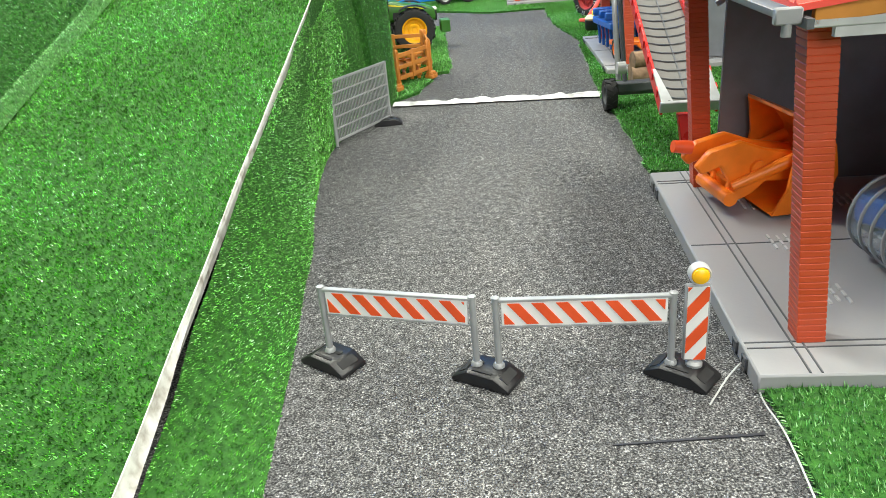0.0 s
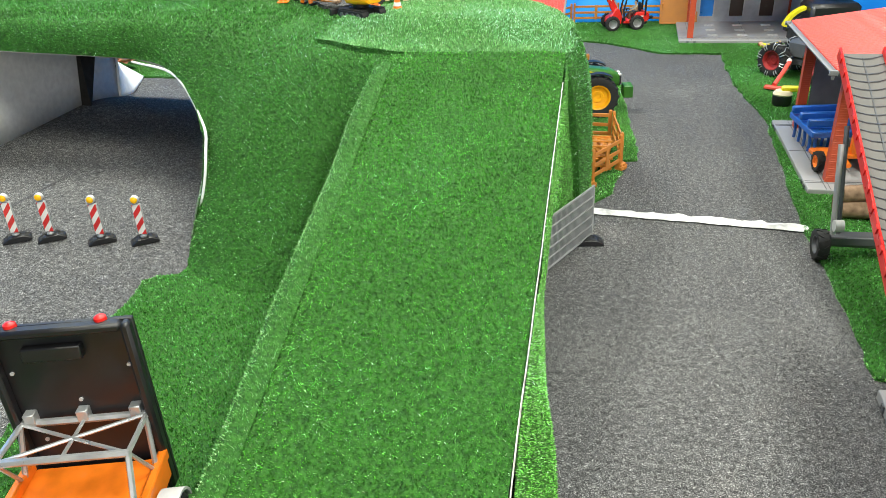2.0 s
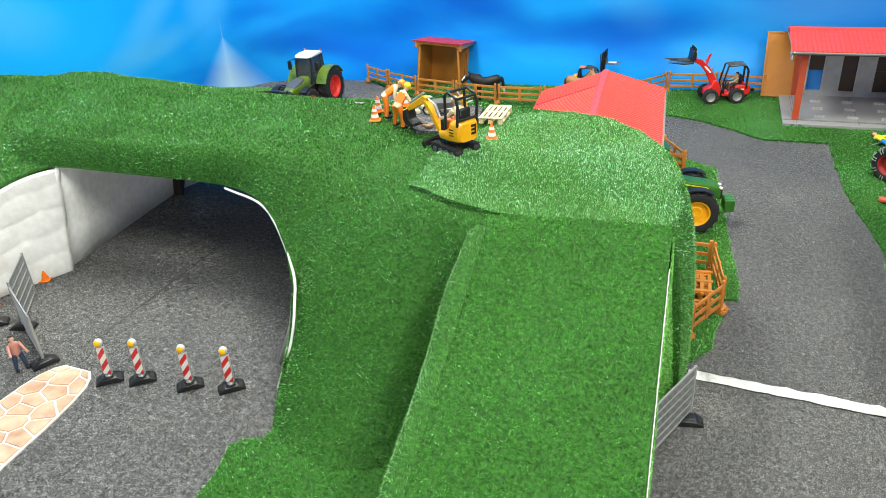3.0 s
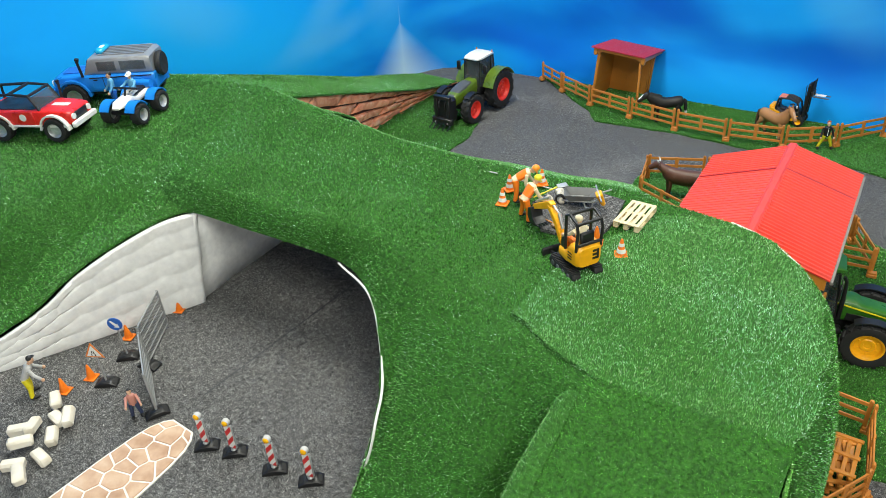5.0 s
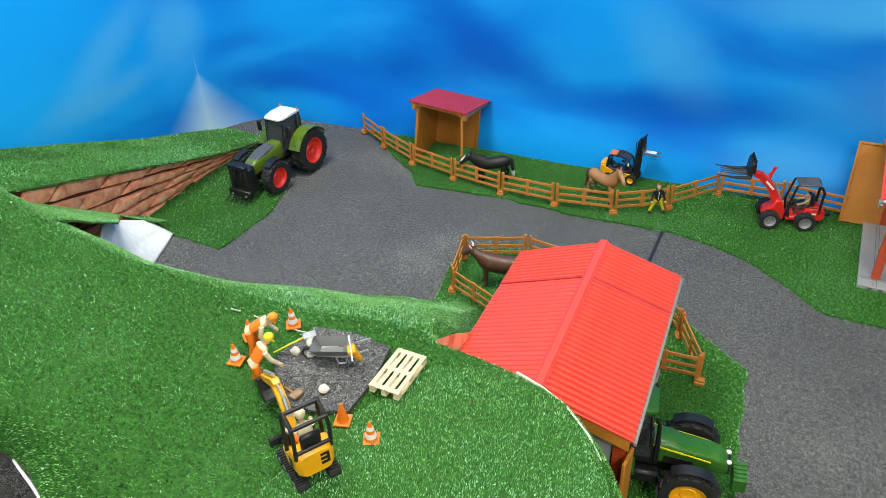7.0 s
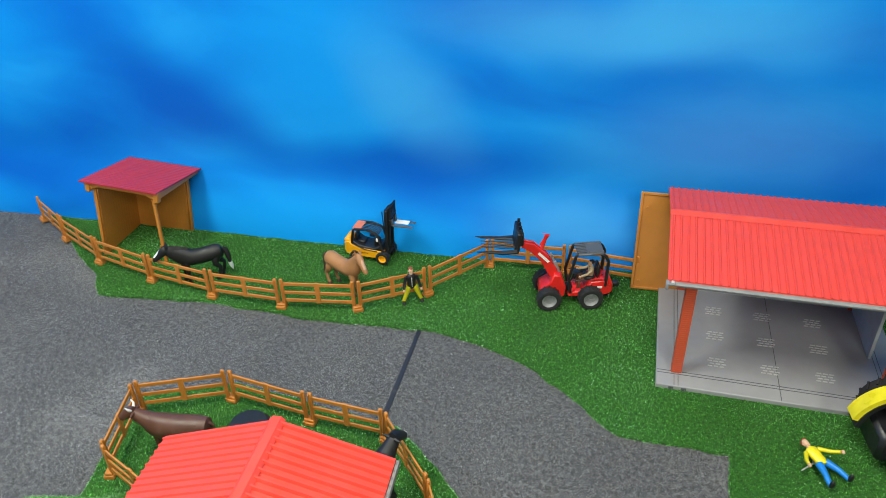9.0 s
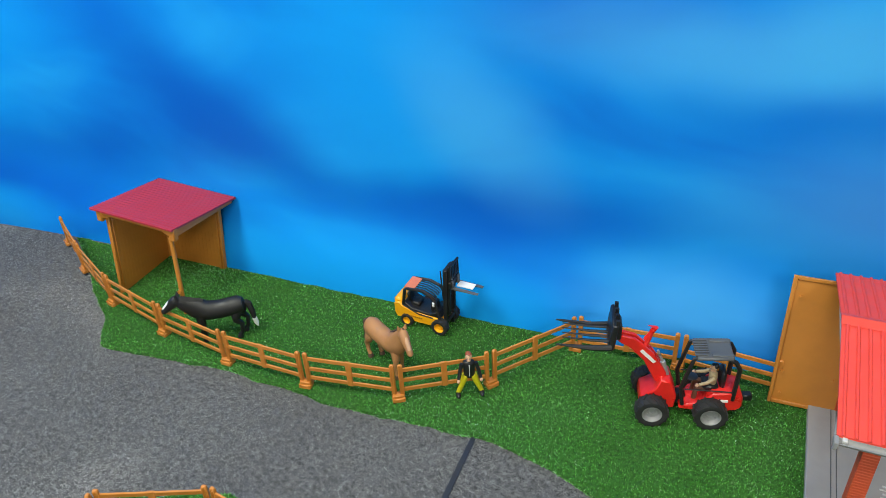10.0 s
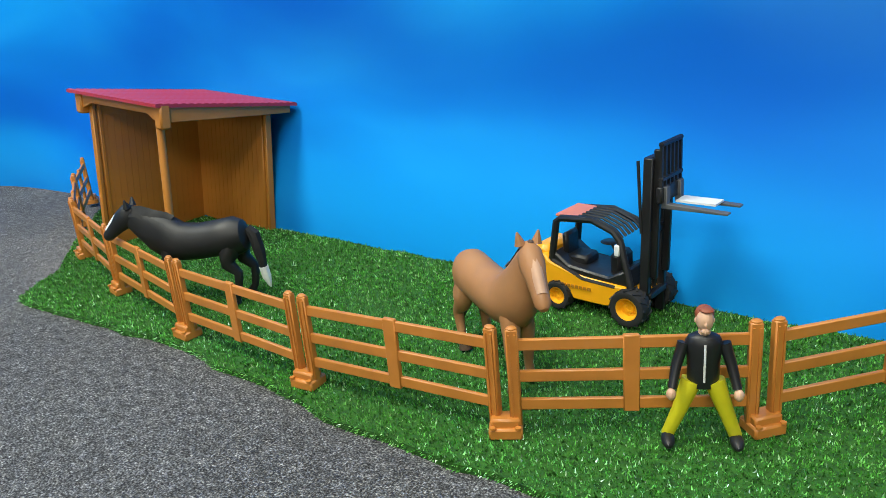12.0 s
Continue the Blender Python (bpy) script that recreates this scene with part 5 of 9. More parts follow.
def wheel(parent, c, r, w, rim, out=1, lugs=16, tyre=None, name="wheel"):
    """A tyre with chevron lugs, and its dished rim as a part of the tyre."""
    tyre = tyre or RUBBER
    key = (r, w, rim.name, lugs, out, tyre.name)
    if key not in WHEELS:
        bm = N()
        lathe(bm, [(r * 0.58, -w * 0.42), (r * 0.80, -w / 2), (r * 0.93, -w * 0.46), (r * 0.97, -w * 0.30), (r * 0.975, 0), (r * 0.97, w * 0.30), (r * 0.93, w * 0.46), (r * 0.80, w / 2), (r * 0.58, w * 0.42), (r * 0.58, -w * 0.42)], axis="y", n=32, caps=False)
        for k in range(lugs * 2):
            a = math.pi * k / lugs
            s = 1 if k % 2 else -1
            m = rot3((0, math.degrees(a), 0)) @ Matrix.Translation((0, s * w * 0.24, r * 0.975)) @ rot3((0, 0, s * 32))
            vs = bmesh.ops.create_cube(bm, size=1, matrix=m @ Matrix.Diagonal((r * 0.10, w * 0.50, r * 0.07, 1)))["verts"]
        tm = data_of("tyre", bm, tyre)
        bm = N()
        o = out
        lathe(bm, [(0.0004, o * w * 0.10), (r * 0.14, o * w * 0.10), (r * 0.16, o * w * 0.16), (r * 0.26, o * w * 0.17), (r * 0.30, o * w * 0.10), (r * 0.46, o * w * 0.14), (r * 0.54, o * w * 0.40), (r * 0.60, o * w * 0.44), (r * 0.60, -o * w * 0.2), (r * 0.1, -o * w * 0.2)], axis="y", n=28)
        for k in range(6):
            a = 2 * math.pi * k / 6
            cyl(bm, (r * 0.37 * math.sin(a), o * w * 0.10, r * 0.37 * math.cos(a)), (r * 0.37 * math.sin(a), o * w * 0.17, r * 0.37 * math.cos(a)), r * 0.045, n=8)
        WHEELS[key] = (tm, data_of("rim", bm, rim))
    tm, rm = WHEELS[key]
    t = new(name, tm)
    t.parent, t.location = parent, c
    q = new("rim", rm)
    q.parent = t
    return t


def rounded(bm, stations, n=12, power=3.0):
    """A body lofted from stations (x, y half-width, z low, z high)."""
    rings = []
    for x, hw, z0, z1 in stations:
        ring = []
        for k in range(n * 2):
            a = math.pi * k / n
            ca, sa = math.cos(a), math.sin(a)
            ring.append((x, hw * math.copysign(abs(ca) ** (2 / power), ca), (z0 + z1) / 2 + (z1 - z0) / 2 * math.copysign(abs(sa) ** (2 / power), sa)))
        rings.append(ring)
    return loft(bm, rings)


def fender(bm, c, r, w, a0, a1, t=0.003, n=10):
    """A curved mudguard about an axle at c, from angle a0 to a1 (degrees from the front, upwards)."""
    rings = []
    for k in range(n + 1):
        a = radians(a0 + (a1 - a0) * k / n)
        ca, sa = math.cos(a), math.sin(a)
        rings.append([(c[0] + q * ca, c[1] + y, c[2] + q * sa) for q, y in ((r, -w / 2), (r, w / 2), (r + t, w / 2), (r + t, -w / 2))])
    return loft(bm, rings)


def tint_material():
    m, nt, b = nodes_of("smoked_glass")
    b.inputs["Base Color"].default_value = (0.30, 0.34, 0.36, 1)
    b.inputs["Roughness"].default_value = 0.10
    b.inputs["Transmission Weight"].default_value = 0.85
    b.inputs["IOR"].default_value = 1.15
    return m


TINT = tint_material()


def doll(m, label, shirt, trousers, hair, arms=(20, 20), arm_out=12, spread=8, bend=0, sit=False, skin=None, knee=0, scale=1.0, vest=None, hat=None, zip_line=False):
    """A small toy figure as one mesh, standing 0.107 m tall, facing +x."""
    skin = skin or SKIN
    P = []
    hip = 0.050
    for s in (-1, 1):
        bm = N()
        if sit:
            tube(bm, [(0, s * 0.008, hip), (0.032, s * 0.011, hip), (0.034, s * 0.012, hip - 0.028)], [0.0078, 0.0066, 0.0052], 8)
            foot = (0.038, s * 0.012, hip - 0.032)
        else:
            y1 = s * (0.008 + math.sin(radians(spread)) * 0.048)
            tube(bm, [(0, s * 0.0075, hip), (0.003 + knee * 0.4, (s * 0.0075 + y1) / 2, hip / 2 + 0.003), (0.0, y1, 0.005)], [0.0076, 0.0056, 0.0046], 10)
            foot = (0.004, y1, 0.004)
        P.append((bm, trousers))
        bm = N()
        ell(bm, (foot[0] + 0.002, foot[1], foot[2]), (0.0110, 0.0050, 0.0046), u=12, v=7)
        P.append((bm, BLACK))
    up = rot3((0, bend, 0))

    def T(p):
        v = up @ (Vector(p) - Vector((0, 0, hip))) + Vector((0, 0, hip))
        return v
    bm = N()
    rings = []
    for z, hx, hy in ((0.046, 0.0070, 0.0105), (0.054, 0.0078, 0.0112), (0.064, 0.0078, 0.0112), (0.074, 0.0084, 0.0122), (0.080, 0.0082, 0.0130), (0.0845, 0.0070, 0.0108), (0.087, 0.0045, 0.0052)):
        rings.append([T((hx * math.cos(2 * math.pi * k / 14), hy * math.sin(2 * math.pi * k / 14), z)) for k in range(14)])
    loft(bm, rings)
    P.append((bm, shirt))
    if vest:
        bm = N()
        rings = []
        for z, hx, hy in ((0.057, 0.0084, 0.0118), (0.070, 0.0090, 0.0132), (0.081, 0.0088, 0.0128)):
            rings.append([T((hx * math.cos(2 * math.pi * k / 12), hy * math.sin(2 * math.pi * k / 12), z)) for k in range(12)])
        loft(bm, rings)
        P.append((bm, vest))
    if zip_line:
        bm = N()
        tube(bm, [(0.0076, 0, 0.052), (0.0080, 0, 0.064), (0.0087, 0, 0.074), (0.0082, 0, 0.081)], 0.0008, 6)
        P.append((bm, WHITE))
    for s, lift in zip((-1, 1), arms):
        a = radians(lift)
        sh = Vector((0, s * 0.0135, 0.0795))
        o = math.sin(radians(arm_out)) * s
        e = sh + Vector((0.0165 * math.sin(a), 0.018 * o, -0.0165 * math.cos(a)))
        h = e + Vector((0.0165 * math.sin(a + 0.35), 0.012 * o, -0.0165 * math.cos(a + 0.35)))
        bm = N()
        tube(bm, [T(sh), T(e), T(h)], [0.0044, 0.0038, 0.0032], 10)
        P.append((bm, shirt))
        bm = N()
        ell(bm, T(h + (h - e).normalized() * 0.004), (0.0040, 0.0036, 0.0046), u=8, v=6)
        P.append((bm, skin))
    bm = N()
    tube(bm, [T((0, 0, 0.083)), T((0.001, 0, 0.090))], 0.0042, 8)
    ell(bm, T((0.001, 0, 0.0972)), (0.0068, 0.0060, 0.0084), u=14, v=10)
    ell(bm, T((0.0080, 0, 0.0962)), (0.0016, 0.0011, 0.0018), u=8, v=6)
    ell(bm, T((0.0050, 0, 0.0905)), (0.0030, 0.0030, 0.0026), u=8, v=6)
    for sd in (-1, 1):
        ell(bm, T((0.0, sd * 0.0060, 0.0965)), (0.0014, 0.0010, 0.0020), u=6, v=5)
    P.append((bm, skin))
    bm = N()
    if hat:
        ell(bm, T((0.0006, 0, 0.1012)), (0.0088, 0.0083, 0.0070), u=12, v=8)
        cyl(bm, T((0.004, 0, 0.099)), T((0.0045, 0, 0.1005)), 0.0095, n=14)
    else:
        ell(bm, T((-0.0022, 0, 0.1004)), (0.0064, 0.0066, 0.0066), u=14, v=9)
        ell(bm, T((0.0022, 0.001, 0.1050)), (0.0046, 0.0050, 0.0020), u=10, v=6)
    P.append((bm, hat or hair))
    return joined("toy_figure", P, m @ Matrix.Scale(scale, 4), label, "figure", "toy figures")


def tractor(m, label, wb, rf, rr, body, rim, roof, hood_z, nose, cab_tint, front_kit, cabh=0.205, half=0.066, wide=0.040, cab_end=0.40, cab_shift=0.0, crown=0.018):
    t = thing("toy_tractor", m, label, "tractor", "toy tractors")
    bm = N()
    box(bm, (wb * 0.42, 0, rf + 0.004), (wb + 0.05, 0.030, 0.030), bev=0.003)
    box(bm, (0, 0, rr), (0.05, 0.05, 0.045), bev=0.004)
    cyl(bm, (0, -half + 0.01, rr), (0, half - 0.01, rr), 0.011)
    cyl(bm, (wb, -half + 0.012, rf), (wb, half - 0.012, rf), 0.008)
    box(bm, (wb * 0.5, 0.034, rf - 0.004), (0.07, 0.024, 0.030), bev=0.005)
    box(bm, (wb * 0.5, -0.034, rf - 0.004), (0.07, 0.024, 0.030), bev=0.005)
    part("chassis", bm, BLACK, t, "black chassis and tank")
    x0 = wb * cab_end
    bm = N()
    rounded(bm, [(x0, 0.026, rf + 0.018, hood_z), (x0 + 0.03, 0.027, rf + 0.018, hood_z + 0.001), (wb * 0.85, 0.0255, rf + 0.020, hood_z - 0.006), (wb + nose * 0.6, 0.024, rf + 0.016, hood_z - 0.016), (wb + nose * 0.95, 0.020, rf + 0.014, hood_z - 0.028), (wb + nose, 0.016, rf + 0.018, hood_z - 0.034)], power=4.5)
    hood = part("hood", bm, body, t, "glossy sloping engine hood")
    for s in (-1, 1):
        part("side_grille", box(N(), (wb * 0.86, s * 0.0262, rf + 0.034), (wb * 0.30, 0.002, 0.020), (0, 4, 0), 0.001), BLACK, hood, "black side grille")
    bm = N()
    rounded(bm, [(wb + nose * 0.97, 0.0175, rf + 0.012, hood_z - 0.030), (wb + nose + 0.003, 0.0165, rf + 0.014, hood_z - 0.034)], power=5)
    part("front_grille", bm, BLACK, hood, "black front grille")
    for s in (-1, 1):
        bm = N()
        ell(bm, (wb + nose * 0.98, s * 0.0125, hood_z - 0.030), (0.006, 0.005, 0.004), u=8, v=6)
        part("headlight", bm, WHITE, hood)
    # cab
    cx0, cx1 = -0.045 + cab_shift, x0 + cab_shift * 0.6
    zf = rr + 0.028
    pts = {}
    bm = N()
    for s in (-1, 1):
        for a, b in (((cx1, s * 0.034, zf - 0.02), (cx1 - 0.012, s * 0.036, cabh)), ((cx0, s * 0.040, zf + 0.012), (cx0 + 0.004, s * 0.037, cabh)), ((0.018, s * 0.040, zf + 0.004), (0.016, s * 0.039, cabh))):
            tube(bm, [a, b], 0.0024, 6)
    box(bm, ((cx0 + cx1) / 2, 0, zf - 0.010), (cx1 - cx0, 0.070, 0.022), bev=0.004)
    box(bm, (0.046, 0.041, zf - 0.036), (0.030, 0.012, 0.034), bev=0.002)
    box(bm, (0.046, -0.041, zf - 0.036), (0.030, 0.012, 0.034), bev=0.002)
    cab = part("cab_frame", bm, BLACK, t, "black cab frame with steps")
    zt = cabh - 0.002
    for s in (-1, 1):
        bm = N()
        prism(bm, [(cx1 - 0.003, zf), (cx1 - 0.014, zt), (0.019, zt), (0.020, zf + 0.003)], s * 0.036 - 0.0006, s * 0.036 + 0.0006, "xz")
        part("door_window", bm, cab_tint, cab, "smoked plastic door window")
        bm = N()
        prism(bm, [(0.014, zf + 0.006), (0.013, zt), (cx0 + 0.006, zt), (cx0 + 0.003, zf + 0.016)], s * 0.038 - 0.0006, s * 0.038 + 0.0006, "xz")
        part("side_window", bm, cab_tint, cab)
    bm = N()
    box(bm, ((cx1 + cx1 - 0.012) / 2 - 0.002, 0, (zf + zt) / 2 + 0.004), (0.0012, 0.064, zt - zf - 0.006), (0, -9, 0))
    part("windscreen", bm, cab_tint, cab)
    bm = N()
    box(bm, (cx0 + 0.002, 0, (zf + zt) / 2 + 0.010), (0.0012, 0.070, zt - zf - 0.022))
    part("rear_window", bm, cab_tint, cab)
    bm = N()
    rounded(bm, [(cx0 - 0.004, 0.034, cabh, cabh + crown * 0.5), (cx0 + 0.004, 0.040, cabh - 0.001, cabh + crown * 0.85), (0.01 + cab_shift, 0.041, cabh - 0.001, cabh + crown), (cx1 - 0.016, 0.038, cabh - 0.001, cabh + crown * 0.7), (cx1 - 0.002, 0.030, cabh, cabh + crown * 0.4)], power=5)
    part("cab_roof", bm, roof, cab, "rounded cab roof")
    bm = N()
    box(bm, (-0.012, 0, zf + 0.022), (0.026, 0.030, 0.012), bev=0.003)
    box(bm, (-0.026, 0, zf + 0.042), (0.008, 0.028, 0.036), bev=0.003)
    part("seat", bm, DARKGREY, cab)
    for s in (-1, 1):
        bm = N()
        tube(bm, [(cx1 - 0.01, s * 0.036, cabh - 0.006), (cx1 - 0.004, s * 0.056, cabh - 0.010), (cx1 - 0.006, s * 0.062, cabh - 0.014)], 0.0014, 6)
        box(bm, (cx1 - 0.007, s * 0.062, cabh - 0.032), (0.006, 0.017, 0.034), bev=0.0015)
        part("mirror", bm, BLACK, cab)
        bm = N()
        cyl(bm, (cx0 + 0.01, s * 0.036, cabh + 0.006), (cx0 + 0.01, s * 0.036, cabh + 0.017), 0.0026, n=10)
        part("beacon_light", bm, ORANGE, cab)
        bm = N()
        fender(bm, (0, s * (half + wide * 0.02), rr), rr * 1.10, wide * 0.95, 20, 150)
        prism(bm, [(rr * 1.08 * math.cos(radians(a)), rr + rr * 1.08 * math.sin(radians(a))) for a in range(20, 155, 13)] + [(-0.03, rr + 0.01), (0.03, rr + 0.01)], s * 0.042 - 0.0015, s * 0.042 + 0.0015, "xz")
        part("rear_fender", bm, body, t, "curved rear mudguard")
        bm = N()
        fender(bm, (wb, s * half, rf), rf * 1.10, wide * 0.55, 55, 125)
        part("front_fender", bm, BLACK, t)
        wheel(t, (0, s * half, rr), rr, wide, rim, s)
        wheel(t, (wb, s * half * 0.98, rf), rf, wide * 0.80, rim, s)
    bm = N()
    tube(bm, [(x0 + 0.006, -0.031, rf + 0.03), (x0 + 0.006, -0.033, hood_z + 0.01), (x0 + 0.004, -0.033, cabh - 0.02), (x0 - 0.002, -0.034, cabh - 0.008)], [0.005, 0.005, 0.0036, 0.0036], 10)
    part("exhaust", bm, BLACK, t, "black upright exhaust pipe")
    front_kit(t)
    return t


def weight_block(t):
    for k in range(5):
        part("front_weight", box(N(), (0.268, -0.02 + k * 0.010, 0.053), (0.025, 0.0085, 0.032), bev=0.0014), GREEN, t, "green stacked front weight")
    bm = N()
    for s in (-1, 1):
        prism(bm, [(0.085, 0.128), (0.21, 0.106), (0.21, 0.1035), (0.085, 0.1245)], s * 0.0268 - 0.0008, s * 0.0268 + 0.0008, "xz")
    part("stripe", bm, LEMON, t, "yellow stripe along the hood")


def tine_linkage(t):
    bm = N()
    box(bm, (0.262, 0, 0.072), (0.046, 0.070, 0.096), bev=0.008)
    frame_ = part("front_linkage", bm, BLACK, t, "black front linkage with tines")
    for s in (-1, 1):
        bm = N()
        tube(bm, [(0.225, s * 0.018, 0.050), (0.27, s * 0.028, 0.048), (0.302, s * 0.028, 0.026)], 0.0065, 8)
        part("lift_arm", bm, BLACK, frame_)
        bm = N()
        box(bm, (0.284, s * 0.028, 0.080), (0.018, 0.014, 0.098), bev=0.002)
        part("upright", bm, BLACK, frame_)
        bm = N()
        tube(bm, [(0.250, s * 0.012, 0.102), (0.276, s * 0.016, 0.126), (0.292, s * 0.014, 0.104), (0.290, s * 0.012, 0.080)], 0.0030, 8)
        part("hose", bm, BLACK, frame_)
    part("crossbar", box(N(), (0.290, 0, 0.035), (0.02, 0.09, 0.025), bev=0.003), BLACK, frame_)
    part("top_bar", box(N(), (0.286, 0, 0.126), (0.016, 0.074, 0.014), bev=0.002), BLACK, frame_)
    for k in range(5):
        bm = N()
        tube(bm, [(0.29, -0.04 + 0.02 * k, 0.03), (0.325, -0.042 + 0.021 * k, 0.012)], 0.0022, 6)
        part("tine", bm, BLACK, frame_)
    bm = N()
    rounded(bm, [(0.125, 0.0215, 0.122, 0.1390), (0.16, 0.0235, 0.118, 0.1370), (0.205, 0.0215, 0.106, 0.1265), (0.236, 0.017, 0.090, 0.1125)], power=4)
    part("hood_panel", bm, DARKGREY, t, "dark grey centre panel of the hood")


tractor(pose(0.118, 2.486, 0.006, 0, 0, 7), "green toy tractor with yellow wheel rims parked under the stable", 0.178, 0.056, 0.072, GREEN, YELLOW, GREEN, 0.130, 0.066, TINT, weight_block, cabh=0.205, cab_end=0.60)
tractor(pose(-1.190, 3.425, 0.004, 0, 0, -95), "lime green toy tractor with red rims and white roof", 0.185, 0.057, 0.076, OLIVE, plastic("signal_red_plastic", (0.78, 0.035, 0.02), 0.35), WHITE, 0.138, 0.055, TINT, tine_linkage, cabh=0.210, wide=0.046, cab_shift=0.036, crown=0.012)


def forklift():
    t = thing("toy_forklift", pose(-0.127, 3.702, 0.008, 0, 0, -6) @ Matrix.Scale(0.86, 4), "yellow toy forklift with black mast and raised forks in the paddock", "forklift")
    bm = N()
    prism(bm, [(-0.028, 0.018), (-0.034, 0.030), (-0.034, 0.058), (-0.018, 0.062), (-0.012, 0.054), (0.03, 0.043), (0.088, 0.040), (0.098, 0.030), (0.070, 0.022), (0.062, 0.014), (0.018, 0.014), (0.010, 0.028), (-0.008, 0.030), (-0.016, 0.018)], -0.030, 0.030, "xz", 0.002)
    AMBER = plastic("amber_plastic", (0.92, 0.40, 0.008), 0.32, spread=0.08, dirt=0.08)
    part("body", bm, AMBER, t, "yellow body with rounded counterweight")
    bm = N()
    box(bm, (-0.026, 0, 0.060), (0.022, 0.050, 0.018), bev=0.005)
    part("counterweight", bm, AMBER, t)
    bm = N()
    for s in (-1, 1):
        tube(bm, [(-0.010, s * 0.026, 0.056), (-0.004, s * 0.024, 0.100), (0.002, s * 0.023, 0.104), (0.040, s * 0.023, 0.107), (0.066, s * 0.024, 0.098), (0.074, s * 0.025, 0.090), (0.088, s * 0.028, 0.040)], 0.0040, 8)
        tube(bm, [(-0.010, s * 0.027, 0.056), (0.03, s * 0.028, 0.040), (0.07, s * 0.028, 0.038)], 0.0026, 6)
    box(bm, (0.03, 0, 0.043), (0.07, 0.052, 0.006))
    part("cab_frame", bm, BLACK, t, "black overhead guard frame")
    for k in range(6):
        bm = N()
        y = -0.019 + k * 0.0076
        tube(bm, [(0.022, y, 0.108), (0.046, y, 0.107), (0.066, y, 0.099), (0.074, y, 0.091)], 0.0016, 6)
        part("roof_bar", bm, BLACK, t)
    bm = N()
    box(bm, (0.008, 0, 0.1065), (0.028, 0.046, 0.0035), bev=0.0012)
    part("roof_panel", bm, plastic("salmon_plastic", (0.72, 0.20, 0.10), 0.4), t, "orange roof panel")
    bm = N()
    box(bm, (0.014, 0, 0.054), (0.026, 0.028, 0.012), bev=0.003)
    part("seat", bm, BLACK, t)
    part("backrest", box(N(), (-0.002, 0, 0.068), (0.008, 0.026, 0.030), bev=0.003), BLACK, t)
    part("dashboard", box(N(), (0.062, 0, 0.055), (0.014, 0.030, 0.030), bev=0.004), BLACK, t)
    bm = N()
    prism(bm, [(-0.012, 0.050), (-0.008, 0.066), (0.012, 0.052), (0.06, 0.047), (0.084, 0.060), (0.090, 0.040), (0.03, 0.040)], -0.027, 0.027, "xz", 0.002)
    part("cab_floor", bm, BLACK, t, "black cab floor and dash")
    bm = N()
    tube(bm, [(0.058, 0, 0.062), (0.050, 0, 0.076)], 0.0018, 6)
    lathe(bm, [(0.0085, -0.001), (0.0102, 0), (0.0085, 0.001)], (0.048, 0, 0.077), n=14)
    part("steering_wheel", bm, BLACK, t)
    bm = N()
    box(bm, (0.073, -0.028, 0.080), (0.006, 0.006, 0.012), bev=0.001)
    part("lamp", bm, WHITE, t, "small white work lamp")
    mx = 0.100
    for s in (-1, 1):
        bm = N()
        box(bm, (mx, s * 0.018, 0.090), (0.010, 0.006, 0.175), (0, 2, 0), 0.001)
        box(bm, (mx + 0.008, s * 0.013, 0.118), (0.008, 0.005, 0.135), (0, 2, 0), 0.001)
        part("mast_rail", bm, BLACK, t, "black mast rail")
    bm = N()
    for z in (0.03, 0.10, 0.174):
        box(bm, (mx + 0.001, 0, z), (0.008, 0.036, 0.007), bev=0.001)
    cyl(bm, (mx - 0.004, 0.006, 0.02), (mx, 0.006, 0.12), 0.0028, n=8)
    cyl(bm, (mx - 0.004, -0.006, 0.02), (mx, -0.006, 0.12), 0.0028, n=8)
    tube(bm, [(mx - 0.008, -0.020, 0.174), (mx - 0.004, -0.021, 0.100)], 0.0016, 6)
    part("mast_cross", bm, BLACK, t)
    bm = N()
    box(bm, (mx + 0.016, 0, 0.142), (0.006, 0.048, 0.016), bev=0.001)
    guard = part("load_guard", bm, BLACK, t, "black barred load guard")
    for z in (0.158, 0.192):
        part("guard_rail", box(N(), (mx + 0.017, 0, z), (0.005, 0.044, 0.004), bev=0.0008), BLACK, guard)
    for k in range(6):
        part("guard_bar", box(N(), (mx + 0.017, -0.0205 + k * 0.0082, 0.172), (0.003, 0.0026, 0.044)), BLACK, guard)
    for s in (-1, 1):
        bm = N()
        prism(bm, [(mx + 0.016, 0.150), (mx + 0.022, 0.150), (mx + 0.022, 0.133), (mx + 0.082, 0.131), (mx + 0.082, 0.129), (mx + 0.016, 0.128)], s * 0.015 - 0.004, s * 0.015 + 0.004, "xz", 0.0005)
        part("fork", bm, DARKGREY, t, "dark grey fork tine")
    bm = N()
    box(bm, (mx + 0.045, 0.004, 0.1335), (0.040, 0.020, 0.002))
    part("fork_cover", bm, WHITE, t, "white card on the forks")
    bm = N()
    for k in range(9):
        box(bm, (-0.002 + k * 0.0052, -0.0313, 0.0305), (0.0036, 0.0008, 0.0034))
    part("lettering", bm, plastic("dark_yellow_plastic", (0.42, 0.18, 0.01), 0.5), t, "row of faint dark bars")
    for s in (-1, 1):
        wheel(t, (0.0, s * 0.028, 0.0165), 0.0165, 0.016, YELLOW, s, 12)
        wheel(t, (0.088, s * 0.030, 0.0205), 0.0205, 0.020, YELLOW, s, 12)


forklift()


ALUGREY = plastic("rim_grey_plastic", (0.32, 0.32, 0.33), 0.4, 0.3)


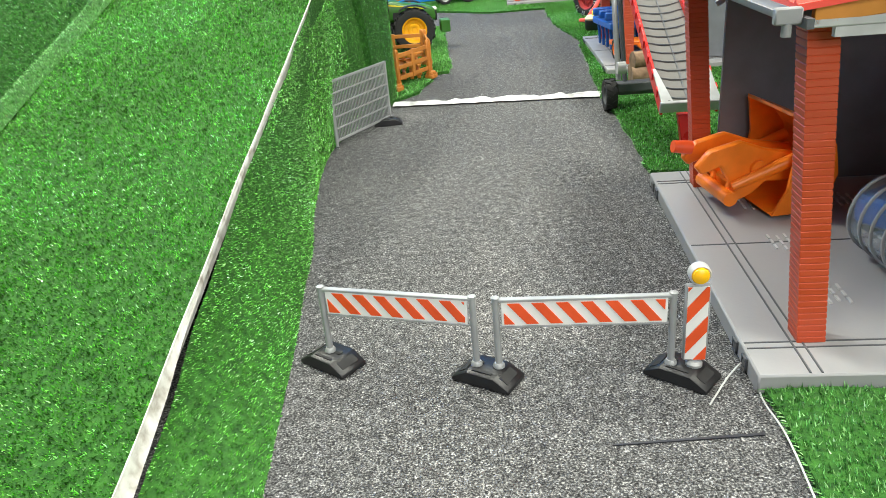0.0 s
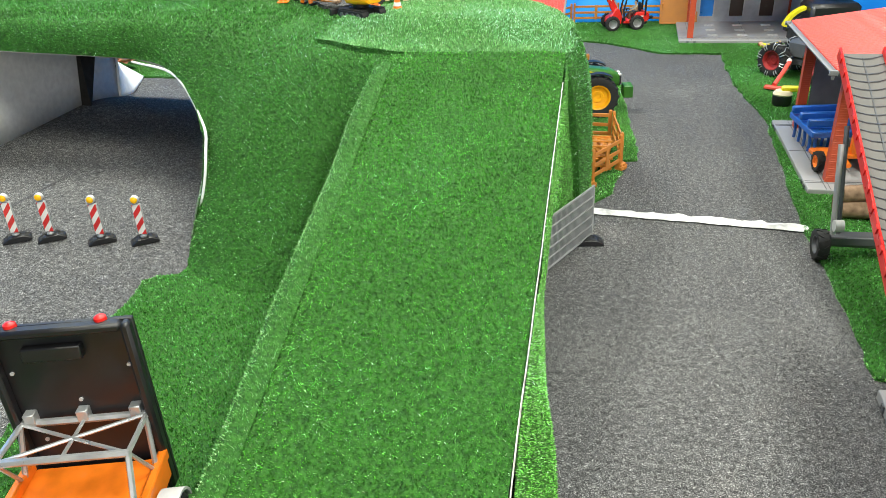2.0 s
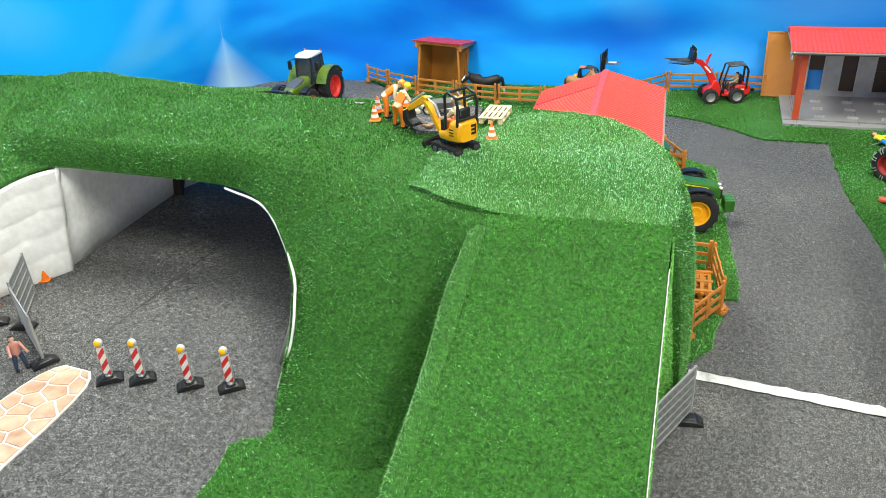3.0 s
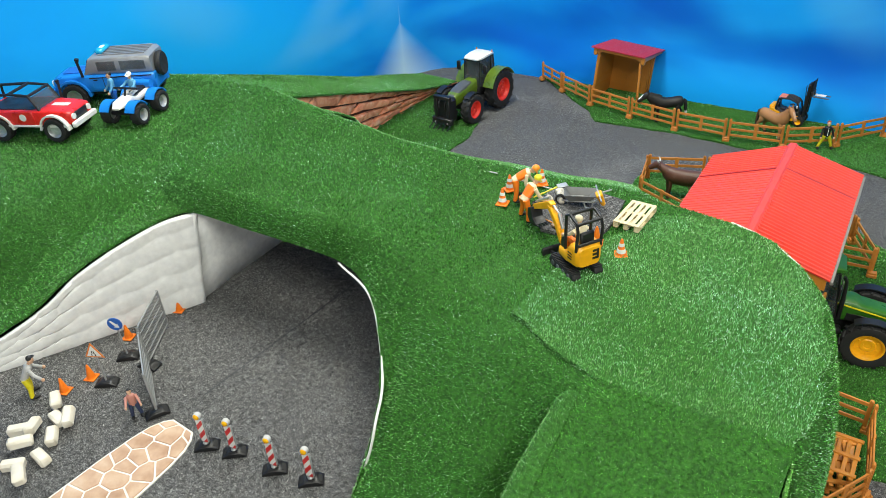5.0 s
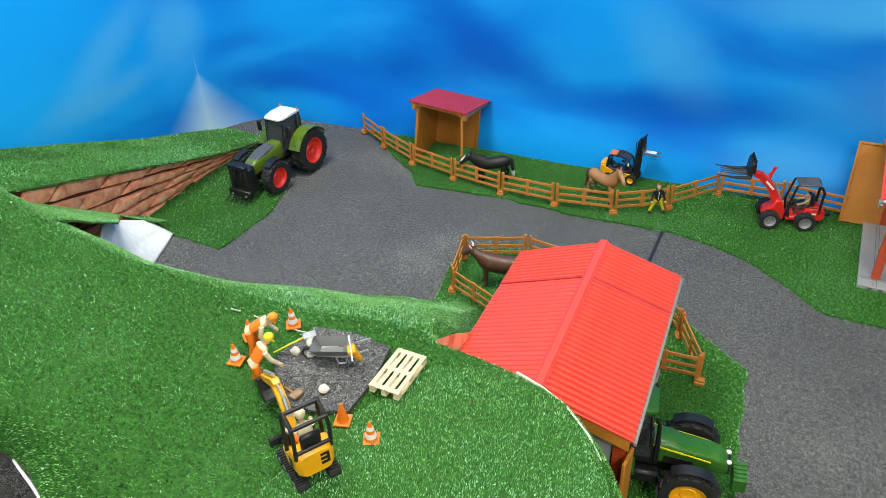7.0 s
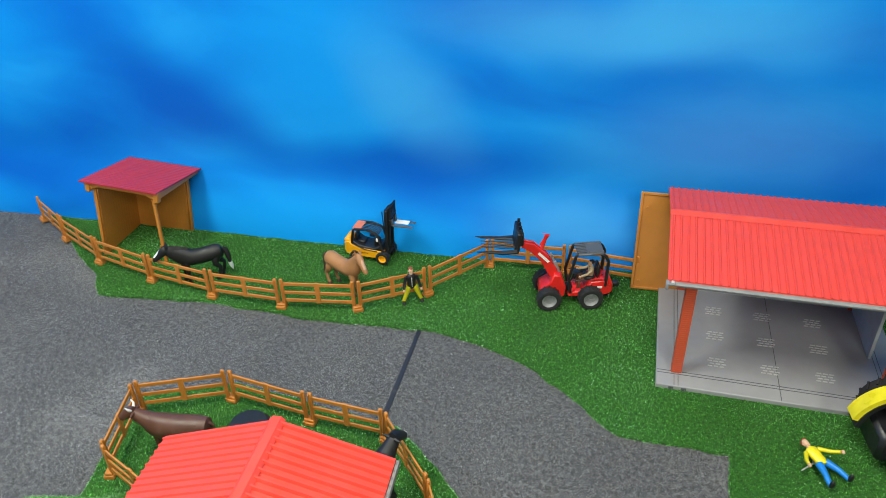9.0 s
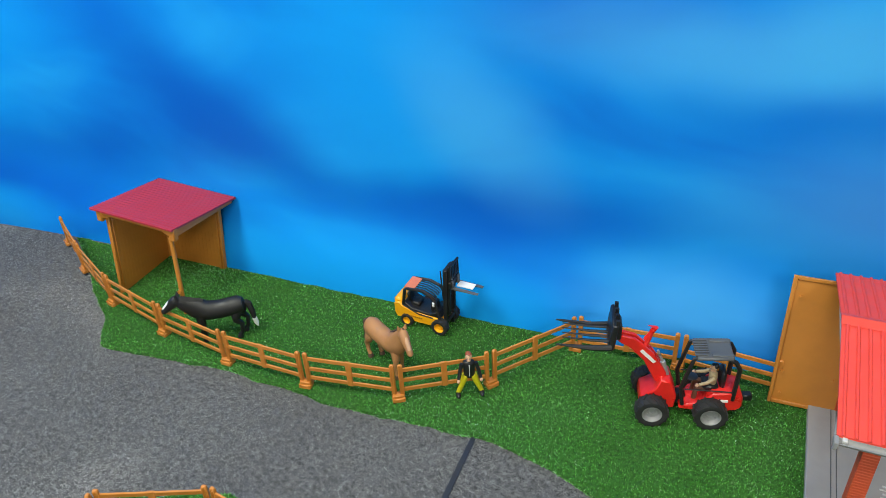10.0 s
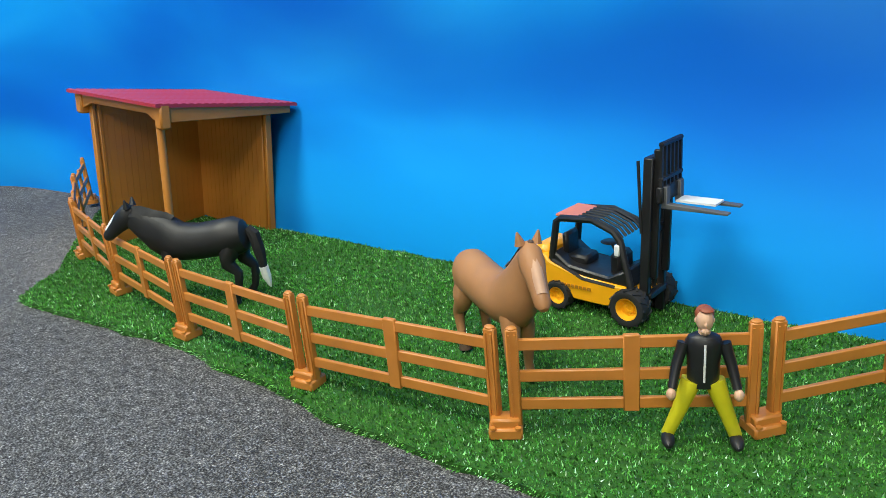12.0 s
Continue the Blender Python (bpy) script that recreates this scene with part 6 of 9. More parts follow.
def loader():
    t = thing("toy_loader", pose(0.464, 3.602, 0.006, 0, 0, 192) @ Matrix.Scale(1.03, 4), "red toy wheel loader with raised bale fork on the turf", "wheel loader")
    bm = N()
    prism(bm, [(-0.045, 0.028), (-0.052, 0.036), (-0.050, 0.058), (-0.030, 0.066), (0.0, 0.062), (0.010, 0.040), (0.046, 0.034), (0.050, 0.024), (0.020, 0.022), (-0.020, 0.022)], -0.026, 0.026, "xz", 0.003)
    part("rear_body", bm, RED, t, "red rear body with engine hood")
    bm = N()
    prism(bm, [(0.056, 0.022), (0.054, 0.048), (0.066, 0.078), (0.082, 0.082), (0.090, 0.060), (0.112, 0.046), (0.114, 0.028), (0.108, 0.022)], -0.022, 0.022, "xz", 0.002)
    part("front_body", bm, RED, t, "red front frame")
    bm = N()
    box(bm, (0.052, 0, 0.032), (0.03, 0.02, 0.02), bev=0.003)
    box(bm, (0.0, 0, 0.022), (0.09, 0.034, 0.014), bev=0.002)
    cyl(bm, (0, -0.034, 0.033), (0, 0.034, 0.033), 0.006)
    cyl(bm, (0.10, -0.034, 0.033), (0.10, 0.034, 0.033), 0.006)
    box(bm, (-0.062, 0, 0.038), (0.018, 0.014, 0.012), bev=0.002)
    part("chassis", bm, BLACK, t)
    bm = N()
    for s in (-1, 1):
        prism(bm, [(0.070, 0.066), (0.074, 0.088), (0.098, 0.128), (0.128, 0.156), (0.150, 0.162), (0.156, 0.150), (0.136, 0.138), (0.112, 0.112), (0.092, 0.072), (0.084, 0.062)], s * 0.006 - 0.003, s * 0.006 + 0.003, "xz", 0.001)
    box(bm, (0.100, 0, 0.118), (0.03, 0.012, 0.010), (0, -54, 0))
    part("boom", bm, RED, t, "red curved lifting boom")
    bm = N()
    tube(bm, [(0.112, 0, 0.150), (0.098, 0, 0.176), (0.112, 0, 0.180), (0.146, 0, 0.176), (0.158, 0, 0.160)], 0.0042, 8)
    tube(bm, [(0.110, 0, 0.140), (0.102, 0, 0.172)], 0.0042, 8)
    part("tilt_link", bm, RED, t)
    bm = N()
    cyl(bm, (0.066, 0, 0.062), (0.080, 0, 0.105), 0.0045, n=10)
    cyl(bm, (0.080, 0, 0.105), (0.090, 0, 0.128), 0.0022, n=10)
    part("hydraulic_ram", bm, SILVER, t)
    bm = N()
    box(bm, (0.166, 0, 0.172), (0.010, 0.060, 0.050), (0, -6, 0), 0.002)
    box(bm, (0.158, 0, 0.172), (0.012, 0.030, 0.030), bev=0.002)
    for k in range(4):
        box(bm, (0.160, -0.024 + 0.016 * k, 0.200), (0.006, 0.005, 0.010))
    frame_ = part("fork_carriage", bm, BLACK, t, "black attachment frame")
    for y in (-0.030, 0.030):
        bm = N()
        tube(bm, [(0.168, y, 0.154), (0.20, y, 0.152), (0.256, y * 1.06, 0.158)], [0.0052, 0.0046, 0.0012], 8)
        part("tine", bm, BLACK, frame_)
    for y in (-0.018, -0.006, 0.006, 0.018):
        bm = N()
        tube(bm, [(0.168, y, 0.158), (0.20, y, 0.158), (0.246, y, 0.162)], [0.0026, 0.0024, 0.0008], 6)
        part("tine", bm, BLACK, frame_)
    bm = N()
    for s in (-1, 1):
        tube(bm, [(0.044, s * 0.024, 0.034), (0.050, s * 0.023, 0.070), (0.036, s * 0.022, 0.132), (0.030, s * 0.022, 0.135)], 0.0034, 8)
        tube(bm, [(-0.034, s * 0.024, 0.050), (-0.036, s * 0.024, 0.116), (-0.028, s * 0.023, 0.130), (-0.018, s * 0.022, 0.134)], 0.0040, 8)
        tube(bm, [(0.044, s * 0.024, 0.068), (-0.034, s * 0.024, 0.066)], 0.0012, 6)
    part("cab_frame", bm, BLACK, t, "black roll-over frame")
    bm = N()
    box(bm, (0.004, 0, 0.1355), (0.058, 0.052, 0.006), (0, 3, 0), 0.002)
    roof = part("cab_roof", bm, DARKGREY, t, "dark slatted roof panel")
    for k in range(7):
        part("slat", box(N(), (0.024, -0.018 + k * 0.006, 0.1388), (0.022, 0.0032, 0.002), (0, 3, 0)), DARKGREY, roof)
    for s in (-1, 1):
        part("roof_bar", box(N(), (-0.008, s * 0.018, 0.1395), (0.034, 0.008, 0.003), bev=0.001), DARKGREY, roof)
    bm = N()
    box(bm, (0.0, 0, 0.062), (0.026, 0.028, 0.010), bev=0.003)
    box(bm, (-0.018, 0, 0.080), (0.008, 0.028, 0.034), bev=0.003)
    part("seat", bm, BLACK, t)
    bm = N()
    tube(bm, [(0.040, 0, 0.050), (0.032, 0, 0.074)], 0.0022, 6)
    lathe(bm, [(0.0092, -0.001), (0.011, 0), (0.0092, 0.001)], (0.031, 0, 0.076), n=14)
    part("steering_wheel", bm, BLACK, t)
    for s in (-1, 1):
        bm = N()
        box(bm, (-0.014, s * 0.0266, 0.048), (0.026, 0.0008, 0.005))
        part("badge", bm, WHITE, t, "pale badge plate")
        bm = N()
        box(bm, (0.106, s * 0.0095, 0.122), (0.034, 0.0008, 0.006), (0, -46, 0))
        part("badge", bm, WHITE, t, "pale badge plate")
        wheel(t, (0, s * 0.036, 0.0275), 0.0275, 0.024, ALUGREY, s, 14)
        wheel(t, (0.094, s * 0.036, 0.0275), 0.0275, 0.024, ALUGREY, s, 14)
    return t


loader()
doll(pose(0.468, 3.603, 0.024, 0, 0, 192), "toy figure in a tan shirt seated in the loader", plastic("khaki_plastic", (0.40, 0.30, 0.17), 0.5), plastic("brown_trousers", (0.14, 0.06, 0.035), 0.5), BLACK, arms=(55, 55), sit=True, scale=0.85)


def excavator():
    t = thing("toy_excavator", pose(-0.214, 2.040, 0.352, 0, 0, 146), "yellow toy mini excavator with black tracks on the turf hill", "excavator")
    for s in (-1, 1):
        bm = N()
        prism(bm, [(-0.040, 0.004), (-0.046, 0.011), (-0.042, 0.021), (0.036, 0.022), (0.042, 0.012), (0.034, 0.003)], s * 0.024 - 0.009, s * 0.024 + 0.009, "xz", 0.002)
        for k in range(16):
            box(bm, (-0.040 + k * 0.005, s * 0.024, 0.0225), (0.0026, 0.018, 0.002))
            box(bm, (-0.036 + k * 0.0046, s * 0.024, 0.0028), (0.0026, 0.018, 0.002))
        part("track", bm, RUBBER, t, "black rubber track")
        for k in range(4):
            bm = N()
            cyl(bm, (-0.028 + k * 0.018, s * 0.0325, 0.0115), (-0.028 + k * 0.018, s * 0.0345, 0.0115), 0.0055, n=12)
            part("track_roller", bm, DARKGREY, t)
    bm = N()
    box(bm, (0, 0, 0.018), (0.05, 0.034, 0.016), bev=0.003)
    cyl(bm, (0, 0, 0.024), (0, 0, 0.032), 0.018, n=18)
    part("undercarriage", bm, BLACK, t)
    bm = N()
    for s in (-1, 1):
        tube(bm, [(0.030, s * 0.014, 0.014), (0.062, s * 0.016, 0.010)], 0.0035, 6)
    prism(bm, [(0.060, 0.001), (0.066, 0.000), (0.068, 0.014), (0.064, 0.022), (0.061, 0.018)], -0.034, 0.034, "xz", 0.0008)
    part("dozer_blade", bm, BLACK, t, "black dozer blade")
    bm = N()
    rounded(bm, [(-0.046, 0.022, 0.036, 0.074), (-0.040, 0.028, 0.034, 0.080), (-0.020, 0.030, 0.033, 0.078), (-0.012, 0.030, 0.033, 0.058), (0.016, 0.027, 0.033, 0.050), (0.026, 0.020, 0.034, 0.046)], power=5)
    body = part("upper_body", bm, YELLOW, t, "yellow rounded engine body")
    bm = N()
    for k in range(3):
        part("vent", box(N(), (-0.026, 0.0302, 0.050 + k * 0.006), (0.012, 0.001, 0.0022)), BLACK, body)
    for k in range(3):
        box(bm, (-0.0464, -0.012, 0.050 + k * 0.008), (0.001, 0.012, 0.0045))
    box(bm, (-0.0466, -0.017, 0.058), (0.001, 0.004, 0.020))
    part("emblem", bm, BLACK, body, "black emblem bars")
    bm = N()
    for s in (-1, 1):
        tube(bm, [(-0.040, s * 0.026, 0.070), (-0.044, s * 0.026, 0.112), (-0.038, s * 0.025, 0.128), (-0.016, s * 0.025, 0.136), (-0.006, s * 0.026, 0.130), (-0.006, s * 0.027, 0.060)], 0.0030, 8)
    for x, z in ((-0.040, 0.126), (-0.016, 0.136), (-0.042, 0.082)):
        tube(bm, [(x, -0.026, z), (x, 0.026, z)], 0.0030, 8)
    part("roll_bar", bm, BLACK, t, "black roll-over bars")
    bm = N()
    box(bm, (-0.020, 0, 0.066), (0.024, 0.030, 0.010), bev=0.003)
    box(bm, (-0.034, 0, 0.086), (0.008, 0.030, 0.034), bev=0.003)
    box(bm, (0.012, 0.018, 0.062), (0.012, 0.008, 0.024), bev=0.002)
    box(bm, (0.012, -0.018, 0.062), (0.012, 0.008, 0.024), bev=0.002)
    part("seat", bm, BLACK, t)
    bm = N()
    prism(bm, [(0.020, 0.038), (0.040, 0.042), (0.058, 0.074), (0.080, 0.094), (0.092, 0.098), (0.096, 0.090), (0.084, 0.082), (0.066, 0.064), (0.048, 0.036), (0.030, 0.030)], -0.007, 0.007, "xz", 0.0015)
    part("boom", bm, YELLOW, t, "yellow bent boom")
    bm = N()
    prism(bm, [(0.080, 0.102), (0.092, 0.105), (0.150, 0.070), (0.153, 0.061), (0.146, 0.060), (0.086, 0.090)], -0.006, 0.006, "xz", 0.0012)
    part("stick", bm, YELLOW, t, "yellow dipper stick")
    bm = N()
    cyl(bm, (0.045, 0, 0.066), (0.060, 0, 0.092), 0.0036, n=10)
    cyl(bm, (0.060, 0, 0.092), (0.082, 0, 0.100), 0.0018, n=8)
    cyl(bm, (0.094, 0, 0.110), (0.142, 0, 0.080), 0.0028, n=8)
    part("hydraulic_ram", bm, SILVER, t)
    bm = N()
    prism(bm, [(0.146, 0.066), (0.158, 0.060), (0.160, 0.042), (0.150, 0.030), (0.132, 0.028), (0.124, 0.036), (0.140, 0.044)], -0.013, 0.013, "xz", 0.001)
    for k in range(4):
        box(bm, (0.123, -0.010 + k * 0.0067, 0.034), (0.008, 0.003, 0.003))
    part("bucket", bm, BLACK, t, "black digging bucket")
    return t


excavator()
doll(pose(-0.196, 2.028, 0.352 + 0.022, 0, 0, 146), "toy worker in orange and cream seated in the excavator", plastic("cream_plastic", (0.72, 0.62, 0.42), 0.5), ORANGE, LEMON, arms=(60, 60), bend=18, sit=True, scale=0.95, hat=plastic("cream_plastic", (0.72, 0.62, 0.42), 0.5))


def jeep(m, label, body, trim, roof, covered=True):
    t = thing("toy_car", m, label, "off-road car", "toy cars")
    bm = N()
    box(bm, (0.005, 0, 0.040), (0.26, 0.086, 0.016), bev=0.003)
    part("chassis", bm, BLACK, t)
    bm = N()
    rounded(bm, [(-0.130, 0.050, 0.042, 0.082), (-0.120, 0.054, 0.040, 0.086), (0.045, 0.054, 0.040, 0.086), (0.052, 0.052, 0.040, 0.086), (0.110, 0.048, 0.042, 0.084), (0.132, 0.046, 0.044, 0.080), (0.136, 0.043, 0.048, 0.076)], power=9)
    shell_ = part("body", bm, body, t, "painted lower body and hood")
    for s in (-1, 1):
        for x in (-0.082, 0.085):
            bm = N()
            fender(bm, (x, s * 0.051, 0.033), 0.039, 0.016, 0, 180, 0.005)
            part("wheel_arch", bm, trim, t)
            wheel(t, (x, s * 0.050, 0.033), 0.033, 0.026, SILVER, s, 18)
    if covered:
        bm = N()
        rounded(bm, [(-0.128, 0.046, 0.084, 0.124), (-0.120, 0.049, 0.084, 0.130), (0.015, 0.048, 0.084, 0.130), (0.030, 0.047, 0.084, 0.126), (0.048, 0.046, 0.084, 0.090)], power=8)
        cabin = part("cabin", bm, roof, t, "upper cabin with roof")
        for s in (-1, 1):
            bm = N()
            box(bm, (-0.082, s * 0.0475, 0.106), (0.066, 0.003, 0.024), bev=0.001)
            part("side_window", bm, TINT, cabin, "dark side window")
            bm = N()
            box(bm, (-0.014, s * 0.0475, 0.106), (0.048, 0.003, 0.024), bev=0.001)
            part("side_window", bm, TINT, cabin, "dark side window")
            bm = N()
            box(bm, (0.000, s * 0.0535, 0.065), (0.062, 0.003, 0.034), bev=0.002)
            door = part("door", bm, body, t)
            bm = N()
            box(bm, (0.000, s * 0.0552, 0.065), (0.0012, 0.0012, 0.034))
            box(bm, (0.020, s * 0.0556, 0.074), (0.010, 0.0016, 0.003))
            part("door_handle", bm, BLACK, door)
            bm = N()
            box(bm, (-0.045, s * 0.0545, 0.0795), (0.160, 0.002, 0.0022))
            part("waist_line", bm, BLACK, t, "black waist line")
        bm = N()
        box(bm, (0.090, 0, 0.0862), (0.050, 0.050, 0.0016), bev=0.0005)
        part("hood_panel", bm, BLUE, t, "darker blue hood panel")
        bm = N()
        box(bm, (0.040, 0, 0.107), (0.002, 0.080, 0.032), (0, -26, 0))
        part("windscreen", bm, TINT, cabin, "dark windscreen")
        bm = N()
        for k in range(6):
            box(bm, (-0.055, -0.032 + k * 0.0128, 0.1315), (0.12, 0.004, 0.003))
        part("roof_ribs", bm, plastic("pewter_plastic", (0.30, 0.31, 0.33), 0.35, 0.3), cabin)
        bm = N()
        box(bm, (0.004, 0, 0.137), (0.020, 0.056, 0.012), bev=0.004)
        part("light_bar", bm, plastic("cyan_lens", (0.02, 0.42, 0.75), 0.2), cabin, "blue and white light bar")
        bm = N()
        box(bm, (0.004, 0, 0.1385), (0.014, 0.022, 0.012), bev=0.003)
        part("light_bar_centre", bm, WHITE, cabin)
        bm = N()
        lathe(bm, [(0.010, -0.142), (0.028, -0.144), (0.032, -0.138), (0.030, -0.130), (0.010, -0.128)], (0, 0, 0.092), axis="x", n=24)
        part("spare_wheel", bm, RUBBER, t)
    else:
        bm = N()
        for s in (-1, 1):
            tube(bm, [(0.05, s * 0.045, 0.084), (0.028, s * 0.043, 0.124), (-0.03, s * 0.043, 0.128), (-0.12, s * 0.045, 0.122), (-0.125, s * 0.047, 0.084)], 0.004, 8)
        for x, z in ((0.028, 0.124), (-0.03, 0.128), (-0.12, 0.122)):
            tube(bm, [(x, -0.043, z), (x, 0.043, z)], 0.004, 8)
        box(bm, (-0.04, 0, 0.084), (0.14, 0.085, 0.006))
        part("roll_cage", bm, BLACK, t, "black roll cage and interior")
        bm = N()
        box(bm, (0.04, 0, 0.104), (0.002, 0.082, 0.036), (0, -28, 0))
        part("windscreen", bm, TINT, t)
        for s in (-1, 1):
            bm = N()
            box(bm, (0.0, s * 0.0545, 0.066), (0.064, 0.003, 0.036), bev=0.002)
            part("door", bm, body, t)
            bm = N()
            cyl(bm, (0.0, s * 0.056, 0.068), (0.0, s * 0.0572, 0.068), 0.010, n=16)
            part("emblem", bm, WHITE, t, "round white emblem shape")
            bm = N()
            box(bm, (0.03, s * 0.055, 0.044), (0.20, 0.004, 0.006), bev=0.001)
            part("side_stripe", bm, WHITE, t)
        bm = N()
        box(bm, (0.085, 0, 0.0855), (0.05, 0.018, 0.002), bev=0.0005)
        part("hood_plate", bm, WHITE, t, "white plate on the hood")
    bm = N()
    box(bm, (0.142, 0, 0.046), (0.012, 0.104, 0.016), bev=0.003)
    part("front_bumper", bm, trim, t)
    bm = N()
    box(bm, (0.1365, 0, 0.063), (0.003, 0.052, 0.022), bev=0.001)
    part("grille", bm, BLACK, t)
    for s in (-1, 1):
        bm = N()
        cyl(bm, (0.134, s * 0.034, 0.066), (0.140, s * 0.034, 0.066), 0.008, n=14)
        part("headlight", bm, WHITE, t)
    bm = N()
    tube(bm, [(0.05, 0.054, 0.084), (0.052, 0.056, 0.120), (0.050, 0.056, 0.132)], [0.0035, 0.0035, 0.006], 8)
    part("snorkel", bm, BLACK, t)
    return t


jeep(pose(-1.775, 2.215, 0.382, 0, 0, 212) @ Matrix.Scale(1.14, 4), "blue and silver toy police off-roader on the turf plateau", SKYBLUE, SKYBLUE, plastic("pewter_plastic", (0.30, 0.31, 0.33), 0.35, 0.3))
jeep(pose(-1.772, 1.958, 0.380, 0, 0, 22), "red toy off-roader with white arches on the turf plateau", RED, WHITE, RED, covered=False)


QX, QY = -1.608, 2.151


def quad():
    t = thing("toy_quad", pose(QX, QY, 0.382, 0, 0, 288) @ Matrix.Scale(1.12, 4), "blue and white toy quad bike beside the police car", "quad bike")
    bm = N()
    box(bm, (0, 0, 0.030), (0.10, 0.030, 0.016), bev=0.003)
    cyl(bm, (-0.042, -0.04, 0.026), (-0.042, 0.04, 0.026), 0.005)
    cyl(bm, (0.046, -0.04, 0.026), (0.046, 0.04, 0.026), 0.005)
    part("chassis", bm, BLACK, t)
    bm = N()
    rounded(bm, [(-0.062, 0.018, 0.050, 0.058), (-0.035, 0.022, 0.044, 0.060), (0.0, 0.012, 0.036, 0.054), (0.025, 0.016, 0.040, 0.066), (0.055, 0.020, 0.046, 0.060), (0.075, 0.010, 0.046, 0.050)], power=4)
    part("body", bm, WHITE, t, "white body shell")
    for s in (-1, 1):
        for x in (-0.042, 0.046):
            bm = N()
            fender(bm, (x, s * 0.036, 0.026), 0.031, 0.026, 25, 155, 0.003)
            part("mudguard", bm, SKYBLUE, t, "blue mudguard")
            wheel(t, (x, s * 0.042, 0.026), 0.026, 0.026, SILVER, s, 14)
    bm = N()
    tube(bm, [(0.030, 0, 0.060), (0.020, 0, 0.080)], 0.003, 6)
    tube(bm, [(0.016, -0.034, 0.080), (0.020, 0, 0.082), (0.016, 0.034, 0.080)], 0.0028, 6)
    part("handlebar", bm, BLACK, t)
    bm = N()
    box(bm, (-0.020, 0, 0.062), (0.050, 0.024, 0.010), bev=0.003)
    part("seat", bm, BLACK, t)
    bm = N()
    cyl(bm, (-0.050, -0.026, 0.068), (-0.050, 0.026, 0.068), 0.010, n=14)
    part("luggage_roll", bm, SKYBLUE, t, "blue roll on the rear rack")
    return t


quad()
doll(pose(QX - 0.006, QY + 0.012, 0.382 + 0.024, 0, 0, 288), "toy rider in light blue with a white helmet on the quad", plastic("pale_blue_plastic", (0.12, 0.38, 0.62), 0.45), GREYP, WHITE, arms=(60, 60), sit=True, scale=0.95, hat=WHITE)
doll(pose(-1.690, 2.150, 0.380 + 0.02, 0, 0, 250), "toy officer in light blue beside the open car door", plastic("pale_blue_plastic", (0.12, 0.38, 0.62), 0.45), BLUE, BLACK, scale=0.95)


# ---- road works: barriers, beacons, signs, cones ----
SIGNRED = plastic("signal_orange_red", (0.78, 0.09, 0.02), 0.35)
DEEPRED = plastic("beacon_red", (0.62, 0.03, 0.03), 0.35)
ALU = plastic("grey_post_plastic", (0.36, 0.37, 0.38), 0.38, 0.25)
AMBER = plastic("amber_lens", (0.92, 0.48, 0.01), 0.2)


def clip_band(x0, x1, w, h):
    """The part of a slanting band, between two parallel lines, that lies in a w by h board."""
    poly = [(-w / 2, 0), (w / 2, 0), (w / 2, h), (-w / 2, h)]
    for lim, sign in ((x0, 1), (x1, -1)):
        out = []
        for (ax, az), (bx, bz) in zip(poly, poly[1:] + poly[:1]):
            fa, fb = sign * (ax + az * SLANT - lim), sign * (bx + bz * SLANT - lim)
            if fa >= 0:
                out.append((ax, az))
            if fa * fb < 0:
                k = fa / (fa - fb)
                out.append((ax + (bx - ax) * k, az + (bz - az) * k))
        poly = out
        if len(poly) < 3:
            return None
    return poly


SLANT = 1.0


def bands(parent, w, h, z, period, slant, y, mat):
    global SLANT
    SLANT = slant
    x = -w - abs(slant) * h
    while x < w + abs(slant) * h:
        p = clip_band(x, x + period / 2, w, h)
        if p:
            bm = N()
            prism(bm, [(a, b + z) for a, b in p], y - 0.0007, y, "xz")
            part("stripe", bm, mat, parent)
        x += period


def foot_block(m, label="black plastic foot block with slots holding a post"):
    t = thing("foot_block", m @ Matrix.Scale(0.86, 4), label, "foot block", "foot blocks")
    bm = N()
    prism(bm, [(-0.029, 0.0), (-0.029, 0.004), (-0.014, 0.0125), (0.014, 0.0125), (0.029, 0.004), (0.029, 0.0)], -0.016, 0.016, "xz", 0.0008)
    part("body", bm, BLACK, t)
    part("slot", box(N(), (0, -0.010, 0.0128), (0.020, 0.003, 0.0012)), RUBBER, t)
    for s in (-1, 1):
        part("socket", cyl(N(), (s * 0.008, 0.003, 0.0122), (s * 0.008, 0.003, 0.0135), 0.0030, n=12), RUBBER, t)
        part("side_recess", box(N(), (s * 0.021, 0, 0.0086), (0.009, 0.020, 0.0012), (0, s * 30, 0)), RUBBER, t)
    return t


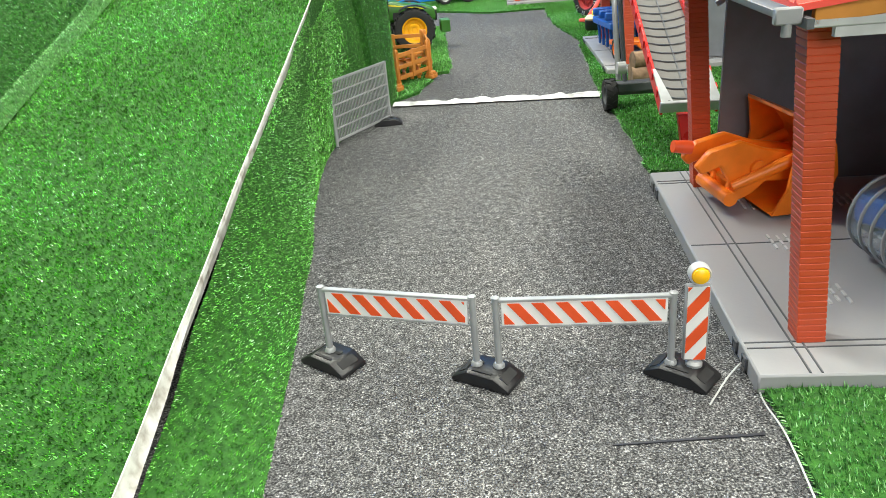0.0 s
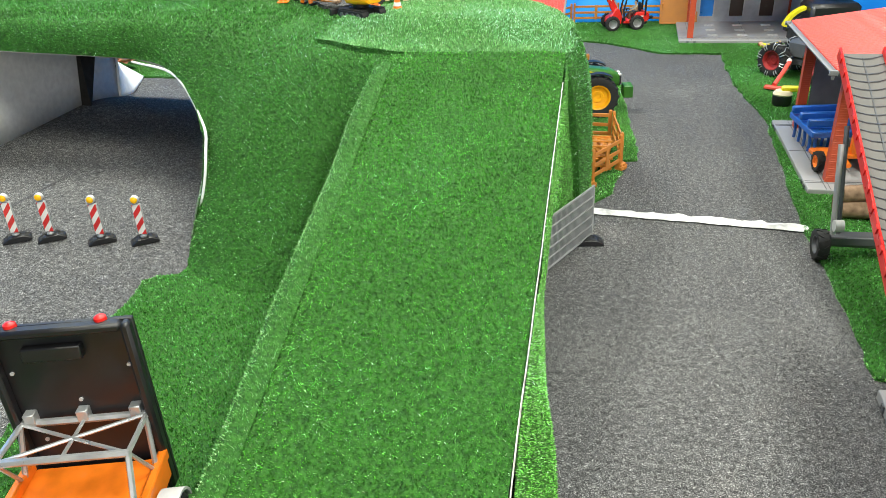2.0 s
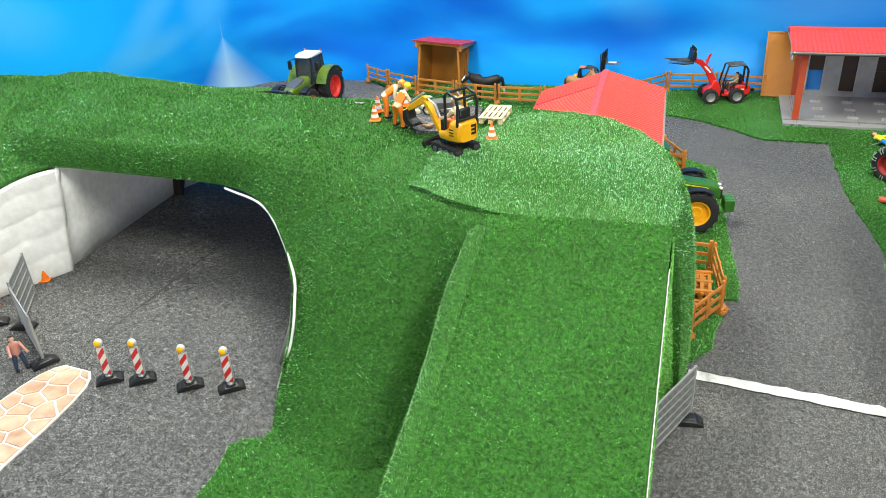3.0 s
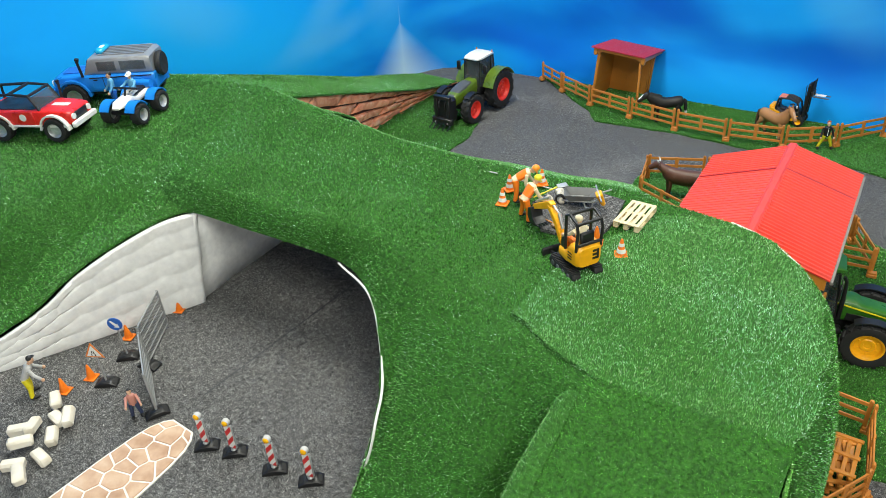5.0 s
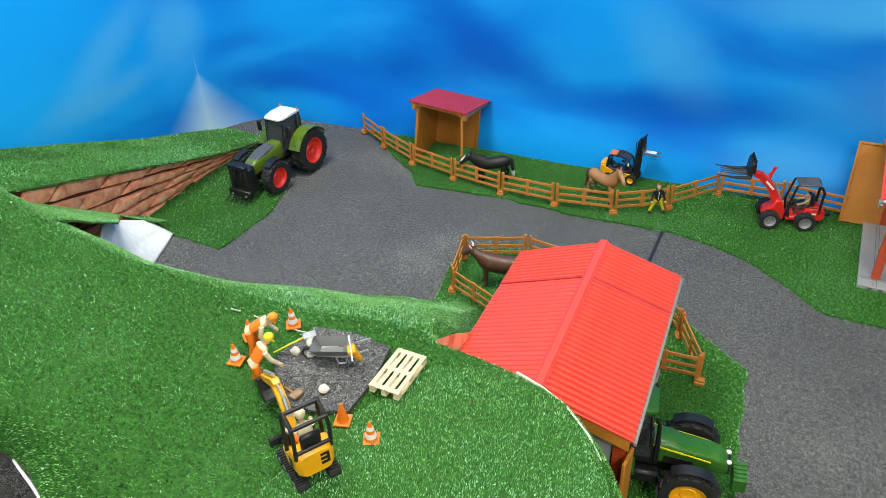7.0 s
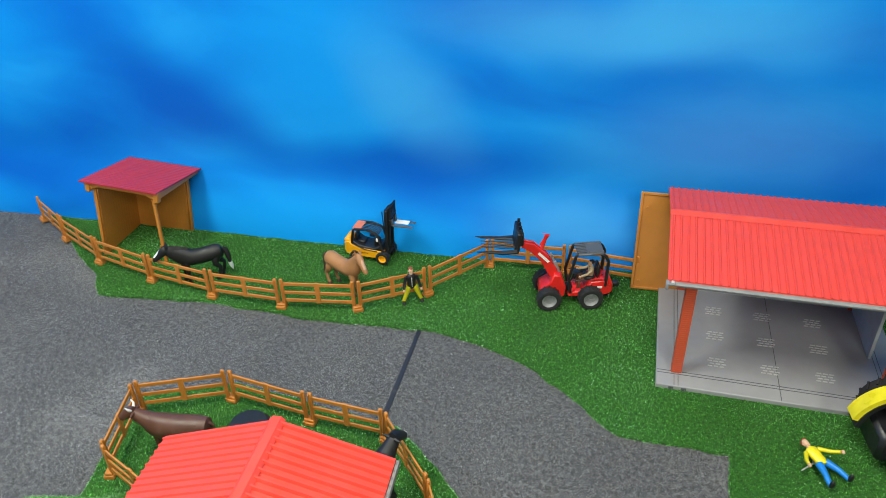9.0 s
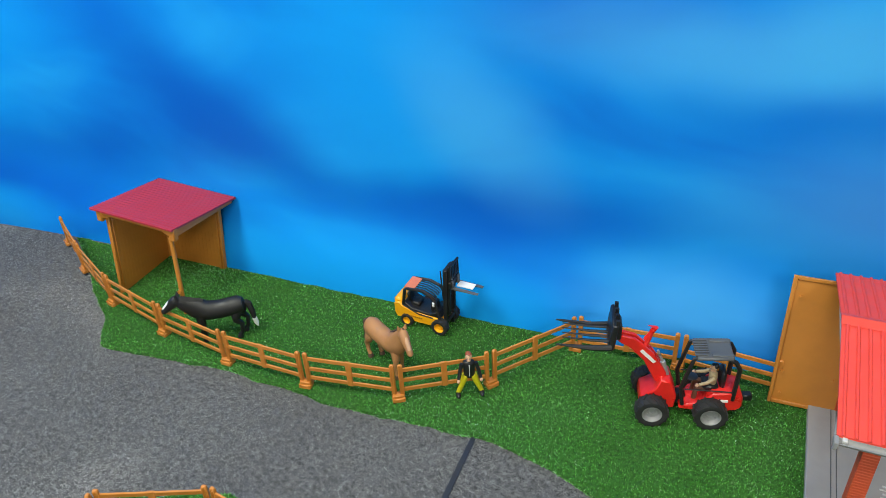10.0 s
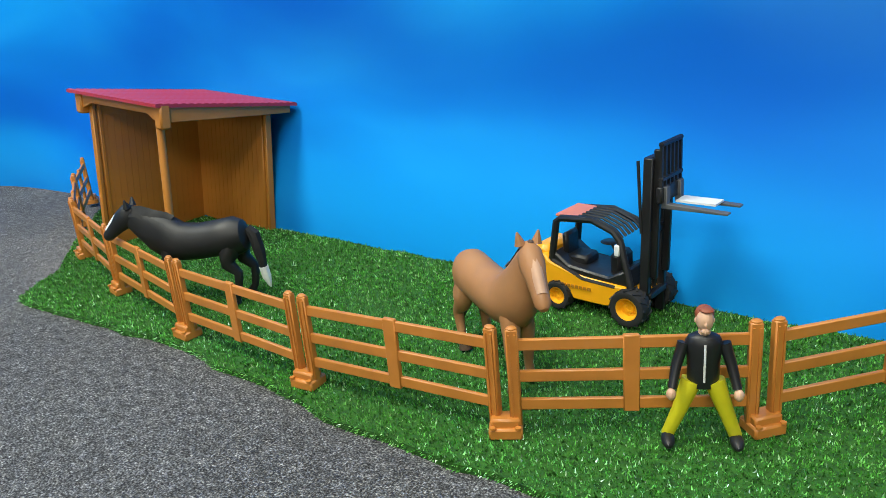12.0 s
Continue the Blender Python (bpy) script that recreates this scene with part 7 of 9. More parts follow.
def barrier(a, b, label):
    """A striped board between two grey posts."""
    a, b = Vector((*a, 0)), Vector((*b, 0))
    d = b - a
    L = d.length
    t = thing("road_barrier", Matrix.Translation((a + b) / 2) @ rot3((0, 0, math.degrees(math.atan2(d.y, d.x)))) @ Matrix.Diagonal((1, 1, 1.045, 1)), label, "barrier", "road barriers")
    for s in (-1, 1):
        bm = N()
        cyl(bm, (s * L / 2, 0, 0.006), (s * L / 2, 0, 0.068), 0.0027, n=12)
        lathe(bm, [(0.0046, 0.011), (0.0046, 0.0125), (0.0034, 0.0145)], (s * L / 2, 0, 0), n=14)
        ell(bm, (s * L / 2, 0, 0.068), (0.0034, 0.0034, 0.0012), u=10, v=5)
        part("post", bm, ALU, t, "grey post")
    w = L - 0.008
    bm = N()
    box(bm, (0, 0, 0.0555), (w, 0.0036, 0.020), bev=0.0006)
    board = part("board", bm, WHITE, t, "white board with orange-red slanting stripes")
    bands(board, w - 0.004, 0.0165, 0.0475, 0.0178, 0.85, -0.0018, SIGNRED)
    bm = N()
    box(bm, (0, 0, 0.0662), (w + 0.008, 0.0050, 0.0022), bev=0.0005)
    part("top_rail", bm, ALU, board)
    bm = N()
    box(bm, (0, 0, 0.0452), (w + 0.002, 0.0044, 0.0016), bev=0.0004)
    part("bottom_rail", bm, ALU, board)
    return t


barrier((0.293, 0.921), (0.413, 0.886), "orange-red and white striped barrier board across the road")
barrier((0.430, 0.881), (0.558, 0.870), "orange-red and white striped barrier board across the road")
foot_block(pose(0.294, 0.919, 0.0005, 0, 0, -38))
foot_block(pose(0.421, 0.882, 0.0005, 0, 0, -32))
foot_block(pose(0.566, 0.868, 0.0005, 0, 0, -40))


def beacon(m, label, red, own_foot=True, slant=-0.8):
    t = thing("warning_beacon", m, label, "beacon", "warning beacons")
    w, h, z = 0.0148, 0.060, 0.017
    bm = N()
    box(bm, (0, 0.0012, z + h / 2), (w + 0.003, 0.0042, h + 0.003), bev=0.001)
    frame_ = part("frame", bm, ALU, t, "grey beacon frame")
    bm = N()
    box(bm, (0, -0.0010, z + h / 2), (w, 0.001, h))
    panel = part("panel", bm, WHITE, t, "white panel with slanting red stripes")
    bands(panel, w, h, z, 0.0205, slant, -0.0016, red)
    bm = N()
    cyl(bm, (0, 0.001, 0.010), (0, 0.001, z), 0.0036, n=12)
    lathe(bm, [(0.0062, 0.0115), (0.0062, 0.0135), (0.0040, 0.0155)], n=14)
    part("stem", bm, ALU, t)
    bm = N()
    lathe(bm, [(0.0066, 0.005), (0.0078, 0.003), (0.0078, -0.003), (0.0070, -0.0048), (0.0062, -0.0040)], (0, 0, z + h + 0.0102), axis="y", n=20)
    lamp = part("lamp", bm, GREYP, t, "round lamp housing")
    bm = N()
    lathe(bm, [(0.0064, -0.0040), (0.0056, -0.0062), (0.0032, -0.0074), (0.0004, -0.0078)], (0, 0, z + h + 0.0102), axis="y", n=20)
    part("lens", bm, AMBER, lamp, "amber lens")
    return t


beacon(pose(0.574, 0.866, 0.0, 0, 0, -4), "red and white striped beacon with amber lamp beside the barrier", SIGNRED)
for x, y in ((-0.781, 1.537), (-0.722, 1.555), (-0.626, 1.566), (-0.549, 1.583)):
    z = ground(x, y) + 0.002
    beacon(pose(x, y, z, 0, 0, 14), "red and white striped beacon with amber lamp at the tunnel", DEEPRED)
    foot_block(pose(x, y, z, 0, 0, 38))


def mesh_fence(a, b, label, h=0.108, bars=38):
    a, b = Vector(a), Vector(b)
    d = b - a
    L = math.hypot(d.x, d.y)
    t = thing("mesh_fence", Matrix.Translation(a) @ rot3((0, 0, math.degrees(math.atan2(d.y, d.x)))), label, "site fence", "site fences")
    for x in (0.003, L - 0.003):
        bm = N()
        cyl(bm, (x, 0, 0.001), (x, 0, h), 0.0028, n=10)
        part("post", bm, ALU, t)
    for k in range(6):
        bm = N()
        box(bm, (L / 2, 0, 0.010 + (h - 0.012) * k / 5), (L - 0.004, 0.003, 0.0026 if k % 5 else 0.004), bev=0.0004)
        part("rail", bm, ALU, t)
    for k in range(bars):
        bm = N()
        x = 0.006 + (L - 0.012) * (k + 0.5) / bars
        box(bm, (x, 0, h / 2 + 0.004), (0.0013, 0.0015, h - 0.012))
        part("bar", bm, ALU, t)
    return t


mesh_fence((0.206, 1.572, 0.001), (0.286, 1.722, 0.001), "grey plastic mesh site fence leaning beside the turf hill")
foot_block(pose(0.282, 1.700, 0.0005, 0, 0, 5))
ga, gb, gc = (-1.062, 1.632), (-1.137, 1.752), (-0.935, 1.544)
mesh_fence((*ga, ground(*ga) + 0.003), (*gb, ground(*gb) + 0.003), "grey plastic mesh site fence standing on the tunnel road", bars=26)
mesh_fence((*gc, ground(*gc) + 0.003), (*ga, ground(*ga) + 0.003), "grey plastic mesh site fence standing on the tunnel road", bars=26)
foot_block(pose(*gc, ground(*gc) + 0.002, 0, 0, 60))
foot_block(pose(*ga, ground(*ga) + 0.002, 0, 0, 10))


def road_sign(x, y, turn, kind):
    z = ground(x, y) + 0.002
    label = "white triangular warning sign with orange border on a grey post" if kind == "tri" else "round blue sign with a white arrow on a grey post"
    t = thing("road_sign", pose(x, y, z, 0, 0, turn), label, "road sign", "road signs")
    bm = N()
    cyl(bm, (0, 0, 0.008), (0, 0, 0.090), 0.0022, n=10)
    part("post", bm, ALU, t)
    if kind == "tri":
        bm = N()
        prism(bm, [(-0.023, 0.080), (0.023, 0.080), (0.0, 0.120)], -0.0040, -0.0022, "xz", 0.0006)
        plate = part("plate", bm, plastic("sign_orange", (0.75, 0.22, 0.04), 0.4), t, "orange-edged triangular plate")
        bm = N()
        prism(bm, [(-0.0165, 0.0840), (0.0165, 0.0840), (0.0, 0.1128)], -0.0048, -0.0040, "xz")
        part("face", bm, WHITE, plate)
        for s in (-1, 1):
            bm = N()
            tube(bm, [(s * 0.0042, -0.0052, 0.0855), (s * 0.0040, -0.0052, 0.0895), (s * 0.0020, -0.0052, 0.0925), (s * 0.0020, -0.0052, 0.0985)], 0.0009, 6)
            part("symbol", bm, BLACK, plate, "black narrowing line")
    else:
        bm = N()
        lathe(bm, [(0.0004, -0.0042), (0.0165, -0.0042), (0.0172, -0.0032), (0.0165, -0.0022), (0.0004, -0.0022)], (0, 0, 0.100), axis="y", n=28)
        plate = part("plate", bm, BLUE, t, "round blue plate")
        bm = N()
        prism(bm, [(-0.010, 0.108), (-0.007, 0.111), (0.004, 0.099), (0.0065, 0.102), (0.0085, 0.090), (-0.0035, 0.092), (-0.0005, 0.0945)], -0.0050, -0.0042, "xz")
        part("arrow", bm, WHITE, plate, "white slanting arrow")
    foot_block(pose(x, y, z, 0, 0, turn + 8))


road_sign(-1.097, 1.545, 24, "tri")
road_sign(-1.126, 1.625, 30, "round")


def cone(m, label, striped, s=1.0):
    t = thing("traffic_cone", m @ Matrix.Scale(s, 4), label, "cone", "traffic cones")
    bm = N()
    box(bm, (0, 0, 0.0016), (0.026, 0.026, 0.0032), bev=0.001)
    part("base", bm, ORANGE, t)
    bm = N()
    lathe(bm, [(0.0100, 0.003), (0.0088, 0.008), (0.0026, 0.036), (0.0018, 0.0375)], n=18)
    body = part("cone_body", bm, ORANGE, t)
    if striped:
        for z0, z1 in ((0.0085, 0.0165), (0.0225, 0.0290)):
            bm = N()
            r = [interp(z, [0.008, 0.036], [0.0088, 0.0026]) + 0.0004 for z in (z0, z1)]
            lathe(bm, [(r[0], z0), (r[1], z1)], n=18)
            part("band", bm, WHITE, body, "white band")
    return t


for x, y, turn in ((-0.442, 2.177, 10), (-0.404, 2.293, 35), (-0.152, 2.117, 25), (-0.455, 2.236, 50)):
    cone(pose(x, y, deck(x, y) + 0.004, 0, 0, turn), "orange and white banded traffic cone on the turf hill", True)
cone(pose(-0.208, 2.130, deck(-0.208, 2.13) + 0.008, 0, 0, 15), "plain orange traffic cone behind the excavator", False)
for x, y in ((-1.156, 1.481), (-1.141, 1.538), (-1.179, 1.670), (-1.154, 1.802)):
    cone(pose(x, y, ground(x, y) + 0.002, 0, 0, 20), "plain orange traffic cone on the tunnel road", False)


# ---- flagstone path with a rounded end ----
def path_edge(v):
    """Half-width and centre of the path at a distance v from its rounded end."""
    half = interp(v, [0, 0.02, 0.05, 0.12, 0.5, 1.0], [0.030, 0.048, 0.058, 0.066, 0.074, 0.078])
    return half


A, B_ = Vector((-0.862, 1.548)), Vector((-0.905, 0.60))
axis = (B_ - A).normalized()
side = Vector((-axis.y, axis.x))
outline = []
vs_ = [0.0, 0.015, 0.04, 0.08, 0.15, 0.3, 0.5, 0.9]
outline = [A + axis * v + side * path_edge(v) for v in vs_] + [A + axis * v - side * path_edge(v) for v in reversed(vs_)]
path = thing("stone_path", Matrix(), "tan flagstone path with pale joints and a rounded end", "path", kind="structure")
bm = N()
top = [bm.verts.new((p.x, p.y, ground(p.x, p.y) + 0.0040)) for p in outline]
bm.faces.new(top)
res = bmesh.ops.extrude_edge_only(bm, edges=list(bm.edges))["geom"]
for v in res:
    if isinstance(v, bmesh.types.BMVert):
        v.co.z -= 0.003
part("joint_bed", bm, MORTAR, path, "pale joint bed")


def cut(poly, p, n):
    out = []
    for a, b in zip(poly, poly[1:] + poly[:1]):
        fa, fb = (a - p).dot(n), (b - p).dot(n)
        if fa <= 0:
            out.append(a)
        if fa * fb < 0:
            out.append(a.lerp(b, fa / (fa - fb)))
    return out


rng = random.Random(11)
seeds = []
for i in range(26):
    for j in range(3):
        v = 0.012 + i * 0.036
        seeds.append(A + axis * (v + rng.uniform(-0.012, 0.012) + (j % 2) * 0.018) + side * ((j - 1) * 0.047 + rng.uniform(-0.012, 0.012)))
for i, s in enumerate(seeds):
    poly = [p.copy() for p in outline]
    cx = s
    box_ = [s + Vector(q) * 0.09 for q in ((-1, -1), (1, -1), (1, 1), (-1, 1))]
    poly = box_
    for k, (a, b) in enumerate(zip(outline, outline[1:] + outline[:1])):
        n = Vector(((b - a).y, -(b - a).x)).normalized()
        mid = A + axis * 0.3
        if (mid - a).dot(n) > 0:
            n = -n
        poly = cut(poly, a - n * 0.004, n)
        if len(poly) < 3:
            break
    for j, q in enumerate(seeds):
        if j != i and len(poly) >= 3 and (q - s).length < 0.2:
            n = (q - s).normalized()
            poly = cut(poly, (s + q) / 2 - n * 0.0018, n)
    if len(poly) < 3:
        continue
    area = abs(sum(a.x * b.y - b.x * a.y for a, b in zip(poly, poly[1:] + poly[:1]))) / 2
    if area < 1.2e-4:
        continue
    bm = N()
    c = sum(poly, Vector((0, 0))) / len(poly)
    lo = [bm.verts.new((p.x, p.y, ground(p.x, p.y) + 0.003)) for p in poly]
    hi = [bm.verts.new((*(c + (p - c) * 0.965), ground(p.x, p.y) + 0.0058)) for p in poly]
    for k in range(len(poly)):
        bm.faces.new((lo[k], lo[(k + 1) % len(poly)], hi[(k + 1) % len(poly)], hi[k]))
    bm.faces.new(hi)
    part("flagstone", bm, STONE, path)

# white building blocks dumped on the road
rng = random.Random(4)
for k, (x, y, dz, tilt) in enumerate(((-1.140, 1.450, 0, 0), (-1.066, 1.432, 0.012, 14), (-1.090, 1.420, 0, 0), (-1.060, 1.385, 0, 4), (-1.105, 1.375, 0.010, -12), (-1.030, 1.340, 0, 0), (-1.085, 1.335, 0.014, 10), (-1.13, 1.36, 0, 0), (-1.06, 1.30, 0, 0), (-1.02, 1.29, 0.012, 8))):
    bm = N()
    box(bm, (0, 0, 0.010), (0.046, 0.022, 0.020), bev=0.004)
    for v in bm.verts:
        v.co += 0.0022 * noise.noise_vector(v.co * 55 + Vector((k, 0, 0)))
    whole("building_block", bm, PALE_STONE, pose(x, y, ground(x, y) + 0.002 + dz, 0, tilt, rng.uniform(-60, 70)), "rough cream stone building block in a loose heap", "stone block", "stone blocks")


# ---- things on the hill ----
bm = N()
pts = [Vector(p) for p in ((-0.385, 2.205), (-0.362, 2.300), (-0.290, 2.312), (-0.214, 2.303), (-0.205, 2.22), (-0.210, 2.150), (-0.262, 2.128), (-0.325, 2.122))]
tp = [bm.verts.new((p.x, p.y, deck(p.x, p.y) + 0.0095)) for p in pts]
bm.faces.new(tp)
for v in bmesh.ops.extrude_edge_only(bm, edges=list(bm.edges))["geom"]:
    if isinstance(v, bmesh.types.BMVert):
        v.co.z -= 0.008
whole("felt_patch", bm, CARPET, Matrix(), "grey felt patch laid on the turf as a work area", "mat")

pal = thing("pallet", pose(-0.172, 2.250, deck(-0.172, 2.25) + 0.006, 0, 0, 87), "pale wooden toy pallet on the turf hill", "pallet")
for k in range(5):
    bm = N()
    box(bm, (0, -0.0235 + k * 0.01175, 0.0128), (0.098, 0.0074, 0.0024), bev=0.0004)
    part("deck_board", bm, WOOD, pal)
for s in (-1, 0, 1):
    bm = N()
    box(bm, (s * 0.044, 0, 0.0124), (0.0085, 0.0545, 0.0026))
    part("cross_board", bm, WOOD, pal)
    for q in (-1, 0, 1):
        bm = N()
        box(bm, (s * 0.043, q * 0.0222, 0.0055), (0.010, 0.0098, 0.0075))
        part("spacer_block", bm, WOOD, pal)
for q in (-1, 0, 1):
    bm = N()
    box(bm, (0, q * 0.0222, 0.0010), (0.098, 0.0098, 0.002))
    part("bottom_board", bm, WOOD, pal)

barrow = thing("wheelbarrow", pose(-0.312, 2.236, deck(-0.3, 2.23) + 0.010, 0, 0, 200), "grey toy wheelbarrow with silver handles on the felt patch", "wheelbarrow")
bm = N()
rings = []
for z, x0, x1, w in ((0.012, -0.040, 0.000, 0.012), (0.030, -0.056, 0.012, 0.020), (0.0285, -0.0545, 0.0105, 0.0188), (0.0135, -0.0390, -0.001, 0.011)):
    rings.append([(x0, -w, z), (x1, -w, z), (x1, w, z), (x0, w, z)])
ring_faces(bm, [[bm.verts.new(p) for p in r] for r in rings], caps=False)
bm.verts.ensure_lookup_table()
bm.faces.new([bm.verts[k] for k in (0, 1, 2, 3)])
bm.faces.new([bm.verts[k] for k in (12, 13, 14, 15)])
part("tray", bm, plastic("mid_grey_plastic", (0.16, 0.165, 0.17), 0.45), barrow, "grey tapered tray")
for s in (-1, 1):
    bm = N()
    tube(bm, [(0.018, s * 0.003, 0.010), (0.0, s * 0.010, 0.012), (-0.045, s * 0.014, 0.014), (-0.086, s * 0.015, 0.030)], 0.0018, 6)
    part("handle", bm, SILVER, barrow)
    bm = N()
    tube(bm, [(-0.030, s * 0.013, 0.013), (-0.034, s * 0.015, 0.0008), (-0.046, s * 0.015, 0.0008), (-0.050, s * 0.014, 0.015)], 0.0016, 6)
    part("leg", bm, SILVER, barrow)
wheel(barrow, (0.020, 0, 0.011), 0.011, 0.006, SILVER, 1, 8)

jack = thing("jackhammer", pose(-0.238, 2.252, deck(-0.24, 2.25) + 0.010, 14, -22, 30), "yellow toy jackhammer leaning on the wheelbarrow", "jackhammer")
bm = N()
cyl(bm, (0, 0, 0.014), (0, 0, 0.040), 0.0050, 0.0072, n=12)
box(bm, (0, 0, 0.044), (0.014, 0.018, 0.010), bev=0.002)
part("body", bm, YELLOW, jack)
bm = N()
cyl(bm, (0, 0, 0.0), (0, 0, 0.015), 0.0014, 0.0020, n=8)
part("chisel", bm, SILVER, jack)
bm = N()
tube(bm, [(0, -0.026, 0.048), (0, 0.026, 0.048)], 0.0018, 8)
part("handle", bm, SILVER, jack)

for k, (x, y) in enumerate(((-0.349, 2.266), (-0.335, 2.248), (-0.329, 2.232), (-0.356, 2.228), (-0.265, 2.170), (-0.318, 2.262), (-0.343, 2.255))):
    bm = N()
    ell(bm, (0, 0, 0.006), (0.0092, 0.0080, 0.0078), u=8, v=6)
    for v in bm.verts:
        v.co += 0.0030 * noise.noise_vector(v.co * 110 + Vector((k * 3, 0, 0)))
        v.co.z = max(v.co.z, 0)
    whole("rubble_stone", bm, PALE_STONE, pose(x, y, deck(x, y) + 0.009, 0, 0, 50 * k), "small white rubble stone on the felt patch", "stone", "rubble stones")

shovel = thing("shovel", pose(-0.366, 2.215, deck(-0.36, 2.21) + 0.030, 0, -14, 42), "toy shovel with a yellow handle held by a worker", "shovel")
bm = N()
cyl(bm, (-0.02, 0, 0), (0.035, 0, 0.004), 0.0016, n=8)
part("handle", bm, LEMON, shovel)
bm = N()
box(bm, (0.046, 0, 0.004), (0.022, 0.016, 0.0018), (0, 8, 0), 0.0008)
part("blade", bm, SILVER, shovel)
pick = thing("broom", pose(-0.325, 2.150, deck(-0.325, 2.15) + 0.011, 0, 2, -14), "brown toy broom lying on the felt patch", "broom")
bm = N()
cyl(bm, (-0.05, 0, 0.003), (0.02, 0, 0.003), 0.0016, n=8)
part("handle", bm, BROWN, pick)
bm = N()
box(bm, (0.026, 0, 0.004), (0.014, 0.022, 0.006), bev=0.001)
part("head", bm, LOG, pick)

CREAM = plastic("cream_plastic", (0.72, 0.62, 0.42), 0.5)
doll(pose(-0.425, 2.205, deck(-0.42, 2.2) + 0.006, 0, 0, 25), "toy worker in orange overalls bending forward on the hill", CREAM, ORANGE, ORANGE, arms=(50, 70), bend=58, spread=10, hat=plastic("helmet_orange", (0.90, 0.30, 0.02), 0.35), vest=ORANGE)
doll(pose(-0.372, 2.142, deck(-0.37, 2.14) + 0.006, 0, 0, 55), "toy worker in orange trousers with a yellow helmet digging", CREAM, ORANGE, LEMON, arms=(60, 40), bend=38, spread=10, hat=LEMON, vest=ORANGE)

# ---- animals and figures of the farm ----
def body_rings(sections, n=14):
    """Rings across a line of (x, z, half-width, half-height)."""
    return [[(x, hw * math.cos(2 * math.pi * k / n), z + hh * math.sin(2 * math.pi * k / n)) for k in range(n)] for x, z, hw, hh in sections]


def sweep(bm, sections, n=16):
    """A closed body through sections (x, z, half-width, half-height) set square to their line; gives its crest."""
    c = [Vector((x, 0, z)) for x, z, w, h in sections]
    rings, crest = [], []
    for i, (x, z, w, h) in enumerate(sections):
        d = (c[min(i + 1, len(c) - 1)] - c[max(i - 1, 0)]).normalized()
        up = Vector((-d.z, 0, d.x))
        rings.append([c[i] + up * h * math.sin(2 * math.pi * k / n) + Vector((0, w * math.cos(2 * math.pi * k / n), 0)) for k in range(n)])
        crest.append(c[i] + up * h)
    loft(bm, rings)
    return crest


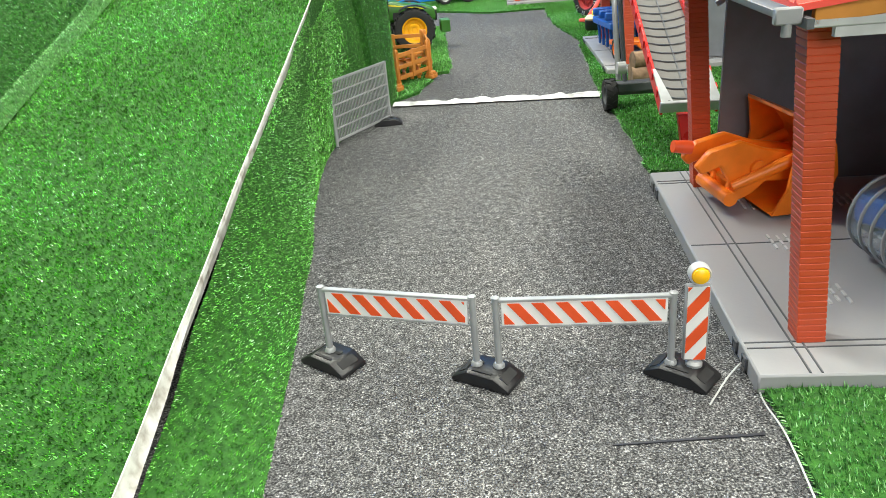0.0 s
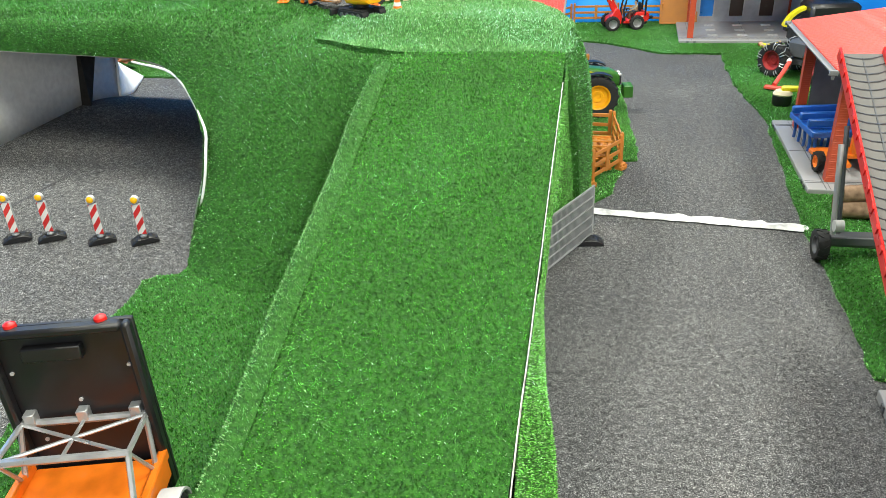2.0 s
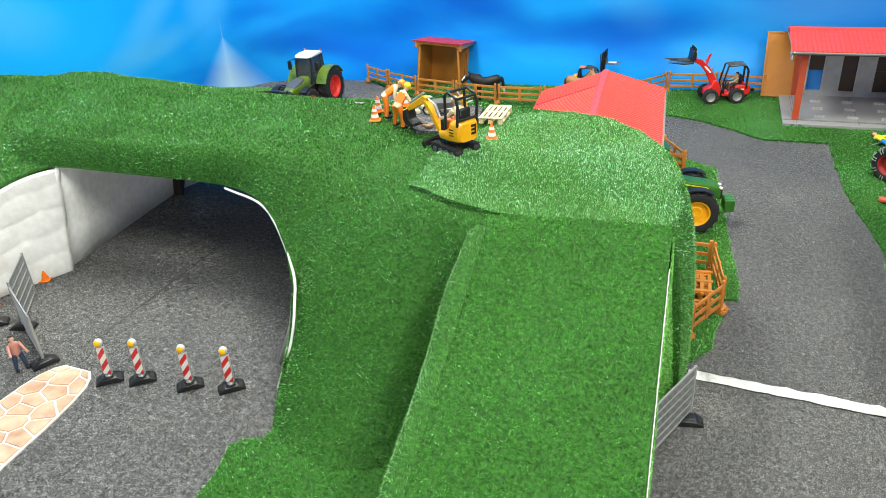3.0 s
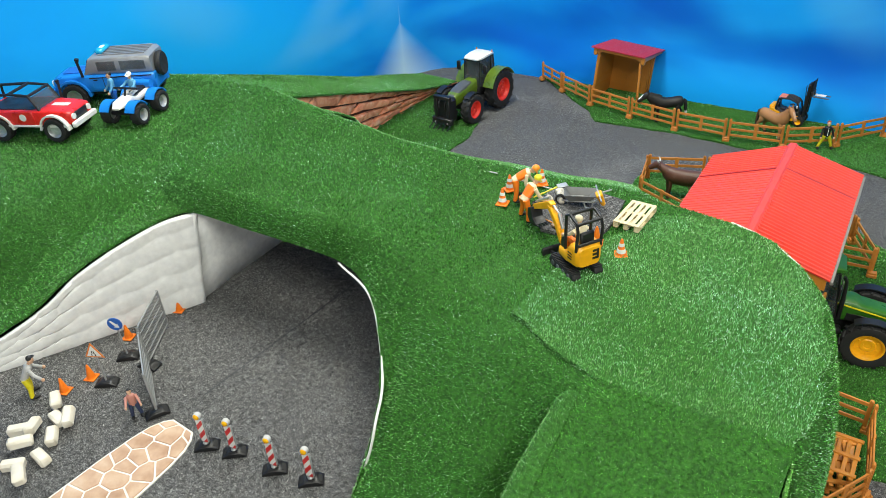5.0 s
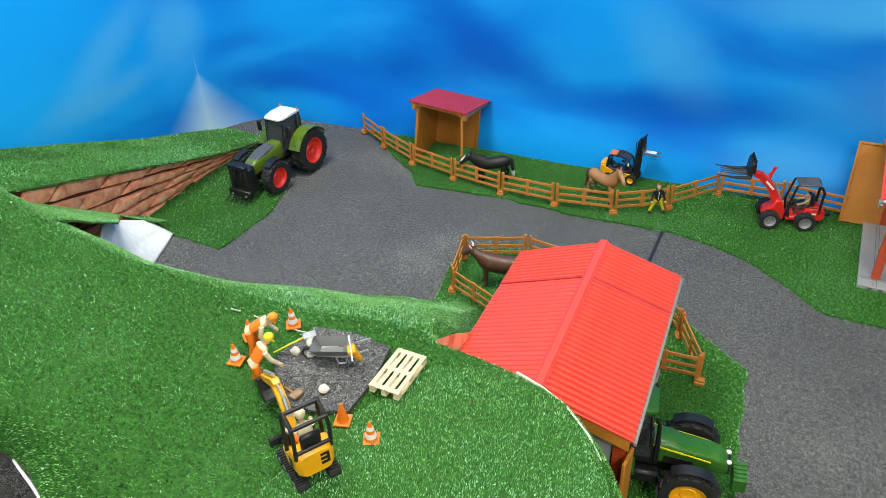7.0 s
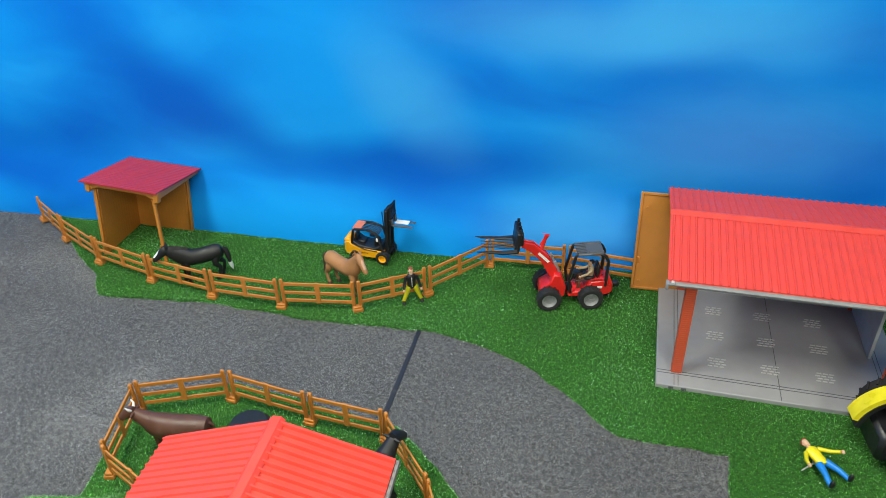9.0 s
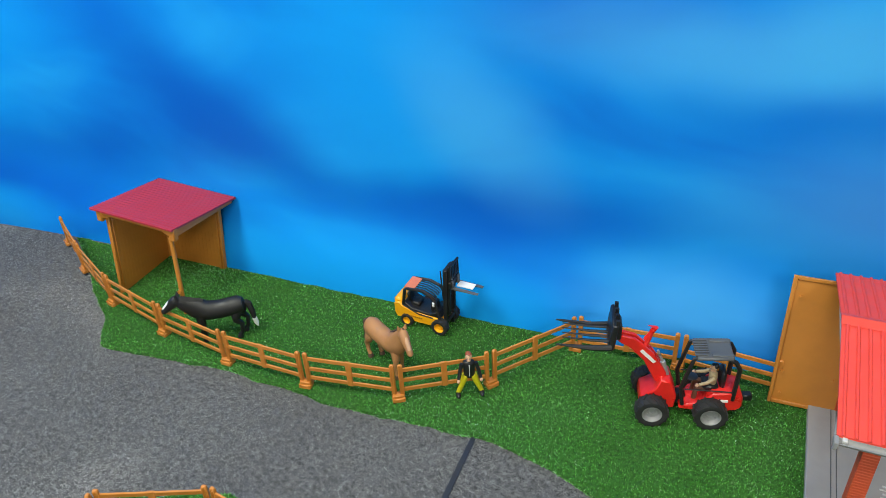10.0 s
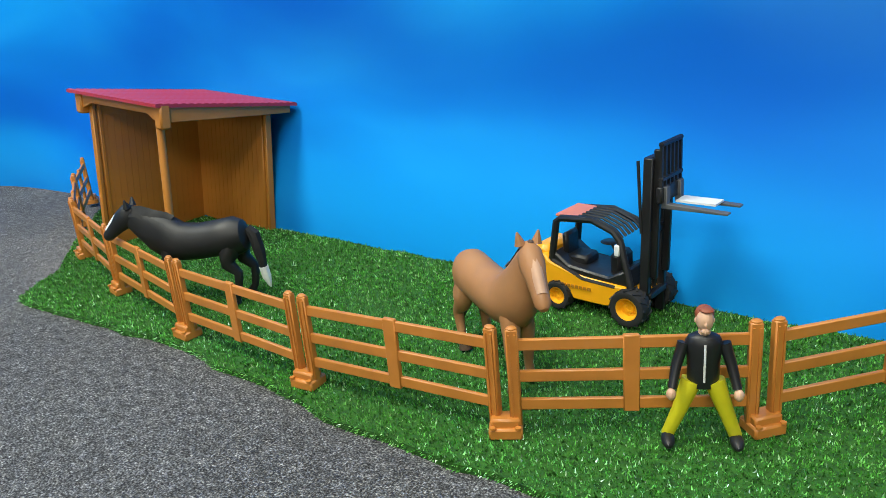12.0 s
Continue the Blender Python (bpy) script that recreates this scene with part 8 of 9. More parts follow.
def toy_animal(m, label, category, coat, mane, face, socks, horse=True, s=1.0, udder=False, horns=False, low=0.0, look_aside=0, grown=1.0):
    P = []
    bm = N()
    hx = hz = 0.0
    heads = []
    if horse:
        bend = [(-0.074, 0.088, 0.006, 0.008), (-0.069, 0.087, 0.016, 0.020), (-0.056, 0.086, 0.0215, 0.0255), (-0.034, 0.084, 0.0215, 0.0235), (-0.008, 0.081, 0.022, 0.0235), (0.016, 0.081, 0.0215, 0.0250),
                (0.033, 0.087, 0.0195, 0.0280), (0.044, 0.098, 0.0158, 0.0265), (0.052, 0.110, 0.0128, 0.0225), (0.059, 0.122, 0.0112, 0.0190), (0.065, 0.133, 0.0100, 0.0155), (0.069, 0.142, 0.0065, 0.0085)]
        crest = sweep(bm, [(x + low * 0.6 * max(0, z - 0.09) * (x > 0.03), z - low * max(0, z - 0.09) * (x > 0.03), w, h) for x, z, w, h in bend])
        hx, hz = low * 0.6 * 0.048, -low * 0.048
        P.append((bm, coat))
        bm = N()
        heads.append(bm)
        sweep(bm, [(x + hx, z + hz, w, h) for x, z, w, h in ((0.061, 0.146, 0.0050, 0.0060), (0.068, 0.141, 0.0092, 0.0122), (0.076, 0.135, 0.0095, 0.0120), (0.086, 0.127, 0.0074, 0.0090), (0.096, 0.119, 0.0064, 0.0072), (0.101, 0.1145, 0.0060, 0.0062), (0.104, 0.112, 0.0030, 0.0030))])
    else:
        loft(bm, body_rings([(-0.078, 0.084, 0.007, 0.010), (-0.072, 0.083, 0.019, 0.022), (-0.055, 0.080, 0.024, 0.026), (-0.020, 0.076, 0.026, 0.028), (0.020, 0.076, 0.025, 0.028), (0.044, 0.080, 0.020, 0.027), (0.058, 0.084, 0.013, 0.020), (0.064, 0.086, 0.006, 0.012)]))
        tube(bm, [(0.046, 0, 0.088), (0.064, 0, 0.098), (0.078, 0, 0.106)], [0.0190, 0.0140, 0.0115], 12)
        tube(bm, [(0.074, 0, 0.113), (0.084, 0, 0.109), (0.098, 0, 0.098), (0.106, 0, 0.091)], [0.0090, 0.0118, 0.0092, 0.0074], 12)
    P.append((bm, coat))
    for x, back in ((-0.056, True), (0.038, False)):
        for sd in (-1, 1):
            step = 0.006 * sd * (1 if back else -1)
            y = sd * 0.0125
            bm = N()
            if back:
                pts = [(x + 0.002, y * 0.55, 0.080), (x + 0.005 + step * 0.5, y * 0.95, 0.064), (x + 0.004 + step, y * 1.0, 0.052), (x - 0.008 + step, y, 0.040), (x - 0.004 + step, y, 0.016), (x + 0.002 + step, y, 0.007)]
                rs = [0.0120, 0.0118, 0.0090, 0.0060, 0.0046, 0.0052]
            else:
                pts = [(x - 0.004, y * 0.5, 0.080), (x + 0.001 + step, y * 0.9, 0.056), (x + 0.001 + step, y, 0.038), (x + step, y, 0.016), (x + 0.002 + step, y, 0.007)]
                rs = [0.0110, 0.0084, 0.0062, 0.0044, 0.0052]
            tube(bm, pts, rs, 10)
            P.append((bm, coat))
            bm = N()
            cyl(bm, (x + 0.003 + step, y, 0.0), (x + 0.002 + step, y, 0.009), 0.0072, 0.0055, n=10)
            P.append((bm, socks))
    for sd in (-1, 1):
        bm = N()
        heads.append(bm)
        cyl(bm, (0.066 + hx if horse else 0.074, sd * 0.006, 0.149 + hz if horse else 0.112), (0.066 + hx if horse else 0.073, sd * (0.008 if horse else 0.020), 0.1585 + hz if horse else 0.113), 0.0044, 0.0008, n=8)
        P.append((bm, coat))
        if horns:
            bm = N()
            tube(bm, [(0.078, sd * 0.006, 0.117), (0.079, sd * 0.011, 0.124), (0.084, sd * 0.012, 0.131)], [0.003, 0.0024, 0.0008], 8)
            P.append((bm, WHITE))
    bm = N()
    if horse:
        tube(bm, [(-0.074, 0, 0.096), (-0.081, 0, 0.088), (-0.085, 0, 0.064), (-0.087, 0, 0.040)], [0.0052, 0.0078, 0.0076, 0.0044], 8)
        P.append((bm, mane))
        bm = N()
        tube(bm, [(-0.0868, 0, 0.044), (-0.089, 0, 0.030), (-0.092, 0, 0.016)], [0.0062, 0.0060, 0.0012], 8)
        P.append((bm, WHITE if face is WHITE else mane))
        bm = N()
        line = spline([tuple(p) for p in crest[6:]], 26)
        rows = []
        for k, p in enumerate(line):
            jag = 0.0035 * noise.noise(Vector((k * 0.9, 3.1, 0)))
            rows.append([p + Vector((-0.001, -0.002, 0.001)), p + Vector((-0.002, 0.001, 0.0035 + jag * 0.3)), p + Vector((0.001, 0.0060, -0.001)), p + Vector((0.003, 0.0098, -0.009 - jag))])
        shell(bm, rows)
        for q in range(4):
            ell(bm, Vector((0.069 + 0.0032 * q + hx, 0.001 * (q % 2), 0.151 - 0.0030 * q + hz)), (0.0035, 0.0028, 0.0040), (0, 40, 0), 8, 6)
        P.append((bm, mane))
    else:
        tube(bm, [(-0.076, 0, 0.098), (-0.084, 0, 0.092), (-0.086, 0, 0.060), (-0.085, 0, 0.040)], [0.0030, 0.0026, 0.0020, 0.0040], 8)
        P.append((bm, coat))
    bm = N()
    if horse:
        heads.append(bm)
        tube(bm, [(x + hx, 0, z + hz) for x, z in ((0.0805, 0.1405), (0.0900, 0.1310), (0.0985, 0.1215))], [0.0046, 0.0048, 0.0046], 10)
    else:
        tube(bm, [(0.088, 0, 0.115), (0.097, 0, 0.107), (0.108, 0, 0.093)], [0.0030, 0.0030, 0.0052], 8)
    P.append((bm, face))
    if udder:
        bm = N()
        ell(bm, (-0.034, 0, 0.050), (0.014, 0.012, 0.012), u=12, v=8)
        for sx in (-1, 1):
            for sy in (-1, 1):
                cyl(bm, (-0.034 + sx * 0.006, sy * 0.005, 0.043), (-0.034 + sx * 0.007, sy * 0.006, 0.034), 0.0022, 0.0016, n=8)
        P.append((bm, SKIN))
    # the head may be turned aside at the poll
    poll = Vector((0.064 + hx, 0, 0.142 + hz))
    turn = Matrix.Translation(poll) @ rot3((0, 0, look_aside)) @ Matrix.Scale(grown, 4) @ Matrix.Translation(-poll)
    for bm in heads:
        bmesh.ops.transform(bm, matrix=turn, verts=bm.verts)
    return joined("toy_horse" if horse else "toy_cow", P, m @ Matrix.Scale(s, 4), label, category, "toy animals")


MANE = plastic("black_mane", (0.010, 0.010, 0.011), 0.75, dirt=0.02)
NIGHT = plastic("black_coat", (0.011, 0.011, 0.012), 0.52, dirt=0.05)
FAWN = plastic("fawn_coat", (0.40, 0.185, 0.072), 0.55)
DARKFAWN = plastic("dark_mane", (0.09, 0.05, 0.03), 0.6)
COCOA = plastic("brown_coat", (0.10, 0.040, 0.024), 0.45)
toy_animal(pose(-0.492, 3.534, 0.008, 0, 0, 207), "black toy horse with a white blaze behind the paddock fence", "horse", NIGHT, MANE, WHITE, NIGHT, s=0.85, low=0.42, grown=1.12)
toy_animal(pose(-0.116, 3.548, 0.008, 0, 0, -30), "light brown toy horse with a pale face behind the fence", "horse", FAWN, DARKFAWN, plastic("pale_muzzle", (0.55, 0.32, 0.20), 0.5), DARKFAWN, s=0.83, look_aside=-16, grown=1.18)
toy_animal(pose(-0.268, 2.992, 0.008, 0, 0, 183), "brown toy cow with white horns in the stable yard", "cow", COCOA, COCOA, COCOA, DARKFAWN, horse=False, udder=True, horns=True, s=0.93)
toy_animal(pose(0.118, 2.925, 0.008, 0, 0, 68), "black and white toy cow in the stable yard", "cow", NIGHT, NIGHT, WHITE, NIGHT, horse=False)
bale = thing("wrapped_bale", pose(-0.135, 3.020, 0.008), "black film-wrapped round bale in the stable yard", "bale")
bm = N()
lathe(bm, [(0.012, 0.0), (0.036, 0.002), (0.043, 0.012), (0.044, 0.040), (0.042, 0.062), (0.034, 0.074), (0.010, 0.077)], n=26)
for v in bm.verts:
    v.co += 0.0012 * noise.noise_vector(v.co * 60)
part("film", bm, NIGHT, bale)

doll(pose(0.056, 3.522, 0.008, 0, 0, -66), "toy figure in a black jacket and lime trousers by the fence", BLACK, plastic("lime_plastic", (0.62, 0.56, 0.015), 0.45), plastic("auburn_plastic", (0.28, 0.07, 0.03), 0.5), arms=(12, 8), arm_out=16, spread=19, scale=0.92, zip_line=True)
doll(pose(0.912, 3.105, 0.020, 0, -84, -60), "toy figure in a yellow top and blue trousers lying on turf", LEMON, SKYBLUE, plastic("auburn_plastic", (0.28, 0.07, 0.03), 0.5), arms=(15, 20), arm_out=50, spread=16, scale=0.95)
doll(pose(-0.965, 1.518, ground(-0.965, 1.518) + 0.002, 0, 0, -30), "toy figure in a checked shirt and blue trousers by the fence", plastic("pink_check_plastic", (0.50, 0.22, 0.18), 0.5), plastic("denim_plastic", (0.035, 0.05, 0.11), 0.55), BLACK, arms=(60, 50), spread=6, scale=0.72)
doll(pose(-1.205, 1.437, ground(-1.2, 1.43) + 0.002, 0, 0, 60), "toy worker in bright yellow trousers beside the stone heap", GREYP, LEMON, BLACK, arms=(50, 60), bend=30)


# ---- orange trailer with a folded black sign board ----
def sign_trailer():
    t = thing("sign_trailer", pose(-0.250, 0.948, ground(-0.25, 0.948) + 0.007, 0, 0, 14), "orange toy trailer with a raised black sign board and silver frame", "trailer")
    bm = N()
    prism(bm, [(-0.075, -0.15), (0.075, -0.15), (0.075, 0.045), (-0.075, 0.045)], 0.030, 0.056, "xy", 0.003)
    part("body", bm, ORANGE, t, "orange trailer body")
    bm = N()
    for s in (-1, 1):
        box(bm, (s * 0.072, -0.05, 0.062), (0.010, 0.19, 0.014), bev=0.002)
    part("side_beam", bm, ORANGE, t)
    bm = N()
    box(bm, (0.035, -0.06, 0.0575), (0.036, 0.022, 0.002), (0, 0, 30))
    part("patch", bm, DARKGREY, t, "dark loose flap")
    bm = N()
    prism(bm, [(-0.076, 0.012), (0.076, 0.012), (0.076, 0.236), (-0.076, 0.236)], 0.052, 0.058, "xz", 0.001)
    board = part("sign_board", bm, BLACK, t, "black rear of the sign board")
    bm = N()
    for s in (-1, 1):
        box(bm, (s * 0.071, 0.046, 0.124), (0.010, 0.014, 0.224), bev=0.003)
        box(bm, (0, 0.046, 0.124 + s * 0.108), (0.134, 0.014, 0.010), bev=0.003)
    part("board_rim", bm, BLACK, board)
    for x, z in ((-0.05, 0.09), (0.05, 0.09), (0.0, 0.14), (-0.06, 0.18), (0.06, 0.18), (0.02, 0.06)):
        bm = N()
        cyl(bm, (x, 0.052, z), (x, 0.050, z), 0.0022, n=8)
        part("screw", bm, GREYP, board)
    for s in (-1, 1):
        bm = N()
        lathe(bm, [(0.0066, 0.236), (0.0060, 0.240), (0.0030, 0.242)], (s * 0.045, 0.052, 0.0), n=14)
        part("lamp", bm, RED, board, "small red lamp")
    bm = N()
    box(bm, (-0.01, 0.047, 0.205), (0.060, 0.010, 0.016), bev=0.001)
    part("battery_box", bm, BLACK, board)
    bm = N()
    for s in (-1, 1):
        tube(bm, [(s * 0.066, 0.045, 0.118), (s * 0.066, -0.02, 0.122), (s * 0.070, -0.055, 0.060)], 0.0034, 6)
        tube(bm, [(s * 0.066, 0.040, 0.118), (s * 0.070, 0.020, 0.058)], 0.0030, 6)
        tube(bm, [(s * 0.066, -0.02, 0.122), (s * 0.070, 0.020, 0.058)], 0.0022, 6)
        tube(bm, [(s * 0.064, 0.042, 0.119), (-s * 0.064, -0.02, 0.123)], 0.0022, 6)
    tube(bm, [(-0.068, 0.045, 0.118), (0.068, 0.045, 0.118)], 0.0042, 6)
    tube(bm, [(-0.068, -0.020, 0.122), (0.068, -0.020, 0.122)], 0.0042, 6)
    tube(bm, [(0, 0.045, 0.118), (0, -0.020, 0.122)], 0.0022, 6)
    for s in (-0.9, 0, 0.9):
        box(bm, (s * 0.062, 0.047, 0.124), (0.012, 0.012, 0.014), bev=0.001)
    part("frame", bm, SILVER, t, "silver lattice frame")
    for s in (-1, 1):
        bm = N()
        fender(bm, (0, 0, 0), 0.0295, 0.024, 10, 170)
        for v in bm.verts:
            v.co = Vector((s * 0.092 + v.co.y, -0.02 + v.co.x, 0.026 + v.co.z))
        part("mudguard", bm, GREYP, t, "pale grey mudguard")
        w = wheel(t, (s * 0.093, -0.02, 0.026), 0.026, 0.020, SILVER, s, 14)
        w.rotation_euler = (0, 0, radians(-90))
    bm = N()
    tube(bm, [(0, -0.15, 0.040), (0, -0.21, 0.034)], 0.005, 8)
    part("drawbar", bm, ORANGE, t)


sign_trailer()


# ---- red conveyor beside the barns ----
def conveyor():
    lo, hi = Vector((0.716, 1.372, 0.070)), Vector((0.752, 1.90, 0.300))
    d = hi - lo
    L = d.length
    x = Vector((1, -0.06, 0)).normalized()
    y = d.normalized()
    z = x.cross(y)
    m = Matrix(((x.x, y.x, z.x, lo.x), (x.y, y.y, z.y, lo.y), (x.z, y.z, z.z, lo.z), (0, 0, 0, 1)))
    t = thing("belt_conveyor", Matrix.Translation((lo.x, lo.y, 0)), "red toy belt conveyor with a grey ribbed belt beside the barns", "conveyor")
    loc = Matrix.Translation((-lo.x, -lo.y, 0)) @ m
    for s in (-1, 1):
        bm = N()
        box(bm, (s * 0.036, L / 2, 0.004), (0.004, L, 0.022), bev=0.001)
        for k in range(14):
            box(bm, (s * 0.0385, 0.03 + k * (L - 0.06) / 13, 0.010), (0.003, 0.010, 0.012), bev=0.0006)
        part("side_rail", bm, RED, t, "red side rail with clips", loc)
    bm = N()
    box(bm, (0, L / 2, 0.002), (0.068, L - 0.01, 0.004))
    belt = part("belt", bm, plastic("grey_belt", (0.13, 0.125, 0.12), 0.7), t, "grey dusty rubber belt", loc)
    for k in range(26):
        bm = N()
        yy = 0.02 + k * (L - 0.04) / 25
        tube(bm, [(-0.033, yy + 0.008, 0.0045), (-0.015, yy, 0.0050), (0, yy - 0.002, 0.0052), (0.015, yy, 0.0050), (0.033, yy + 0.008, 0.0045)], 0.0013, 5)
        part("belt_rib", bm, DARKGREY, belt)
    bm = N()
    box(bm, (0, L / 2, 0.0044), (0.002, L - 0.03, 0.0022))
    part("belt_spine", bm, DARKGREY, belt)
    bm = N()
    for s in (-1, 1):
        prism(bm, [(s * 0.038, -0.005), (s * 0.022, -0.005), (s * 0.034, 0.075), (s * 0.038, 0.075)], 0.012, 0.016, "xy")
    box(bm, (0, -0.004, 0.010), (0.080, 0.006, 0.016), bev=0.001)
    part("hopper_plate", bm, SILVER, t, "bare metal feed plate", loc)
    bm = N()
    prism(bm, [(-0.016, 0.066), (0.016, 0.066), (0.008, 0.004), (-0.006, 0.004)], -0.006, 0.006, "xz", 0.001)
    part("foot", bm, RED, t, "red upright front leg")
    bm = N()
    cyl(bm, (-0.050, 0.30, 0.032), (0.085, 0.29, 0.032), 0.006, n=10)
    box(bm, (0.015, 0.30, 0.040), (0.10, 0.026, 0.016), bev=0.002)
    for s in (-1, 1):
        tube(bm, [(0.015 + s * 0.034, 0.30, 0.036), (0.015 + s * 0.036, 0.36, 0.220)], 0.0042, 8)
    part("axle_frame", bm, DARKGREY, t, "dark wheeled support frame")
    bm = N()
    cyl(bm, (-0.034, 0.285, 0.055), (-0.036, 0.325, 0.200), 0.0046, n=12)
    part("hydraulic_ram", bm, ALU, t)
    bm = N()
    cyl(bm, (-0.040, 0.270, 0.078), (-0.026, 0.270, 0.078), 0.010, n=14)
    part("crank_drum", bm, GREYP, t)
    for s, xx in ((-1, -0.046), (1, 0.086)):
        w = wheel(t, (xx, 0.298, 0.0285), 0.027, 0.020, DARKGREY, 1 if s > 0 else -1, 12)
        w.rotation_euler = (0, 0, radians(-90))


conveyor()
for k, (x, y, z) in enumerate(((0.770, 1.83, 0.016), (0.772, 1.865, 0.016), (0.771, 1.848, 0.044))):
    bm = N()
    cyl(bm, (-0.045, 0, 0), (0.05, 0, 0), 0.0165, n=14)
    for v in bm.verts:
        v.co += 0.0014 * noise.noise_vector(v.co * 50 + Vector((k * 5, 0, 0)))
    whole("log", bm, LOG, pose(x + 0.02, y, z + 0.006, 0, 0, 8 * k - 6), "brown wooden log stacked beside the barn slab", "log", "logs")


# ---- machines in the barns ----
def front_bucket():
    t = thing("loader_bucket", pose(0.733, 1.165, 0.017, 0, 0, 186) @ Matrix.Scale(0.90, 4), "orange toy loader attachment standing on the barn slab", "loader attachment")
    bm = N()
    curve = [(0.012, 0.002), (-0.030, 0.002), (-0.052, 0.014), (-0.062, 0.045), (-0.056, 0.080), (-0.036, 0.106), (-0.004, 0.120)]
    inner = [(x + 0.005 * (1 if k < 5 else 0.4), z + (0.004 if k < 3 else -0.003 if k > 4 else 0)) for k, (x, z) in enumerate(curve)]
    prism(bm, curve + inner[::-1], -0.052, 0.052, "xz")
    part("bucket", bm, ORANGE, t, "orange curved bucket sheet")
    for s in (-1, 1):
        bm = N()
        prism(bm, curve + [(-0.010, 0.075), (-0.004, 0.030)], s * 0.0535 - 0.002, s * 0.0535 + 0.002, "xz")
        part("side_plate", bm, ORANGE, t, "orange bucket side plate")
    for s in (-1, 1):
        bm = N()
        prism(bm, [(-0.040, 0.030), (-0.046, 0.062), (0.010, 0.074), (0.040, 0.086), (0.076, 0.078), (0.092, 0.060), (0.084, 0.050), (0.062, 0.058), (0.050, 0.036), (0.060, 0.016), (0.046, 0.010), (0.022, 0.020), (0.006, 0.034)], s * 0.020 - 0.005, s * 0.020 + 0.005, "xz", 0.002)
        part("coupling_arm", bm, ORANGE, t, "orange hooked coupling arm")
        bm = N()
        tube(bm, [(-0.046, s * 0.034, 0.070), (0.0, s * 0.034, 0.054), (0.050, s * 0.030, 0.034)], [0.0075, 0.0075, 0.0055], 10)
        part("lift_ram", bm, ORANGE, t)
    bm = N()
    cyl(bm, (0.055, -0.040, 0.022), (0.055, 0.040, 0.022), 0.0085, n=12)
    cyl(bm, (0.018, -0.030, 0.052), (0.018, 0.030, 0.052), 0.0095, n=12)
    box(bm, (0.030, 0, 0.032), (0.036, 0.034, 0.022), (0, 14, 0), 0.003)
    part("coupling", bm, ORANGE, t, "orange coupling bar")
    bm = N()
    cyl(bm, (0.082, -0.016, 0.072), (0.104, -0.016, 0.076), 0.0085, 0.0075, n=12)
    part("coupling_plug", bm, SIGNRED, t, "red coupling plug")
    bm = N()
    box(bm, (-0.02, -0.060, 0.055), (0.05, 0.008, 0.008), (0, 20, 0), 0.001)
    part("lever", bm, BLUE, t, "blue lever")


front_bucket()
coil = thing("clear_drum", pose(0.790, 0.965, 0.017 + 0.040, 0, 0, 0), "clear plastic ribbed drum lying on the barn slab", "drum")
bm = N()
lathe(bm, [(0.036, -0.05), (0.038, -0.05), (0.038, 0.05), (0.036, 0.05), (0.036, -0.05)], axis="y", n=28, caps=False)
part("drum_wall", bm, GLASS, coil)
for k in range(6):
    bm = N()
    lathe(bm, [(0.0372, -0.001), (0.0398, -0.001), (0.0398, 0.001), (0.0372, 0.001), (0.0372, -0.001)], (0, -0.048 + k * 0.019, 0), axis="y", n=28, caps=False)
    part("hoop", bm, ALU, coil)
hitch = thing("blue_implement", pose(0.80, 1.02, 0.017, 0, 0, 30), "blue toy implement frame in the shade of the barn", "implement")
bm = N()
tube(bm, [(0, 0, 0.01), (0, 0.01, 0.09), (0.03, 0.02, 0.10), (0.07, 0.03, 0.06)], 0.006, 8)
part("frame", bm, BLUE, hitch)
bm = N()
box(bm, (0.05, 0.03, 0.02), (0.06, 0.05, 0.03), bev=0.004)
part("block", bm, BLUE, hitch)


def plough():
    t = thing("toy_plough", pose(0.800, 2.155, 0.017, 0, 0, 95), "blue and orange toy field implement in the second barn", "implement")
    bm = N()
    box(bm, (0.02, 0, 0.060), (0.15, 0.10, 0.014), bev=0.002)
    for k in range(5):
        for j in range(3):
            tube(bm, [(-0.045 + k * 0.032, -0.04 + j * 0.04, 0.060), (-0.04 + k * 0.032, -0.046 + j * 0.04, 0.028), (-0.028 + k * 0.032, -0.05 + j * 0.04, 0.004)], 0.0036, 6)
    for k in range(3):
        box(bm, (-0.03 + k * 0.05, 0, 0.080), (0.012, 0.11, 0.018), bev=0.003)
    part("tine_frame", bm, BLUE, t, "blue tine frame")
    bm = N()
    box(bm, (-0.085, 0, 0.030), (0.05, 0.11, 0.010), bev=0.002)
    box(bm, (-0.10, -0.02, 0.05), (0.012, 0.012, 0.05), bev=0.002)
    tube(bm, [(-0.06, 0, 0.03), (-0.14, 0.0, 0.022)], 0.006, 8)
    part("drawbar", bm, ORANGE, t, "orange drawbar frame")
    for s in (-1, 1):
        wheel(t, (-0.11, s * 0.05, 0.022), 0.022, 0.016, ORANGE, s, 10)
    bm = N()
    box(bm, (-0.10, -0.09, 0.05), (0.10, 0.05, 0.07), bev=0.008)
    part("tank", bm, plastic("bright_green_plastic", (0.03, 0.30, 0.03), 0.35), t, "bright green tank")


plough()


MAROON = plastic("maroon_plastic", (0.30, 0.02, 0.02), 0.4)


